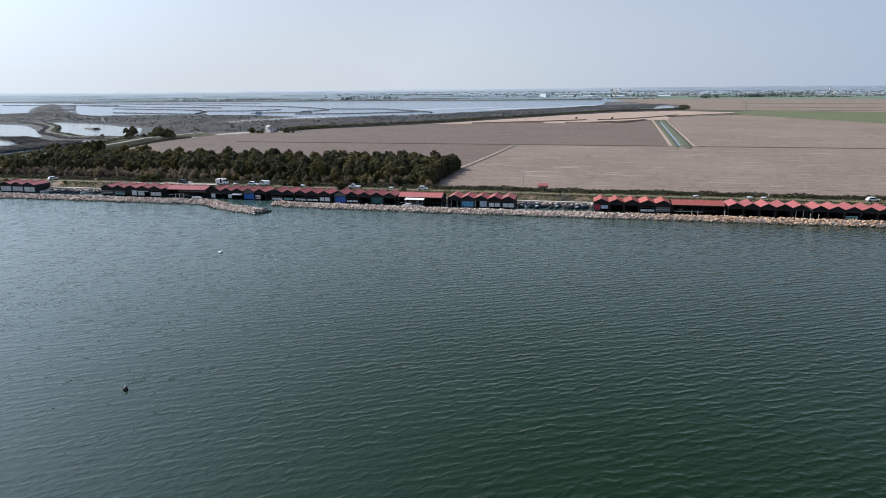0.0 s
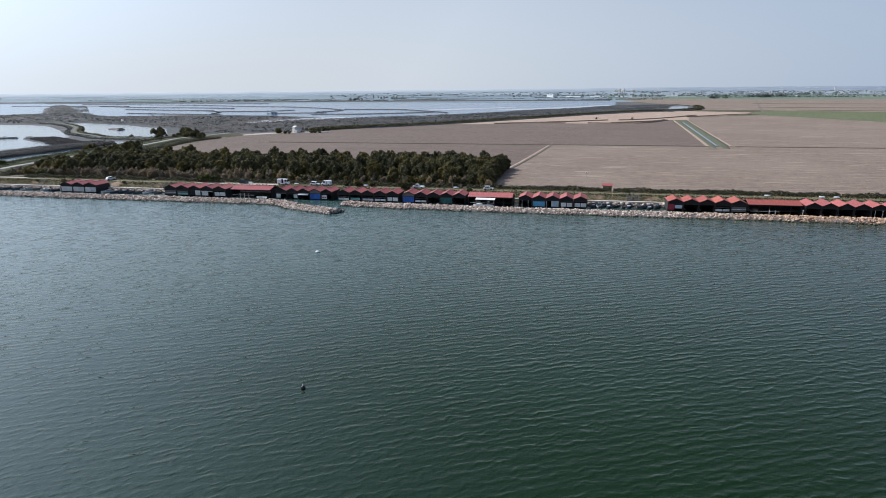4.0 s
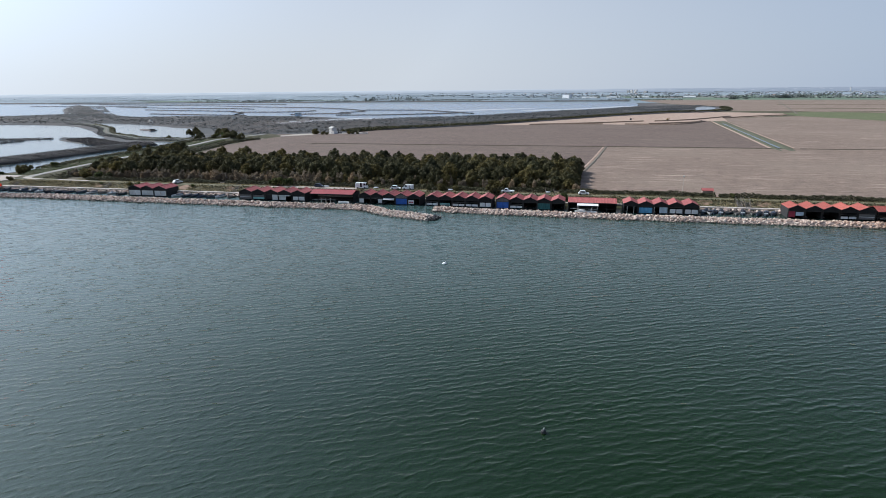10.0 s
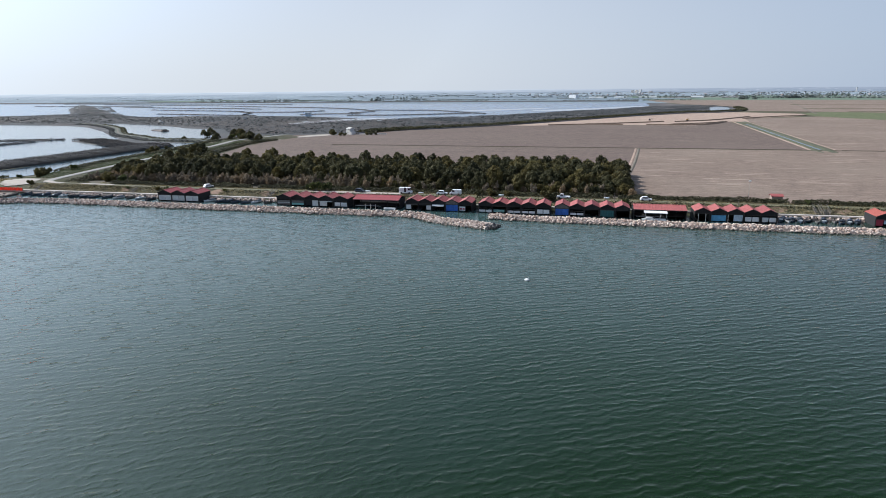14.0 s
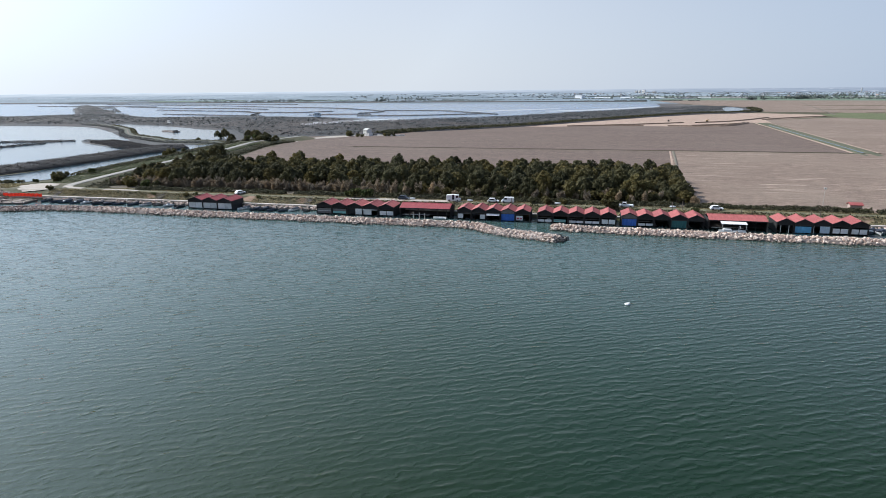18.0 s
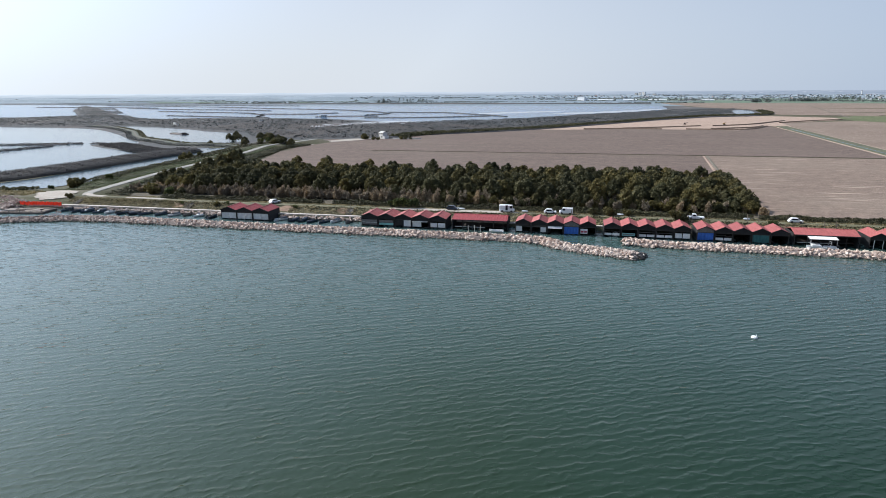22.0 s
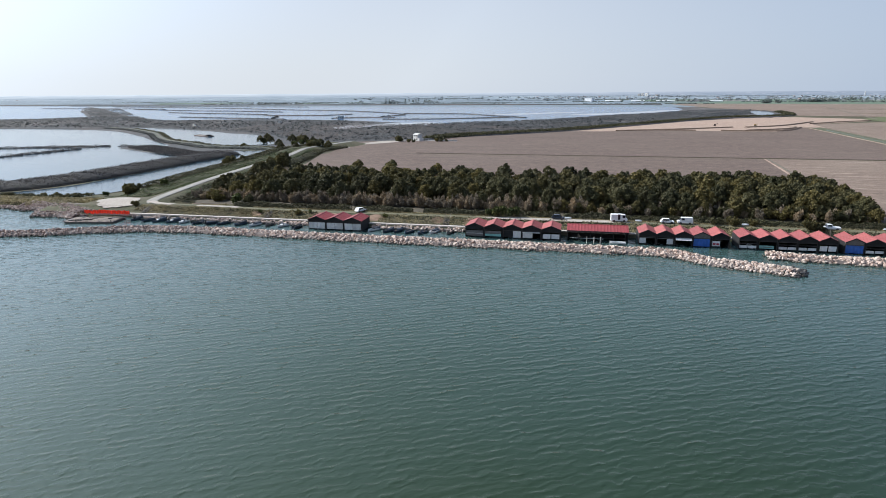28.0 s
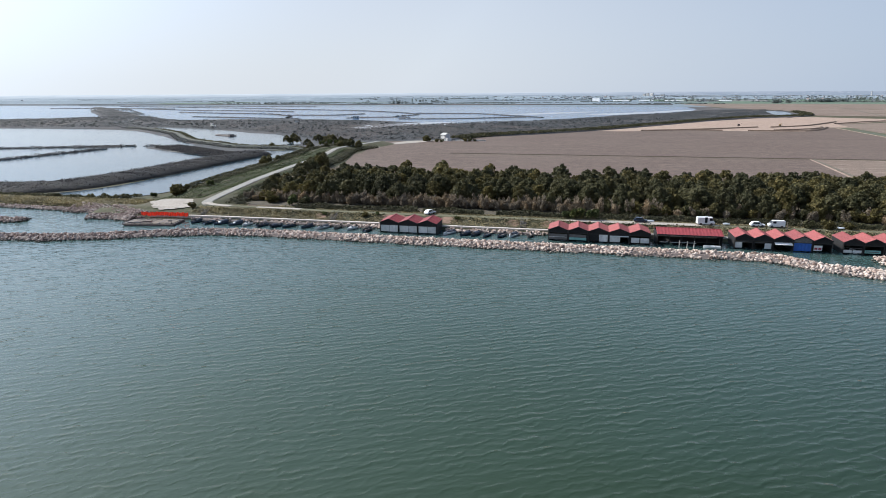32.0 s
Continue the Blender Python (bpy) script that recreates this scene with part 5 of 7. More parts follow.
LANE = 2.8
car("white camper van parked on the quay lane", (-32.9, 13.6, LANE), 4, M_PAINT, "camper")
car("white car parked on the quay lane", (-19.3, 13.6, LANE), 3, M_PAINT)
car("dark blue car parked on the gravel lane", (-50.6, 13.6, LANE), -3, M_PAINT_D)
car("white car parked behind the three boathouses", (-113.6, 13.8, LANE), 62, M_PAINT)
car("white pickup parked on the grass verge", (23.6, 12.9, LANE), 178, M_PAINT, "pickup")
car("white car parked on the grass verge", (50.6, 12.9, LANE), 2, M_PAINT)
car("white delivery van standing on the quay lane", (-14.4, 13.6, LANE), 180, M_PAINT, "van")
car("white car parked behind the far boathouses", (201.0, 13.0, LANE), 5, M_PAINT)
for x, y in ((-27.2, 13.9), (-47.6, 14.2), (38.0, 14.3), (2.0, 14.0), (164.0, 12.9), (168.5, 13.1), (147.0, 13.0)):
    b = thing("upturned_boat", "small white boat lying upturned on the verge", "boat", "upturned boats", (x, y, LANE + 0.35), 6)
    ob = part("hull", hull_mesh(1.9, 0.8, 0.22, 0.2), M_HULL, b)
    ob.matrix_basis = pose(0, 0, 0.15, 180, 0, 90)


def cottage(name, label, at, turn, l, w, wall_h, rise, wall_mat, roof_mat, storeys=1):
    c = thing(name, label, "house", "", at, turn)
    bm = bmesh.new()
    pts = [(-w / 2, -0.3), (w / 2, -0.3), (w / 2, wall_h), (0, wall_h + rise), (-w / 2, wall_h)]
    fr, bk = [[bm.verts.new((xx, py, pz)) for py, pz in pts] for xx in (-l / 2, l / 2)]
    bm.faces.new(fr)
    bm.faces.new(bk[::-1])
    for i in range(5):
        bm.faces.new((fr[i], bk[i], bk[(i + 1) % 5], fr[(i + 1) % 5]))
    bmesh.ops.recalc_face_normals(bm, faces=bm.faces)
    part("wall", bm, wall_mat, c)
    for s in (-1, 1):
        bm = boxed(-l / 2 - 0.3, l / 2 + 0.3, 0, 1, 0, 0.14)
        for v in bm.verts:
            k = v.co.y
            v.co = Vector((v.co.x, s * (w / 2 + 0.35) * (1 - k), v.co.z + wall_h - 0.2 + (rise + 0.26) * k))
        part("roof_slope", bm, roof_mat, c)
    for f in range(storeys):
        for k in range(max(2, int(l / 2.6))):
            x = -l / 2 + l * (k + 0.5) / max(2, int(l / 2.6))
            part("window", boxed(x - 0.45, x + 0.45, -w / 2 - 0.04, -w / 2 + 0.02, 1.0 + f * 2.8, 2.2 + f * 2.8), M_GLASS, c)
    part("door", boxed(-0.5, 0.5, w / 2 - 0.02, w / 2 + 0.05, 0, 2.0), M_DARK, c)
    return c


cottage("pump_hut", "small plastered hut with a red roof at the field edge", (94.4, 27.5, 0.25), 0, 3.4, 2.6, 3.2, 0.4, surface("ochre_plaster", (0.30, 0.235, 0.20), 0.9, 0.2), M_ROOF)
white = cottage("farmhouse", "white two-storey farmhouse at the edge of the marsh", (-177.5, 333, 0.1), -38, 5.8, 5.0, 5.0, 1.2, M_PLASTER, M_PLASTER, 2)
part("annex", boxed(2.9, 5.2, -2.2, 2.2, -0.2, 2.5), M_PLASTER, white)
wall = thing("garden_wall", "low white garden wall beside the farmhouse", "wall", "", (-160, 334, 0.1), 4)
for k in range(6):
    part("wall_panel", boxed(-9 + k * 4.2, -5 + k * 4.2, -0.15, 0.15, -0.1, 1.0), M_PLASTER, wall)
mast = thing("weather_mast", "thin steel mast standing at the field edge", "mast", "", (86.5, 31, 0))
part("pole", tube(bmesh.new(), (0, 0, 0), (0, 0, 7.5), 0.09, 0.06), M_CONCRETE, mast)
part("head", boxed(-0.35, 0.35, -0.2, 0.2, 7.5, 7.9), M_WHITE, mast, "white lamp head")
for x, y in ((-20.0, 8.6), (-12.5, 10.0), (22.0, 8.0), (57.0, 8.6), (60.0, 8.8), (76.0, 8.2), (78.5, 8.6), (37.5, 10.8), (40.5, 11.0), (171.0, 8.5)):
    p = thing("timber_post", "leaning weathered timber post behind the boathouses", "post", "timber posts", (x, y, height(x, y) - 0.2))
    part("shaft", tube(bmesh.new(), (0, 0, 0), (-0.3, 0, 3.1), 0.12, 0.1), M_POST, p)
    part("brace", boxed(-0.5, 0.3, -0.05, 0.05, 1.9, 2.0), M_POST, p)


def stairs(x, y0, run, rise, w=1.6):
    s = thing("steps", "weathered timber steps up the embankment", "steps", "embankment steps", (x, y0, 1.05))
    n = 8
    for sx in (-1, 1):
        bm = boxed(sx * w / 2 - 0.06, sx * w / 2 + 0.06, 0, run, 0, 0.25)
        for v in bm.verts:
            v.co.z += rise * v.co.y / run
        part("stringer", bm, M_POST, s)
        bm = boxed(sx * w / 2 - 0.04, sx * w / 2 + 0.04, 0, run, 1.0, 1.08)
        for v in bm.verts:
            v.co.z += rise * v.co.y / run
        part("handrail", bm, M_GREYB, s)
        for k in (0.05, 0.5, 0.95):
            part("post", tube(bmesh.new(), (sx * w / 2, run * k, rise * k - 0.4), (sx * w / 2, run * k, rise * k + 1.05), 0.05, 0.05), M_POST, s)
    for k in range(n):
        part("tread", boxed(-w / 2, w / 2, run * (k + 0.2) / n, run * (k + 0.95) / n, rise * (k + 1) / n, rise * (k + 1) / n + 0.05), M_GREYB, s)


for x in (-189, -143.5, -84.0, 101.2, 103.6):
    stairs(x, 7.1, 4.4, 1.65)
for x, y, name, label, r in ((19.0, -73.3, "buoy", "white plastic float riding on the water", 0.51), (46.4, -142.0, "buoy", "small dark mooring buoy with a white top", 0.36)):
    b = thing(name, label, "buoy", "", (x, y, 0))
    bm = bmesh.new()
    bmesh.ops.create_icosphere(bm, subdivisions=2, radius=r)
    for v in bm.verts:
        v.co.z = v.co.z * (0.6 if r > 0.5 else 1.2) + 0.08
        if r > 0.5:
            v.co.x *= 1.1
    part("float", bm, M_WHITE if r > 0.5 else M_RUBBER, b)
    part("ring", tube(bmesh.new(), (0.25, 0, r * 0.4), (0.32, 0, r * 1.1), 0.14, 0.1) if r > 0.5 else tube(bmesh.new(), (0, 0, r * 0.8), (0.05, 0, r * 1.9), 0.08, 0.06), M_WHITE, b, "white top")

# ---- the sluice and the moored pontoon in the ponds ----
sl = thing("sluice", "white concrete sluice gate between the ponds", "sluice", "", (-490, 488, 0), -35)
for x in (-5, -2, 2.5, 5):
    part("pier", boxed(x, x + 1.0, -1.0, 1.0, -0.5, 4.5 if x < 0 else 2.5), M_PLASTER, sl)
part("deck", boxed(-5, 6, -1.2, 1.2, 1.4, 1.8), M_PLASTER, sl)
part("parapet", boxed(-5, 6, -1.3, -1.1, 1.8, 2.4), M_PLASTER, sl)
tw = thing("lookout_hut", "small pale hut on posts in the marsh", "hut", "", (-428, 581, 0), 0)
part("body", boxed(-2, 2, -1.5, 1.5, 1.5, 4.0), M_PLASTER, tw)
part("roof", boxed(-2.3, 2.3, -1.8, 1.8, 4.0, 4.25), M_GREYB, tw)
for x in (-1.7, 1.7):
    part("leg", boxed(x - 0.2, x + 0.2, -0.2, 0.2, -0.2, 1.5), M_POST, tw)
wb = thing("pump_house", "low white pump house on a lagoon dyke", "building", "", (-403, 732, 0.2), 10)
wb.scale = (0.8, 0.8, 0.75)
part("wall", boxed(-5.5, 5.5, -3, 3, -0.3, 5.0), M_PLASTER, wb)
part("roof", boxed(-5.8, 5.8, -3.3, 3.3, 5.0, 5.4), M_PLASTER, wb)
for x in (-3.4, 0, 3.4):
    part("window", boxed(x - 0.7, x + 0.7, -3.06, -3.0, 1.4, 3.2), M_GLASS, wb)
pt = thing("pontoon", "dark flat pontoon moored in the pond", "pontoon", "", (-396, 361, 0), -30)
part("hull", boxed(-14, 13, -3.5, 3.5, -0.2, 0.8, 0.2), M_STEEL, pt)
part("deckhouse", boxed(7, 11, -2.4, 2.4, 0.8, 1.7, 0.2), M_DARK, pt)
for k in range(4):
    part("hatch", boxed(-12 + k * 4.5, -9 + k * 4.5, -2.2, 2.2, 0.8, 1.1), M_GREYB, pt)
for x, y, k in ((106, 590, 0), (149, 591, 1)):
    e = thing("excavator", "small %s excavator on the straw strip" % ("yellow" if k else "rusty brown"), "excavator", "", (x, y, 0.2), 40 * k)
    e.scale = (0.7, 0.7, 0.7)
    part("tracks", boxed(-1.8, 1.8, -1.3, 1.3, 0, 0.9, 0.2), M_RUBBER, e)
    part("cab", boxed(-1.5, 1.2, -1.1, 1.1, 0.9, 2.9, 0.15), M_YELLOW if k else M_STEEL, e)
    part("boom", tube(tube(bmesh.new(), (1.0, 0, 1.5), (3.6, 0, 4.0), 0.25, 0.2), (3.6, 0, 4.0), (5.2, 0, 1.2), 0.2, 0.15), M_YELLOW if k else M_STEEL, e)

# ---- trees, shrubs and reeds ----


def inside(p, poly):
    """Which points lie in a polygon of the plan."""
    q = np.asarray(poly, float)
    x, y = p[:, 0], p[:, 1]
    c = np.zeros(len(p), bool)
    j = len(q) - 1
    for i in range(len(q)):
        cross = (q[i, 1] > y) != (q[j, 1] > y)
        with np.errstate(divide="ignore", invalid="ignore"):
            xi = (q[j, 0] - q[i, 0]) * (y - q[i, 1]) / (q[j, 1] - q[i, 1]) + q[i, 0]
        c ^= cross & (x < xi)
        j = i
    return c


def scatter(poly, n):
    q = np.asarray(poly, float)
    lo, hi = q.min(0), q.max(0)
    out = np.empty((0, 2))
    while len(out) < n:
        p = rng.uniform(lo, hi, (n * 2, 2))
        out = np.concatenate([out, p[inside(p, poly)]])
    return out[:n]


def tree(label, tall, wide, lobes, leaf, material, size=0.38):
    t = thing("tree", label, "tree", "trees of the small wood")
    bm = tube(bmesh.new(), (0, 0, -0.3), (0.1, 0.05, tall * 0.55), 0.17, 0.09, 7)
    for k in range(5):
        a = k * 2.4
        tube(bm, (0.05, 0, tall * (0.22 + 0.06 * k)), (wide * 0.5 * math.cos(a), wide * 0.5 * math.sin(a), tall * (0.48 + 0.07 * k)), 0.08, 0.03, 5)
    part("trunk", bm, M_BARK, t)
    pts = [skin((0, 0, tall * 0.54), (wide * 0.74, wide * 0.74, tall * 0.36), leaf * 4)]
    lean = rng.uniform(-0.12, 0.12, 2) * wide
    for k in range(lobes):
        # ragged upright sprays, the crown narrowing to an uneven top
        a = k * 2.4 + rng.uniform(-0.5, 0.5)
        q = (k + rng.uniform(0, 1)) / lobes
        r = wide * (0.86 * (1 - q ** 3.2) + 0.10) * rng.uniform(0.75, 1.12)
        w = wide * rng.uniform(0.20, 0.36)
        pts.append(skin((r * math.cos(a) + lean[0] * q, r * math.sin(a) + lean[1] * q, tall * (0.17 + 0.66 * q) + rng.uniform(-0.3, 0.5)),
                        (w, w, w * rng.uniform(1.0, 1.5)), int(leaf * rng.uniform(0.6, 1.4)), 0.35))
    pts = np.concatenate(pts)
    v, f = cards(pts[:, :3], size, outward=pts[:, 3:], loose=0.65)
    fast_mesh("crown", v, f, material, t)
    return t


SHAPES = ((8.9, 3.3, 24), (8.3, 3.5, 24), (9.4, 3.6, 26), (7.9, 3.4, 22), (8.8, 3.9, 26), (9.2, 3.7, 25), (7.7, 3.8, 24), (9.0, 3.3, 24))
VARIANTS = [tree("dense dark green broadleaf tree in a small wood", h, w, n, 100, M_LEAF, 0.42) for h, w, n in SHAPES]
# the rows behind show little but their tops
BEHIND = [tree("dense dark green broadleaf tree in a small wood", h, w, n - 4, 48, M_LEAF, 0.56) for h, w, n in SHAPES[:5]]
spots = []
for j in range(10):
    for i in range(38):
        x = -201 + i * 6.7 + (j % 2) * 3.3 + rng.uniform(-2.5, 2.5)
        y = 36.5 + j * 6.8 + rng.uniform(-2.6, 2.6)
        spots.append((x, y))
spots = np.array(spots)
spots = spots[inside(spots, [(-182, 44), (-120, 42), (44, 40), (46, 48), (48, 97), (-190, 98), (-197, 70), (-192, 50)])]
used_trees, used_back = set(), set()


def plant(stock, used_set, k, x, y, z, turn, s):
    m = pose(x, y, z, 0, 0, turn)
    ob = stock[k]
    if k not in used_set:
        used_set.add(k)
        ob.matrix_basis = m @ Matrix.Diagonal((s, s, s, 1))
    else:
        ob = copy_thing(ob, m)
        ob.scale = (s, s, s)
    return ob


for n, (x, y) in enumerate(spots[:360]):
    west = min(1.0, max(0.0, (x + 195) / 40))
    s = rng.uniform(0.84, 1.16) * (0.70 + 0.30 * west) * (0.9 if y < 42 else 1.0) * (0.94 if x > 36 else 1.0)
    s *= rng.choice((0.94, 1.0, 1.0, 1.05))
    if y > 66:
        plant(BEHIND, used_back, int(rng.integers(0, 5)), x, y, 0, rng.uniform(0, 360), s)
    else:
        plant(VARIANTS, used_trees, int(rng.integers(0, 8)), x, y, 0, rng.uniform(0, 360), s)


def shrub(name, label, tall, wide, lobes, leaf, material, group, upright=0.3, size=0.34):
    t = thing(name, label, "shrub", group)
    for k in range(3):
        a = k * 2.1
        part("stem", tube(bmesh.new(), (0, 0, -0.2), (wide * 0.4 * math.cos(a), wide * 0.4 * math.sin(a), tall * 0.7), 0.06, 0.02, 5), M_BARK, t)
    pts = []
    for k in range(lobes):
        a = rng.uniform(0, math.tau)
        r = wide * rng.uniform(0.1, 0.6)
        pts.append(clump((r * math.cos(a), r * math.sin(a), tall * rng.uniform(0.3, 0.75)), (wide * 0.4, wide * 0.4, tall * 0.3), leaf, 0.3))
    v, f = cards(np.concatenate(pts), size, 1.6, upright)
    fast_mesh("foliage", v, f, material, t)
    return t


SCRUB = [shrub("tamarisk", "grey-brown dry tamarisk shrub along the wood", h, w, 9, 100, M_SCRUB, "shrubs along the wood", 0.7, 0.25) for h, w in ((4.4, 1.9), (3.6, 2.1), (5.2, 1.9), (3.0, 1.8))]
used_s = set()
for i in range(290):
    x = -192 + i * 0.83 + rng.uniform(-1.0, 1.0)
    base = np.interp(x, [-192, -120, 45], [41, 40, 37])
    if x > -45 and i % 3:
        continue
    if x > -60 and i % 2:
        # young olive-green trees fill the edge of the wood
        plant(VARIANTS, used_trees, int(rng.integers(0, 8)), x, base + rng.uniform(-0.5, 2.0), 0, rng.uniform(0, 360), rng.uniform(0.42, 0.62))
        continue
    plant(SCRUB, used_s, int(rng.integers(0, 4)), x, base + rng.uniform(-2.5, 2.0), 0, rng.uniform(0, 360), rng.uniform(0.8, 1.2) * (0.75 + 0.25 * min(1, (x + 200) / 60)))
BUSH = [shrub("bush", "rounded green bush on the verge", 3.0, 2.2, 8, 110, M_LEAF_B, "green bushes", 0.1, 0.32), shrub("bush", "rounded dark green bush on the bank", 3.4, 2.6, 8, 110, M_LEAF, "dark bushes", 0.1, 0.34)]
used_b = set()
for x, y, k, s in ((-68.5, 14.6, 0, 1.15), (-64.2, 14.8, 0, 1.1), (-71.5, 15.0, 0, 0.8), (-133.5, 9.8, 1, 0.5), (-129.6, 10.6, 0, 0.45), (-292, 252, 1, 1.1), (-296, 290, 1, 1.7), (-262, 276, 0, 1.3), (-256, 277, 0, 1.6), (-250, 276, 0, 1.5), (-244, 268, 0, 1.2), (-236, 248, 1, 1.5), (-229, 244, 1, 1.4), (-191, 325, 1, 1.5), (-193, 327, 1, 1.2), (-181, 318, 1, 0.9), (-177, 318, 1, 0.8), (-160, 328, 1, 0.9), (-156, 328, 1, 0.8), (-152, 329, 1, 0.7), (-199, 118, 1, 1.6), (-204, 130, 1, 1.8), (-206, 142, 1, 1.6), (-209, 150, 1, 1.4), (-195.0, 11.0, 1, 0.62),
                   (-1.5, 13.5, 1, 0.85), (-6.0, 14.2, 1, 0.7), (4.0, 14.5, 1, 0.6), (17.8, 11.5, 1, 0.95), (20.0, 11.0, 1, 0.8), (44.0, 9.6, 0, 0.7), (44.8, 7.9, 0, 0.6), (-147, 9.6, 0, 0.45), (-104, 9.8, 0, 0.45), (-170, 34, 0, 1.3),
                   (-180, 38, 1, 1.3), (-185, 42, 1, 1.2), (-165, 34, 1, 1.1), (-225.5, 46, 1, 1.35), (-224.0, 48, 1, 1.1), (-227, 47.5, 1, 0.9), (-219.5, 60, 0, 0.9), (-253, 31, 1, 0.6), (-247, 32, 1, 0.7), (-240, 34.5, 1, 0.65), (-232, 40, 0, 0.7),
                   (-242, 150, 1, 1.6), (-240, 143, 1, 1.3), (-238, 158, 1, 1.2), (-264, 27, 1, 0.55), (100, 15.0, 0, 0.6), (62, 19.0, 0, 0.50), (70, 20.0, 0, 0.44), (76, 20.0, 0, 0.50), (83, 19.5, 0, 0.39), (52, 20.0, 0, 0.55), (49, 19.0, 0, 0.44)):
    plant(BUSH, used_b, k, x, y, height(x, y) - 0.1, rng.uniform(0, 360), s)
for k in range(46):
    # low bushes close the east edge of the wood
    x, y = 46.5 + 0.02 * k + rng.uniform(-2.0, 1.0), 41 + k * 1.25 + rng.uniform(-1, 1)
    plant(BUSH, used_b, 1, x, y, 0, rng.uniform(0, 360), rng.uniform(0.8, 1.2))
for k in range(34):
    # dark bushes along the front of the wood
    plant(BUSH, used_b, 1, -44 + k * 2.6 + rng.uniform(-1, 1), 38.5 + rng.uniform(-1, 2.5), 0, rng.uniform(0, 360), rng.uniform(0.8, 1.3))
for k in range(15):
    # full-grown trees stand along the east edge too
    plant(VARIANTS, used_trees, int(rng.integers(0, 8)), 44.2 + 0.12 * k + rng.uniform(-0.8, 0.8), 42.5 + k * 3.7 + rng.uniform(-1, 1), 0, rng.uniform(0, 360), rng.uniform(0.78, 0.92))
# larger trees by the dike road and the pond
for x, y, s in ((-198, 116, 0.85), (-203, 124, 0.9), (-200, 132, 1.0), (-205, 138, 0.95), (-207, 146, 0.9), (-202, 108, 0.8), (-196, 104, 0.85), (-209, 153, 0.8), (-299, 291, 0.8), (-294, 293, 0.9), (-290, 290, 0.75), (-284, 312, 0.55), (-277, 304, 0.85), (-273, 306, 0.6),
                (-259, 281, 0.9), (-254, 279, 0.95), (-249, 282, 0.75), (-233, 252, 0.85), (-228, 248, 0.9), (-224, 252, 0.7), (-256, 240, 0.7), (-252, 232, 0.6), (-268, 262, 0.7), (-246, 246, 0.6), (-222, 245, 0.6)):
    plant(VARIANTS, used_trees, int(rng.integers(0, 8)), x, y, 0, rng.uniform(0, 360), s)


def band(name, points, width, tall, per_m, size, material, label, category, upright=0.2):
    """A long planted band: many small leaves between the ground and an uneven top."""
    line = np.array([tuple(p) for p in curve(points, 2.0)])
    seg = np.linalg.norm(np.diff(line[:, :2], axis=0), axis=1)
    cum = np.concatenate([[0], np.cumsum(seg)])
    n = int(cum[-1] * per_m)
    s = rng.uniform(0, cum[-1], n)
    p = np.stack([np.interp(s, cum, line[:, k]) for k in range(3)], 1)
    d = np.stack([np.interp(s + 1, cum, line[:, k]) - np.interp(s - 1, cum, line[:, k]) for k in range(2)], 1)
    d /= np.linalg.norm(d, axis=1)[:, None] + 1e-9
    o = rng.uniform(-1, 1, n)
    lump = 0.82 + 0.18 * np.sin(s * 0.9 + 2 * np.sin(s * 0.23)) + 0.15 * np.sin(s * 2.7 + o * 3)
    h = tall * lump * (1 - 0.5 * np.abs(o) ** 3) * rng.uniform(0.15, 1.0, n) ** 0.6
    p[:, 0] += d[:, 1] * o * width / 2
    p[:, 1] -= d[:, 0] * o * width / 2
    p[:, 2] += h
    v, f = cards(p, size, 1.0 + 1.2 * upright, upright)
    return tagged(fast_mesh(name, v, f, material), label, category, kind="stuff")


def mound(name, points, width, tall, per_m, size, material, label, category, loose=0.45, rough=0.25):
    """A rounded bank of growth along a line: leaves on an uneven half-round skin."""
    line = np.array([tuple(p) for p in curve(points, 2.0)])
    seg = np.linalg.norm(np.diff(line[:, :2], axis=0), axis=1)
    cum = np.concatenate([[0], np.cumsum(seg)])
    n = int(cum[-1] * per_m)
    s = rng.uniform(0, cum[-1], n)
    p = np.stack([np.interp(s, cum, line[:, k]) for k in range(3)], 1)
    d = np.stack([np.interp(s + 1, cum, line[:, k]) - np.interp(s - 1, cum, line[:, k]) for k in range(2)], 1)
    d /= np.linalg.norm(d, axis=1)[:, None] + 1e-9
    a = rng.uniform(0.02, math.pi - 0.02, n)
    side = a * 2.2
    lump = 1 + rough * (np.sin(s * 0.31 + 2 * np.sin(s * 0.11) + side) + 0.7 * np.sin(s * 0.83 + side * 1.7) + 0.6 * np.sin(s * 2.1 - side * 2.3)) / 1.6
    r = lump * rng.uniform(0.7, 1.0, n) ** 0.7
    o = np.cos(a) * np.clip(0.85 + 0.15 * lump, 0.7, 1.2) * rng.uniform(0.85, 1.0, n)
    p[:, 0] += d[:, 1] * o * width / 2
    p[:, 1] -= d[:, 0] * o * width / 2
    p[:, 2] += np.sin(a) * tall * r
    k = np.stack([d[:, 1] * np.cos(a), -d[:, 0] * np.cos(a), np.sin(a) * max(1.0, width / 2 / tall)], 1)
    v, f = cards(p, size, 1.0, 0.0, outward=k, loose=loose)
    return tagged(fast_mesh(name, v, f, material), label, category, kind="stuff")


for x0, x1 in ((-160, -118), (-116.5, -97), (-93, -50), (-49, -7), (-5, 40), (42, 95), (96, 170), (171, 310)):
    y = 16.3 if x0 < -45 else 15.6 if x0 < 90 else 15.0
    mound("hedge", [(x0, y + 0.6, 1.9), ((x0 + x1) / 2, y + 0.5, 1.9), (x1, y + 0.6, 1.9)], 3.4, 2.3, 340, 0.24, M_HEDGE, "dark hedge along the lane", "hedge", 0.5, 0.2)


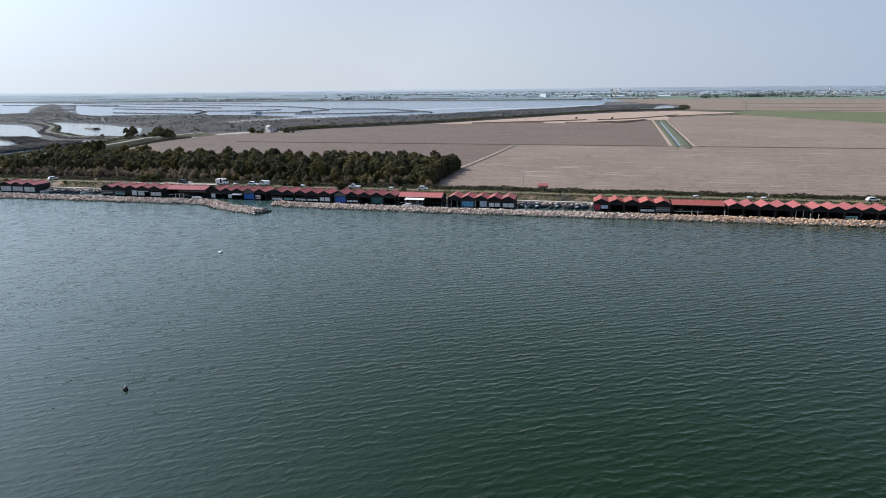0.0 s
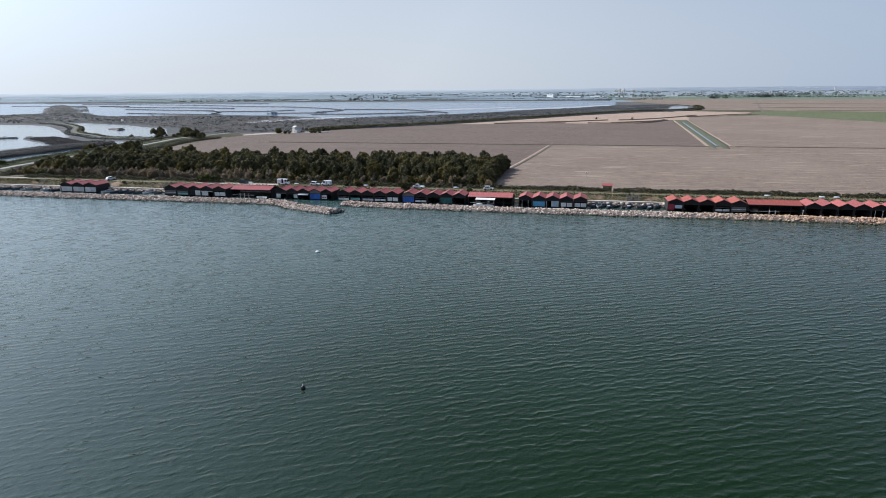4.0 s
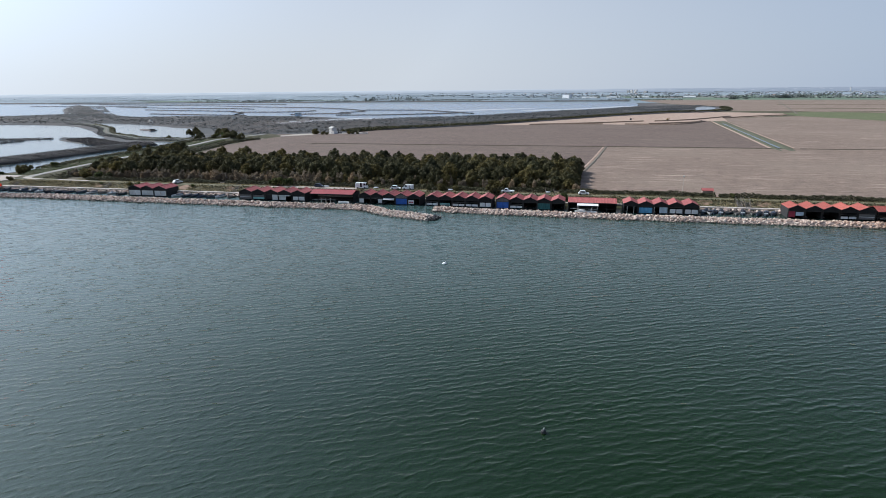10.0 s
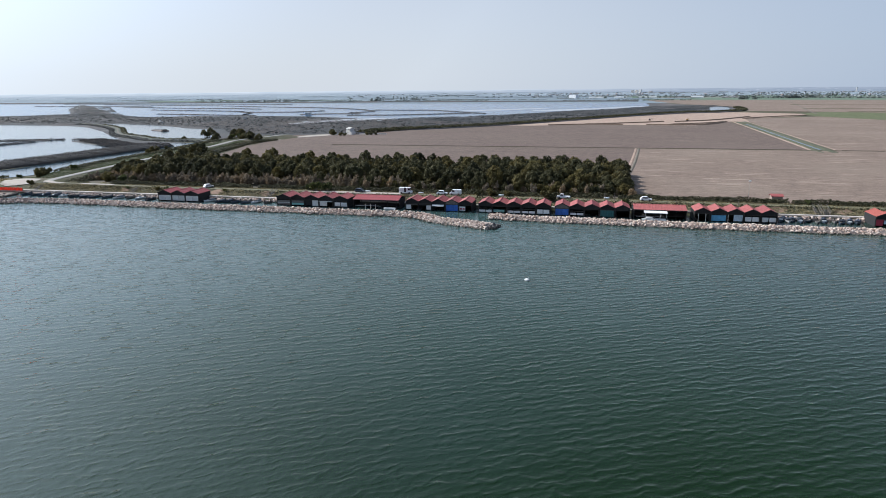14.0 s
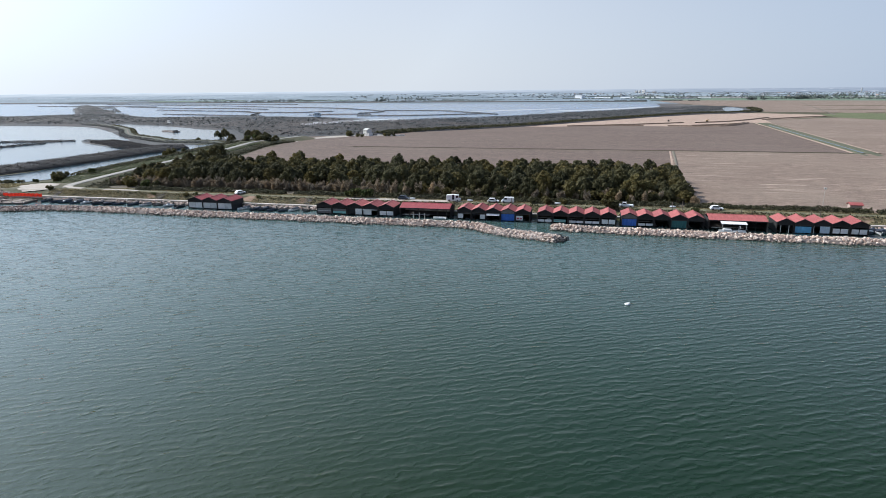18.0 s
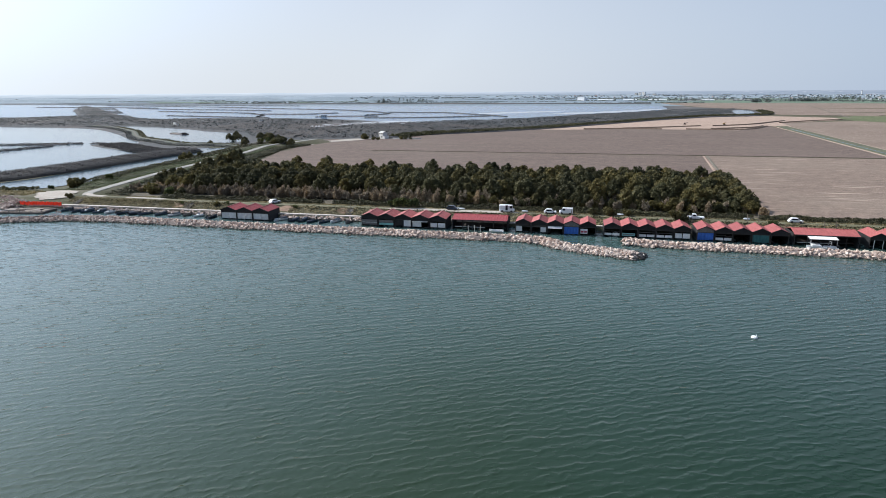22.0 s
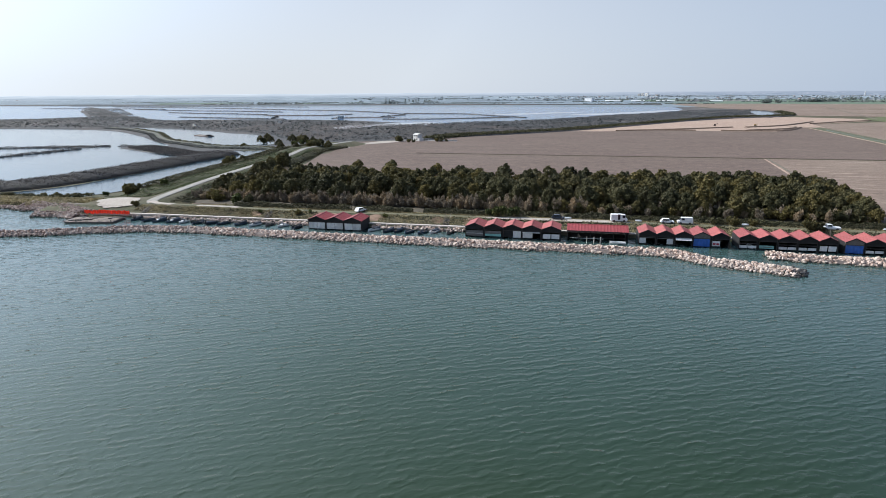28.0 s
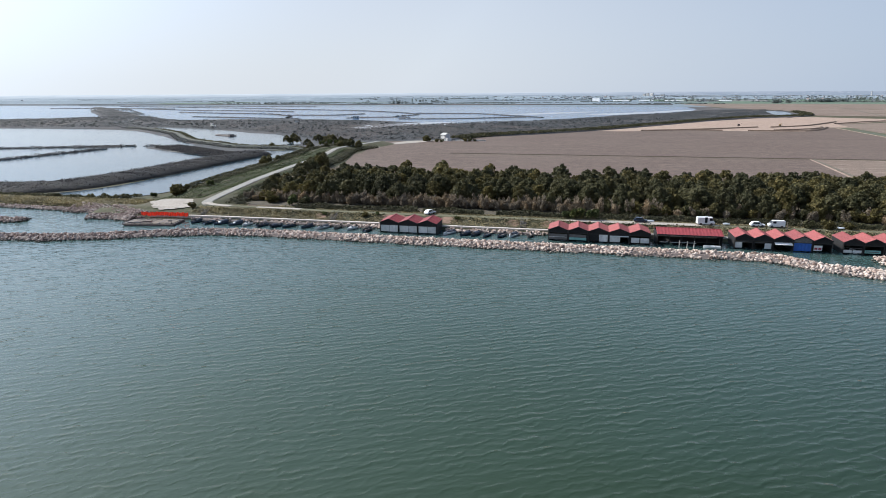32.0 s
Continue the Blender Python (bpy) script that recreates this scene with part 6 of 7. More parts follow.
def cover(name, poly, n, size, tall, material, label, category="grass"):
    """Rough growth over a piece of ground, in tussocks."""
    p = scatter(poly, n)
    t = np.array([noise.noise((x * 0.35, y * 0.35, 8.0)) for x, y in p])
    z = np.array([height(x, y) for x, y in p]) + 0.05 + np.clip(t + 0.3, 0.03, 1) * tall * rng.uniform(0.3, 1, n)
    v, f = cards(np.column_stack([p, z]), size, 1.1, 0.0, outward=np.tile((-0.1, -0.3, 1.0), (n, 1)), loose=0.6)
    tagged(fast_mesh(name, v, f, material), label, category, kind="stuff")


def turf(name, x0, x1, y0, y1, per_m, size, material, label):
    """Grass over a slope, thicker in tussocks."""
    n = int((x1 - x0) * per_m)
    p = np.stack([rng.uniform(x0, x1, n), rng.uniform(y0, y1, n)], 1)
    t = np.array([noise.noise((x * 0.5, y * 0.8, 5.0)) for x, y in p])
    z = np.array([height(x, y) for x, y in p]) + 0.05 + np.clip(t + 0.35, 0.05, 1) * 0.55 * rng.uniform(0.3, 1, n)
    q = np.column_stack([p, z])[t > -0.35]
    v, f = cards(q, size, 1.1, 0.0, outward=np.tile((-0.2, -0.45, 1.0), (len(q), 1)), loose=0.55)
    tagged(fast_mesh(name, v, f, material), label, "grass", kind="stuff")


band("lane_grass", [(-152, 14.8, 2.6), (-60, 14.8, 2.6), (60, 14.4, 2.6), (260, 14.0, 2.6)], 1.2, 0.4, 34, 0.25, M_TUFT, "grass along the lane", "grass", 0.6)
band("scrub_strip", [(-185, 25, 0.2), (-100, 24, 0.2), (40, 23, 0.2)], 5, 0.9, 45, 0.3, M_TUFT, "rough grass strip before the wood", "grass", 0.5)
band("tall_grass", [(46, 20.5, 0.3), (70, 20.5, 0.3), (92, 20, 0.3)], 4, 2.2, 110, 0.35, M_TUFT, "tall pale grass along the field edge", "grass", 0.7)
band("field_verge", [(90, 20, 0.3), (180, 19.5, 0.3), (300, 19.5, 0.3)], 3, 0.8, 50, 0.3, M_TUFT, "grassy field verge", "grass", 0.5)
for x0, x1 in ((-188, -127), (-106, -77), (-77, -30), (-30, 44), (44, 86), (86, 113), (113, 210)):
    turf("bank_grass", x0, x1, 7.2, 11.4, 80, 0.24, M_TUFT, "dry olive grass and weeds on the embankment")
    band("bank_weeds", [(x0, 10.6, 2.3), ((x0 + x1) / 2, 10.7, 2.3), (x1, 10.6, 2.3)], 2.6, 0.8, 7, 0.3, M_HEDGE, "dark weeds along the top of the embankment", "weeds", 0.3)
mound("dike_grass", [(p[0] - 8.5, p[1], 1.5) for p in DIKE_ROAD[3:-1]], 8, 0.7, 110, 0.26, M_SWARD, "green grass on the dike", "grass", 0.6)
mound("dike_hedge", [(p[0] - 17.5, p[1], 1.0) for p in DIKE_ROAD[4:-1]], 6, 2.0, 80, 0.38, M_HEDGE, "dark green scrub along the dike", "scrub", 0.5)
mound("dike_scrub", [(p[0] + 17.5, p[1], 0.1) for p in DIKE_ROAD[3:8]], 17, 2.3, 190, 0.36, M_SCRUB, "grey-brown scrub between the dike road and the wood", "scrub", 0.6, 0.35)
mound("dike_grass", [(p[0] + 4.5, p[1], 1.9) for p in DIKE_ROAD[3:-2]], 4, 0.5, 90, 0.24, M_SWARD, "rough grass beside the dike road", "grass", 0.6)
mound("dike_hedge", [(p[0] + 10, p[1], 0.3) for p in DIKE_ROAD[3:-1]], 9, 1.6, 110, 0.38, M_HEDGE, "dark scrub on the dike slope", "scrub", 0.55, 0.4)
mound("dike_scrub", [(-232, 62, 0.2), (-235.5, 82, 0.2), (-240, 122, 0.2), (-248, 178, 0.2), (-252, 205, 0.2), (-256, 232, 0.2)], 4, 1.6, 70, 0.4, M_HEDGE, "dark bank scrub along the canal", "scrub", 0.5)
cover("rough_grass", [(-191, 24), (-186, 30), (-191, 60), (-199, 104), (-206, 104), (-200, 60), (-195, 40)], 9000, 0.32, 1.0, M_HEDGE, "dark rough growth beside the dike road")
cover("rough_grass", [(-310, 15), (-240, 13), (-224, 15), (-222, 28), (-240, 32), (-262, 27), (-310, 24)], 12000, 0.3, 0.7, M_TUFT, "rough dry grass on the bank")
cover("rough_grass", [(-226, 28), (-205, 30), (-207, 60), (-214, 100), (-222, 174), (-230, 209), (-250, 205), (-243, 150), (-233, 100), (-230, 60)], 30000, 0.28, 0.5, M_SWARD, "green weeds on the dike")
cover("rough_grass", [(-188, 18.5), (-150, 16.5), (-150, 24), (-186, 30)], 7000, 0.28, 0.6, M_TUFT, "rough grass beside the lane")
cover("rough_grass", [(-194, 8.5), (-150, 9.0), (-150, 11.6), (-186, 12.2), (-194, 13.5)], 5000, 0.26, 0.5, M_TUFT, "rough grass between lane and quay")
cover("rough_grass", [(-150, 18.5), (45, 17.5), (45, 36), (-150, 38)], 15000, 0.28, 0.5, M_TUFT, "pale rough grass between hedge and wood")
band("bank_grass", [(-310, 22, 1.0), (-275, 18, 1.4), (-245, 16, 1.5), (-238, 12, 1.0)], 6, 0.7, 50, 0.35, M_TUFT, "dry grass on the bank", "grass", 0.5)
band("bank_scrub", [(-330, 30, 0.6), (-290, 28, 0.7), (-262, 27, 0.8), (-244, 29, 0.6), (-236, 38, 0.5)], 5, 1.6, 55, 0.4, M_HEDGE, "dark scrub along the canal bank", "scrub", 0.3)
band("bank_grass", [(-330, 23, 1.0), (-280, 22.5, 1.2), (-240, 22, 1.3), (-222, 24, 1.2)], 9, 0.7, 60, 0.36, M_TUFT, "rough dry grass on the bank", "grass", 0.5)
REED_DIKE = [(-279, 204, 0.1), (-281, 150, 0.1), (-281.5, 105, 0.1), (-283, 80, 0.1), (-290, 55, 0.1), (-314, 43, 0.1), (-380, 44, 0.1), (-520, 38, 0.1)]
strip("dike", REED_DIKE, [(-12.5, -0.3), (-10.5, 0.5), (0, 1.0), (10.5, 0.5), (12.5, -0.3)], M_MUD, "low muddy dike between canal and pond", "dike")
mound("reeds", REED_DIKE, 25.5, 2.9, 260, 0.5, M_REED, "dense grey-brown reeds on the dike", "reeds", 0.32, 0.12)
band("reeds", REED_DIKE, 22, 3.3, 45, 0.30, M_REED, "taller reed tops on the dike", "reeds", 0.85)
band("reeds", [(-275, 208, 0.1), (-300, 198, 0.1), (-345, 226, 0.1), (-372, 242, 0.1)], 22, 1.7, 130, 0.45, M_REED, "grey-brown reeds on a spit", "reeds", 0.5)
strip("dike", [(-276, 208, 0.1), (-300, 200, 0.1), (-345, 228, 0.1), (-374, 242, 0.1)], [(-12, 0.0), (-9, 0.5), (9, 0.5), (12, 0.0)], M_MUD, "muddy spit", "dike")
for pts, w in (([(-403, 246), (-440, 230), (-500, 206), (-640, 160), (-800, 110)], 4), ([(-408, 221), (-413, 180), (-418, 142), (-430, 100)], 3), ([(-384, 249), (-396, 247)], 6), ([(-410, 238), (-425, 232), (-440, 224)], 6)):
    pts3 = [(x, y, 0.12) for x, y in pts]
    strip("reed_island", pts3, [(-w / 2, -0.05), (-w / 3, 0.3), (w / 3, 0.3), (w / 2, -0.05)], M_MUD, "narrow muddy island in the pond", "island")
    mound("reeds", pts3, w * 0.8, 1.2, 14, 0.55, M_REED, "sparse reeds on a narrow island", "reeds", 0.6, 0.5)
PDIKE = [(-585, 462, 0.1), (-540, 440, 0.1), (-465, 380, 0.1), (-398, 305, 0.1), (-345, 268, 0.1), (-318, 250, 0.1), (-272, 244, 0.1), (-262, 243, -1.6)]
strip("dike", PDIKE, [(-8, -0.2), (-4, 0.8), (-2, 1.4), (2, 1.4), (4, 0.8), (8, -0.2)], M_DIKE, "grassy dike between two ponds", "dike")
strip("path", [(x, y, 1.5) for x, y, z in PDIKE[:5]], [(-0.6, 0.0), (-0.4, 0.08), (0.4, 0.08), (0.6, 0.0)], M_DRY, "pale path on a dike", "path")
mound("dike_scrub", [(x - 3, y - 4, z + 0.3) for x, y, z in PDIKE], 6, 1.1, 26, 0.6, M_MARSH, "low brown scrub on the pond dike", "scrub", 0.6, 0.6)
mound("dike_scrub", [(x + 3, y + 4.5, z + 0.3) for x, y, z in PDIKE[1:]], 6, 1.3, 30, 0.6, M_HEDGE, "dark scrub along the pond dike", "scrub", 0.6, 0.6)
strip("dike", [(-1100, 437, 0.1), (-735, 446, 0.1), (-620, 448, 0.1), (-585, 460, 0.1)], [(-6, -0.1), (-3, 0.8), (3, 0.8), (6, -0.1)], M_MUD, "grassy dike along the pond", "dike")

# the marsh and its lagoon dykes
MARSH = [(-178, 340), (-155, 380), (-108, 424), (-55, 482), (8, 572), (88, 694), (174, 800), (222, 826), (240, 965), (262, 1090), (285, 1150), (305, 1068), (280, 925), (240, 845), (262, 858), (290, 915), (314, 1066), (286, 1185), (170, 1130), (91, 1004), (-5, 872), (-90, 722), (-233, 590), (-300, 470), (-330, 480), (-330, 540), (-300, 600), (-385, 668), (-640, 642), (-800, 756), (-1150, 1100), (-890, 790), (-850, 735), (-940, 636), (-1150, 590), (-1150, 456), (-735, 452), (-600, 470), (-552, 482), (-437, 440), (-340, 386), (-280, 306), (-232, 320), (-200, 345)]
SPIT = [(-1230, 1255), (-1070, 1085), (-790, 772), (-660, 640), (-900, 640), (-860, 735), (-920, 810), (-1180, 1085), (-1300, 1220)]


def thicket(poly, n, size, material, label, seed, low=-9.0):
    """Low growth over wide ground: small leaves on an uneven canopy, open in places."""
    p = scatter(poly, n)
    t = np.array([noise.noise((x * 0.02, y * 0.02, seed)) + 0.6 * noise.noise((x * 0.09, y * 0.09, seed + 4)) for x, y in p])
    k = t > low
    p, t = p[k], t[k]
    z = 0.25 + np.clip(0.8 + t, 0.05, 2.2) * rng.uniform(0.45, 1.15, len(p))
    v, f = cards(np.column_stack([p, z]), size, 1.0, 0.0, 0.5, np.tile((-0.1, -0.35, 1.0), (len(p), 1)), 0.22)
    tagged(fast_mesh("marsh_scrub", v, f, material), label, "scrub", kind="stuff")


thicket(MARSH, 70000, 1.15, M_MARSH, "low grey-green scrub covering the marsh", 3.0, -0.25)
thicket(MARSH, 24000, 1.0, M_REED, "dark dry reeds among the marsh scrub", 11.0, 0.05)
thicket([(-420, 445), (-340, 395), (-280, 320), (-190, 352), (-120, 430), (-70, 500), (-230, 580), (-330, 560), (-430, 560)], 22000, 0.8, M_HEATH, "low reddish-brown marsh heath", 17.0, -0.3)
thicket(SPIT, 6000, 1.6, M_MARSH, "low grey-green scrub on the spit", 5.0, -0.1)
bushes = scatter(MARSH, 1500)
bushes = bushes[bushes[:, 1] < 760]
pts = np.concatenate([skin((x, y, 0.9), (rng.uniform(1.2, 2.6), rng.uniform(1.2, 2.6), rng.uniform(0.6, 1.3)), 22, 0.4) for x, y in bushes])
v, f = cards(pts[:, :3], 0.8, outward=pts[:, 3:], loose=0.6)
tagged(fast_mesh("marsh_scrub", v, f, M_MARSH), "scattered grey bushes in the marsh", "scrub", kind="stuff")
band("marsh_trees", [(-170, 348, 0), (-155, 385, 0), (-108, 431, 0), (-55, 490, 0), (8, 582, 0), (88, 704, 0), (174, 812, 0), (235, 850, 0), (284, 925, 0), (306, 1060, 0)], 16, 3.2, 45, 0.9, M_HEDGE, "line of low trees along the field", "trees", 0.1)
strip("dike", [(-175, 338, 0.1), (-155, 378, 0.1), (-108, 422, 0.1), (-55, 480, 0.1), (8, 569, 0.1), (88, 692, 0.1), (174, 796, 0.1), (232, 834, 0.1), (282, 905, 0.1)], [(-3, 0), (-1, 1.3), (1, 1.3), (3, 0)], M_MUD, "dark low bank along the field", "bank")
for pts, w in (([(-1378, 1415), (-1221, 1373), (-1050, 1315), (-890, 1262), (-714, 1165), (-551, 1098), (-437, 1009), (-378, 941), (-345, 880), (-362, 812)], 10), ([(-1119, 1182), (-908, 1087), (-773, 1060), (-640, 1010)], 9), ([(-870, 968), (-753, 921), (-680, 905), (-600, 870)], 8),
               ([(-568, 840), (-486, 846), (-451, 905)], 10), ([(-362, 945), (-300, 936), (-248, 929), (-190, 860), (-125, 782)], 8), ([(-619, 881), (-545, 800), (-520, 740)], 9), ([(-330, 715), (-253, 730), (-152, 798)], 9), ([(-700, 760), (-560, 720), (-480, 700)], 8),
               ([(-1450, 1240), (-1200, 1230), (-1050, 1200)], 10), ([(-1600, 1500), (-1300, 1480), (-1000, 1440), (-760, 1400)], 9), ([(-420, 740), (-380, 770), (-330, 775)], 12)):
    pts3 = [(x, y, 0.15) for x, y in pts]
    strip("dike", pts3, [(-w / 2, 0), (-w / 4, 0.8), (w / 4, 0.8), (w / 2, 0)], M_MUD, "narrow lagoon dyke", "dike")
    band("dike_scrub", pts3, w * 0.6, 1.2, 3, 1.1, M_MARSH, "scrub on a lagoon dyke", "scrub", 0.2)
strip("dike", [(-2600, 1600, 0.1), (-1000, 1606, 0.1), (0, 1622, 0.1), (170, 1600, 0.1)], [(-12, 0), (-4, 3), (4, 3), (12, 0)], M_MUD, "far lagoon dyke", "dike")

# ---- the far country ----
rf = random.Random(21)
for k in range(46):
    r = rf.uniform(1750, 4500)
    a = rf.uniform(radians(40), radians(142))
    x, y = r * math.cos(a), r * math.sin(a) - 100
    if y < 1650 or (x > 150 and y < 2500):
        continue
    l, w = rf.uniform(250, 700), rf.uniform(80, 260)
    t = a + math.pi / 2 + rf.uniform(-0.2, 0.2)
    ux, uy = math.cos(t), math.sin(t)
    q = [(x + ux * l * i - uy * w * j, y + uy * l * i + ux * w * j) for i, j in ((-0.5, -0.5), (0.5, -0.5), (0.5, 0.5), (-0.5, 0.5))]
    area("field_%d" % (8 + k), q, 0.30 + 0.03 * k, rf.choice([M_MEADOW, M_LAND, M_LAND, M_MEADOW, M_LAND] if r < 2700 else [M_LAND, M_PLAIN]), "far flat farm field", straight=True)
lines = []
for k in range(75):
    r = rf.uniform(1650, 3300) if k > 8 else rf.uniform(1650, 2100)
    a = rf.uniform(radians(38), radians(144))
    x, y = r * math.cos(a), r * math.sin(a) - 100
    if y < 1630 and x < 400:
        continue
    t = a + math.pi / 2 + rf.uniform(-0.25, 0.25)
    l = rf.uniform(60, 420)
    m = int(l / 6)
    u = rng.uniform(-0.5, 0.5, m)
    h = rf.uniform(1.2, 2.8)
    pts = np.stack([x + math.cos(t) * l * u, y + math.sin(t) * l * u, np.full(m, h * 0.5)], 1)
    lines += [clump(c, (rf.uniform(3, 6), rf.uniform(3, 6), h * rf.uniform(0.35, 0.65)), 14, 0.3) for c in pts]
for cx, cy, n, s in ((490, 1824, 12, 11), (514, 1830, 5, 6), (664, 1972, 40, 24), (720, 1985, 8, 14), (1180, 1900, 16, 40), (900, 2300, 24, 50), (-640, 1780, 12, 14), (-620, 2100, 9, 60), (250, 2100, 20, 60), (1500, 1800, 20, 50)):
    for k in range(n):
        h = rf.uniform(7, 13)
        lines.append(clump((cx + rf.gauss(0, s), cy + rf.gauss(0, s * 0.4), h * 0.55), (4, 4, h * 0.5), 26, 0.3))
v, f = cards(np.concatenate(lines), 2.6, 1.0, 0.1)
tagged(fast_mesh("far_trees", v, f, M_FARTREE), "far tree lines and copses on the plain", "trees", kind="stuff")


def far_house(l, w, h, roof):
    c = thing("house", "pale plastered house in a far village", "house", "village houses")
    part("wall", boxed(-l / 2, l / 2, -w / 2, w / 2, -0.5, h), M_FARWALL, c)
    bm = bmesh.new()
    pts = [(-w / 2 - 0.5, h), (w / 2 + 0.5, h), (0, h + w * 0.28)]
    fr, bk = [[bm.verts.new((xx, py, pz)) for py, pz in pts] for xx in (-l / 2 - 0.4, l / 2 + 0.4)]
    bm.faces.new(fr)
    bm.faces.new(bk[::-1])
    for i in range(3):
        bm.faces.new((fr[i], bk[i], bk[(i + 1) % 3], fr[(i + 1) % 3]))
    bmesh.ops.recalc_face_normals(bm, faces=bm.faces)
    part("roof", bm, roof, c)
    for k in range(int(l / 4)):
        part("window", boxed(-l / 2 + 1.2 + 4 * k, -l / 2 + 2.4 + 4 * k, -w / 2 - 0.06, -w / 2, 1.2, 2.6), M_GLASS, c)
    return c


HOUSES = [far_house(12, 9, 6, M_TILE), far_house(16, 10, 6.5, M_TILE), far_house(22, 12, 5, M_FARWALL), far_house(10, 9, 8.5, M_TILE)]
used_h = set()
for k in range(136):
    if k < 112:
        a = radians(rf.triangular(38, 82, 50))
        r = rf.uniform(2600, 4400)
    elif k < 133:
        a = radians(rf.uniform(80, 96))
        r = rf.uniform(2900, 4300)
    else:
        a = radians(rf.uniform(96, 140))
        r = rf.uniform(3700, 4550)
    plant(HOUSES, used_h, rf.randrange(4), r * math.cos(a) - 60, r * math.sin(a) - 180, 0.5, rf.uniform(0, 180), rf.uniform(0.45, 0.8))
# the rest of the far town and its trees, too small to tell apart
corner = np.array([(i, j, k) for k in (0, 1) for j in (-0.5, 0.5) for i in (-0.5, 0.5)])
sides = np.array([(0, 1, 3, 2), (4, 5, 7, 6), (0, 1, 5, 4), (2, 3, 7, 6), (0, 2, 6, 4), (1, 3, 7, 5)])
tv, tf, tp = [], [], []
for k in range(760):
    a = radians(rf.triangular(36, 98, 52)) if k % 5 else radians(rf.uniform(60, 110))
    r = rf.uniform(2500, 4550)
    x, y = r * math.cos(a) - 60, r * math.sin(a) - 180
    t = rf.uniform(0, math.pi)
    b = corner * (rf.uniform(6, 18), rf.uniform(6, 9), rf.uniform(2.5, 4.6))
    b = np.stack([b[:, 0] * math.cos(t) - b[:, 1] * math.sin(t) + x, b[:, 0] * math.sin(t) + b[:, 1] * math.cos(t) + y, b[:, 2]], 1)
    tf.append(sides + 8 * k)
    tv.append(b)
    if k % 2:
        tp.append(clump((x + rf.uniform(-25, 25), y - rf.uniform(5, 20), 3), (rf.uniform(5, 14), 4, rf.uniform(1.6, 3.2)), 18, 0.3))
tagged(fast_mesh("far_town", np.concatenate(tv), np.concatenate(tf), M_FARWALL), "houses of a far town, haze painted into their colour", "houses", kind="stuff")
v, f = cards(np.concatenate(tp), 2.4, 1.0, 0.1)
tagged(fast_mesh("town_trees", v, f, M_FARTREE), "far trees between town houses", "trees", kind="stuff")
wh = thing("warehouse", "large white warehouse far across the plain", "warehouse", "", (-12, 2150, 0.2), -35)
part("wall", boxed(-15, 15, -10, 10, -0.5, 12), M_PAINT, wh)
part("roof", boxed(-15.4, 15.4, -10.4, 10.4, 12, 12.6), M_WHITE, wh)
for x, l in ((70, 60), (150, 46), (240, 60), (400, 40)):
    g = thing("greenhouse", "long low white greenhouse far across the plain", "greenhouse", "greenhouses", (x, 2120 - x * 0.1, 0.2), -4)
    part("body", boxed(-l / 2, l / 2, -5, 5, -0.5, 3.0), M_WHITE, g)
    part("roof", tube(bmesh.new(), (-l / 2, 0, 1.2), (l / 2, 0, 1.2), 4.4, 4.4, 12), M_WHITE, g)
for x, y, h, w in ((325, 4050, 15, 16), (372, 4060, 20, 18), (348, 4080, 17, 14), (1560, 3900, 24, 4), (430, 4000, 10, 22)):
    b = thing("tower_block", "pale tower block far on the horizon", "building", "tower blocks", (x, y, 0), -38)
    part("wall", boxed(-w / 2, w / 2, -6, 6, -0.5, h), M_PLASTER, b)
    part("roof", boxed(-w / 2 - 0.3, w / 2 + 0.3, -6.3, 6.3, h, h + 1), M_GREYB, b)
    for z in range(3, int(h) - 2, 3):
        part("window_band", boxed(-w / 2 + 1, w / 2 - 1, -6.05, -6, z, z + 1.3), M_GLASS, b)

# ---- breakwaters of limestone boulders ----
ICO = bmesh.new()
bmesh.ops.create_icosphere(ICO, subdivisions=1, radius=1.0)
ico_v = np.array([v.co[:] for v in ICO.verts])
ico_f = np.array([[v.index for v in f.verts] for f in ICO.faces])
ICO.free()
# blocky stones: the ball pushed towards a cube
blocky = ico_v / np.abs(ico_v).max(1)[:, None] * 0.88 + ico_v * 0.12


def stones(centers, sizes):
    n, m = len(centers), len(blocky)
    d = blocky[None] * (1 + rng.uniform(-0.22, 0.22, (n, m, 1))) * rng.uniform(0.65, 1.25, (n, 1, 3)) * sizes[:, None, None]
    q = rng.normal(size=(n, 4))
    q /= np.linalg.norm(q, axis=1)[:, None]
    w, u = q[:, :1], q[:, 1:]
    u = np.repeat(u[:, None], m, 1)
    c = np.cross(u, d)
    d = d + 2 * (w[:, None] * c + np.cross(u, c))
    v = centers[:, None] + d
    f = ico_f[None] + (np.arange(n) * m)[:, None, None]
    return v.reshape(-1, 3), f.reshape(-1, 3)


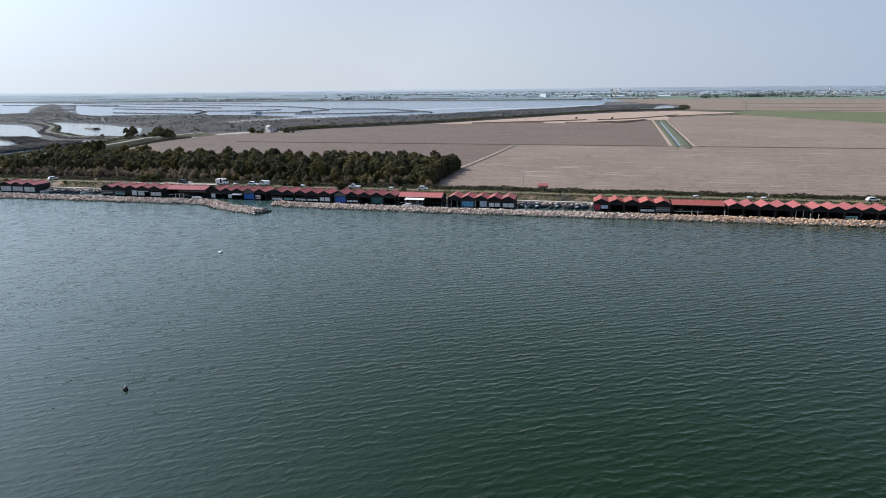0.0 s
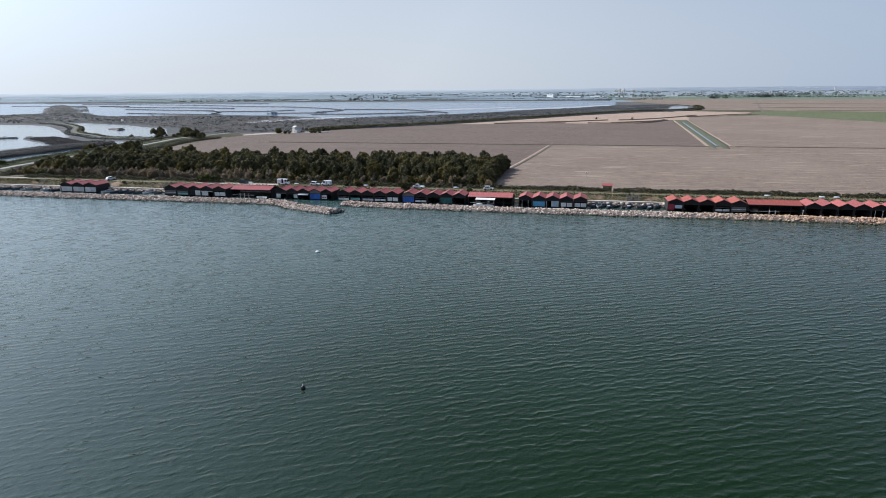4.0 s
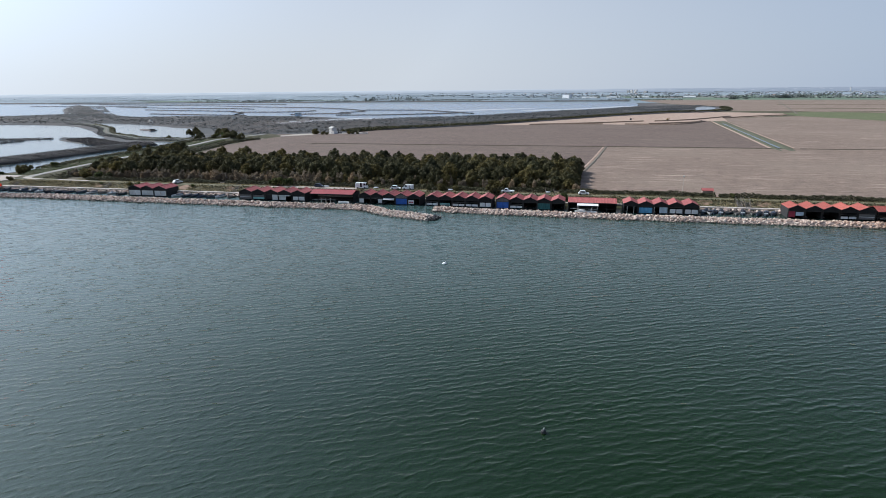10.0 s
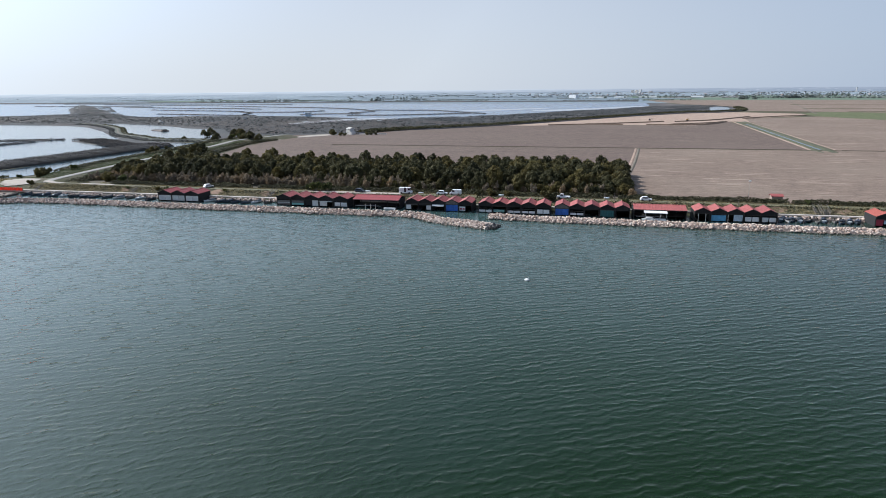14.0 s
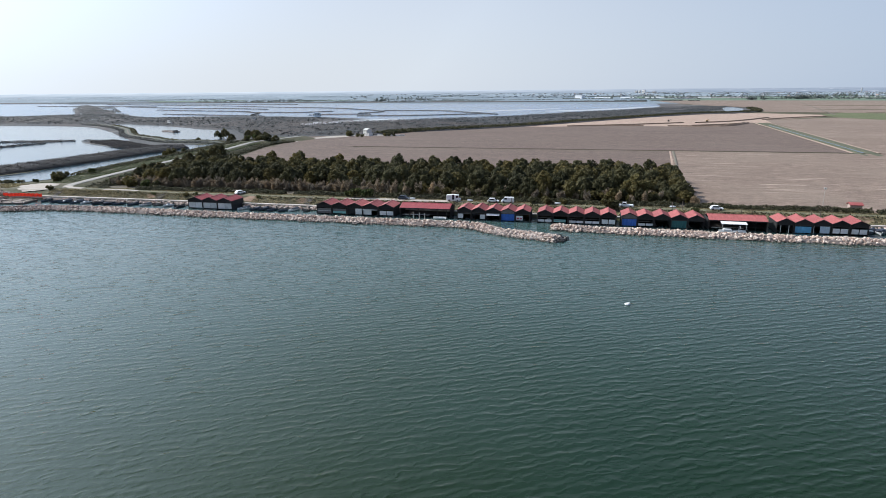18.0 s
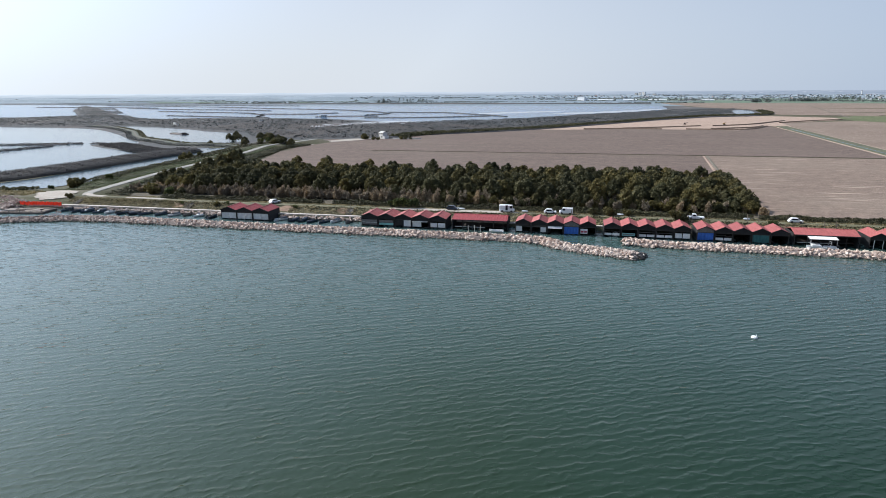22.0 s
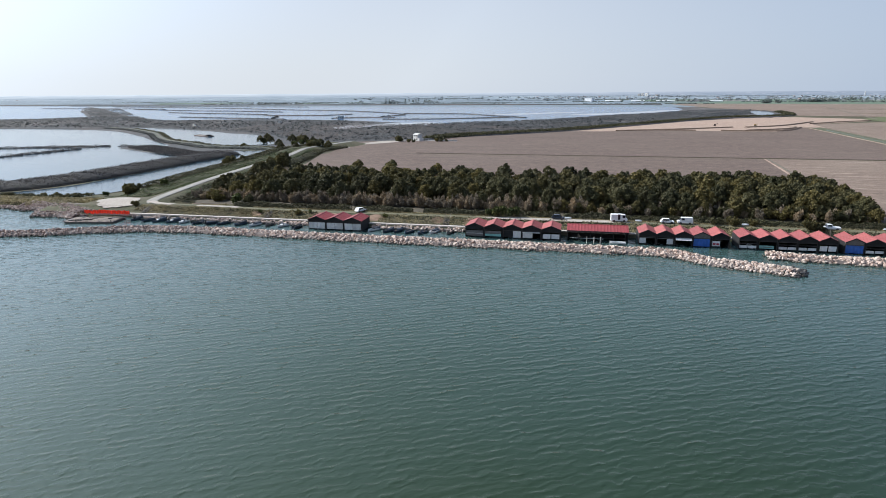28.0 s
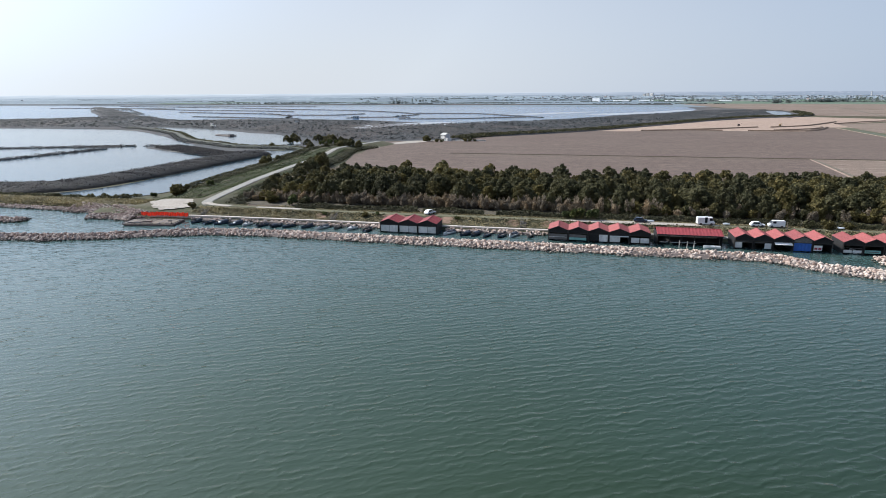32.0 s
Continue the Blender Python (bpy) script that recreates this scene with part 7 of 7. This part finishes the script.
def pile(points, half, crest, density, size):
    """Boulder centres heaped along a line, highest in its middle."""
    line = np.array([tuple(p) for p in curve(points, 2.0)])
    seg = np.linalg.norm(np.diff(line[:, :2], axis=0), axis=1)
    cum = np.concatenate([[0], np.cumsum(seg)])
    n = int(cum[-1] * half * 2 * density)
    s = rng.uniform(0, cum[-1], n)
    p = np.stack([np.interp(s, cum, line[:, 0]), np.interp(s, cum, line[:, 1])], 1)
    d = np.stack([np.interp(s + 1.5, cum, line[:, k]) - np.interp(s - 1.5, cum, line[:, k]) for k in range(2)], 1)
    d /= np.linalg.norm(d, axis=1)[:, None] + 1e-9
    o = rng.uniform(-1.12, 1.12, n)
    hw = half * (1 + 0.12 * np.sin(s * 0.35) + 0.08 * np.sin(s * 1.1))
    z = crest * (1 - np.abs(o) ** 1.6) - 0.25 + rng.uniform(-0.18, 0.22, n)
    p = np.stack([p[:, 0] + d[:, 1] * o * hw, p[:, 1] - d[:, 0] * o * hw, z], 1)
    # both ends are heaped round
    tips = []
    for e, q in ((line[0], line[1]), (line[-1], line[-2])):
        m = int(half * half * density * 1.6)
        a, r = rng.uniform(0, math.tau, m), half * np.sqrt(rng.uniform(0, 1, m))
        c = np.array(e[:2]) + (np.array(q[:2]) - np.array(e[:2])) / (np.linalg.norm(np.array(q[:2]) - np.array(e[:2])) + 1e-9) * half * 0.7
        tips.append(np.stack([c[0] + r * np.cos(a), c[1] + r * np.sin(a), crest * (1 - (r / half) ** 1.6) - 0.25 + rng.uniform(-0.15, 0.2, m)], 1))
    p = np.concatenate([p] + tips)
    return p, size * rng.uniform(0.55, 1.35, len(p))


def breakwater(label, points, half, crest, near=None, density=3.5, size=0.31):
    b = thing("breakwater", label, "breakwater")
    ends = [Vector(p) for p in points]
    ends[0] += (ends[1] - ends[0]).normalized() * half * 0.8
    ends[-1] += (ends[-2] - ends[-1]).normalized() * half * 0.8
    strip("core", [(x, y, 0) for x, y in ends], [(-half, -0.8), (-half * 0.55, crest * 0.55), (0, crest * 0.8), (half * 0.55, crest * 0.55), (half, -0.8)], M_CORE, "", "", parent=b)
    p, s = pile(points, half, crest, density, size)
    pick = np.zeros(len(p), bool)
    if near:
        idx = np.where((p[:, 0] > near[0]) & (p[:, 0] < near[1]) & (p[:, 2] > 0.1))[0][:near[2]]
        pick[idx] = True
        shapes = []
        for k in range(8):
            v, f = stones(np.zeros((1, 3)), np.ones(1))
            me = bpy.data.meshes.new("boulder")
            me.from_pydata([tuple(c) for c in v], [], [tuple(c) for c in f])
            me.materials.append(M_STONE_EACH)
            shapes.append(me)
        for i in idx:
            ob = new("boulder", shapes[i % 8])
            ob.parent = b
            ob.matrix_basis = pose(*p[i], *rng.uniform(0, 360, 3)) @ Matrix.Diagonal((s[i], s[i], s[i], 1))
    v, f = stones(p[~pick], s[~pick])
    ob = fast_mesh("rubble", v, f, M_STONE, b)
    ob["kind"] = "stuff"
    return b


M_STONE_EACH = surface("pale_limestone", (0.56, 0.455, 0.385), 0.85, 0.2, 2.0, 0.3, 0.4, each=0.35)
mole = breakwater("long breakwater of pinkish-white limestone boulders with a hooked head", [(-290, -38), (-262, -34), (-232, -29.5), (-212, -26.5), (-198, -21.5), (-184, -15.5), (-170, -11.5), (-152, -10.4), (-110, -11.2), (-60, -11.4), (-34, -11.4), (-22, -12.0), (-17, -15.2), (-12.5, -18.8), (-3, -21.6), (4.0, -24.8)], 3.9, 1.25, (-15, 8, 290))
breakwater("breakwater of pale limestone boulders turning ochre", [(1.6, -9.0), (12, -10.8), (30, -11.4), (60, -12.2), (100, -11.9), (140, -11.6), (200, -11.4), (300, -11.0)], 3.7, 1.2, None)
breakwater("low pile of grey boulders off the bank", [(-270, -8), (-258, -8.5), (-248, -8.8), (-243.5, -8.0)], 3.2, 1.1, None)
breakwater("heap of grey boulders at the bank's corner", [(-227, 0.5), (-220, 2.0), (-213, 1.0), (-208, -0.5)], 3.2, 1.4, None)
breakwater("grey stone facing of the bank", [(-320, 13.6), (-280, 12.4), (-245, 10.6), (-236, 9.6)], 2.2, 0.9, None)
breakwater("slope of pale rubble beside the gravel place", [(-243, 15), (-230, 13), (-218, 9), (-209, 3.5)], 7.5, 1.9, None, 3.0, 0.30)
for x0, x1 in ((-190, -126), (-107, -77), (86, 113)):
    breakwater("grey rubble footing below the quay walkway", [(x0, 3.6), ((x0 + x1) / 2, 3.8), (x1, 3.8)], 1.5, 0.85, None, 1.4, 0.42)

# dark wet boulders round the head of the long breakwater
wet = []
for k in range(4):
    v, f = stones(np.zeros((1, 3)), np.ones(1))
    me = bpy.data.meshes.new("boulder")
    me.from_pydata([tuple(c) for c in v], [], [tuple(c) for c in f])
    me.materials.append(M_WET)
    wet.append(me)
for k in range(46):
    a, r = rng.uniform(-1.9, 1.1), rng.uniform(2.6, 4.4)
    ob = new("boulder", wet[k % 4])
    ob.parent = mole
    q = rng.uniform(0.3, 0.55)
    ob.matrix_basis = pose(2.0 + r * math.cos(a), -23.2 + r * math.sin(a), 0.75 - 0.2 * r + rng.uniform(0, 0.35), *rng.uniform(0, 360, 3)) @ Matrix.Diagonal((q, q, q, 1))
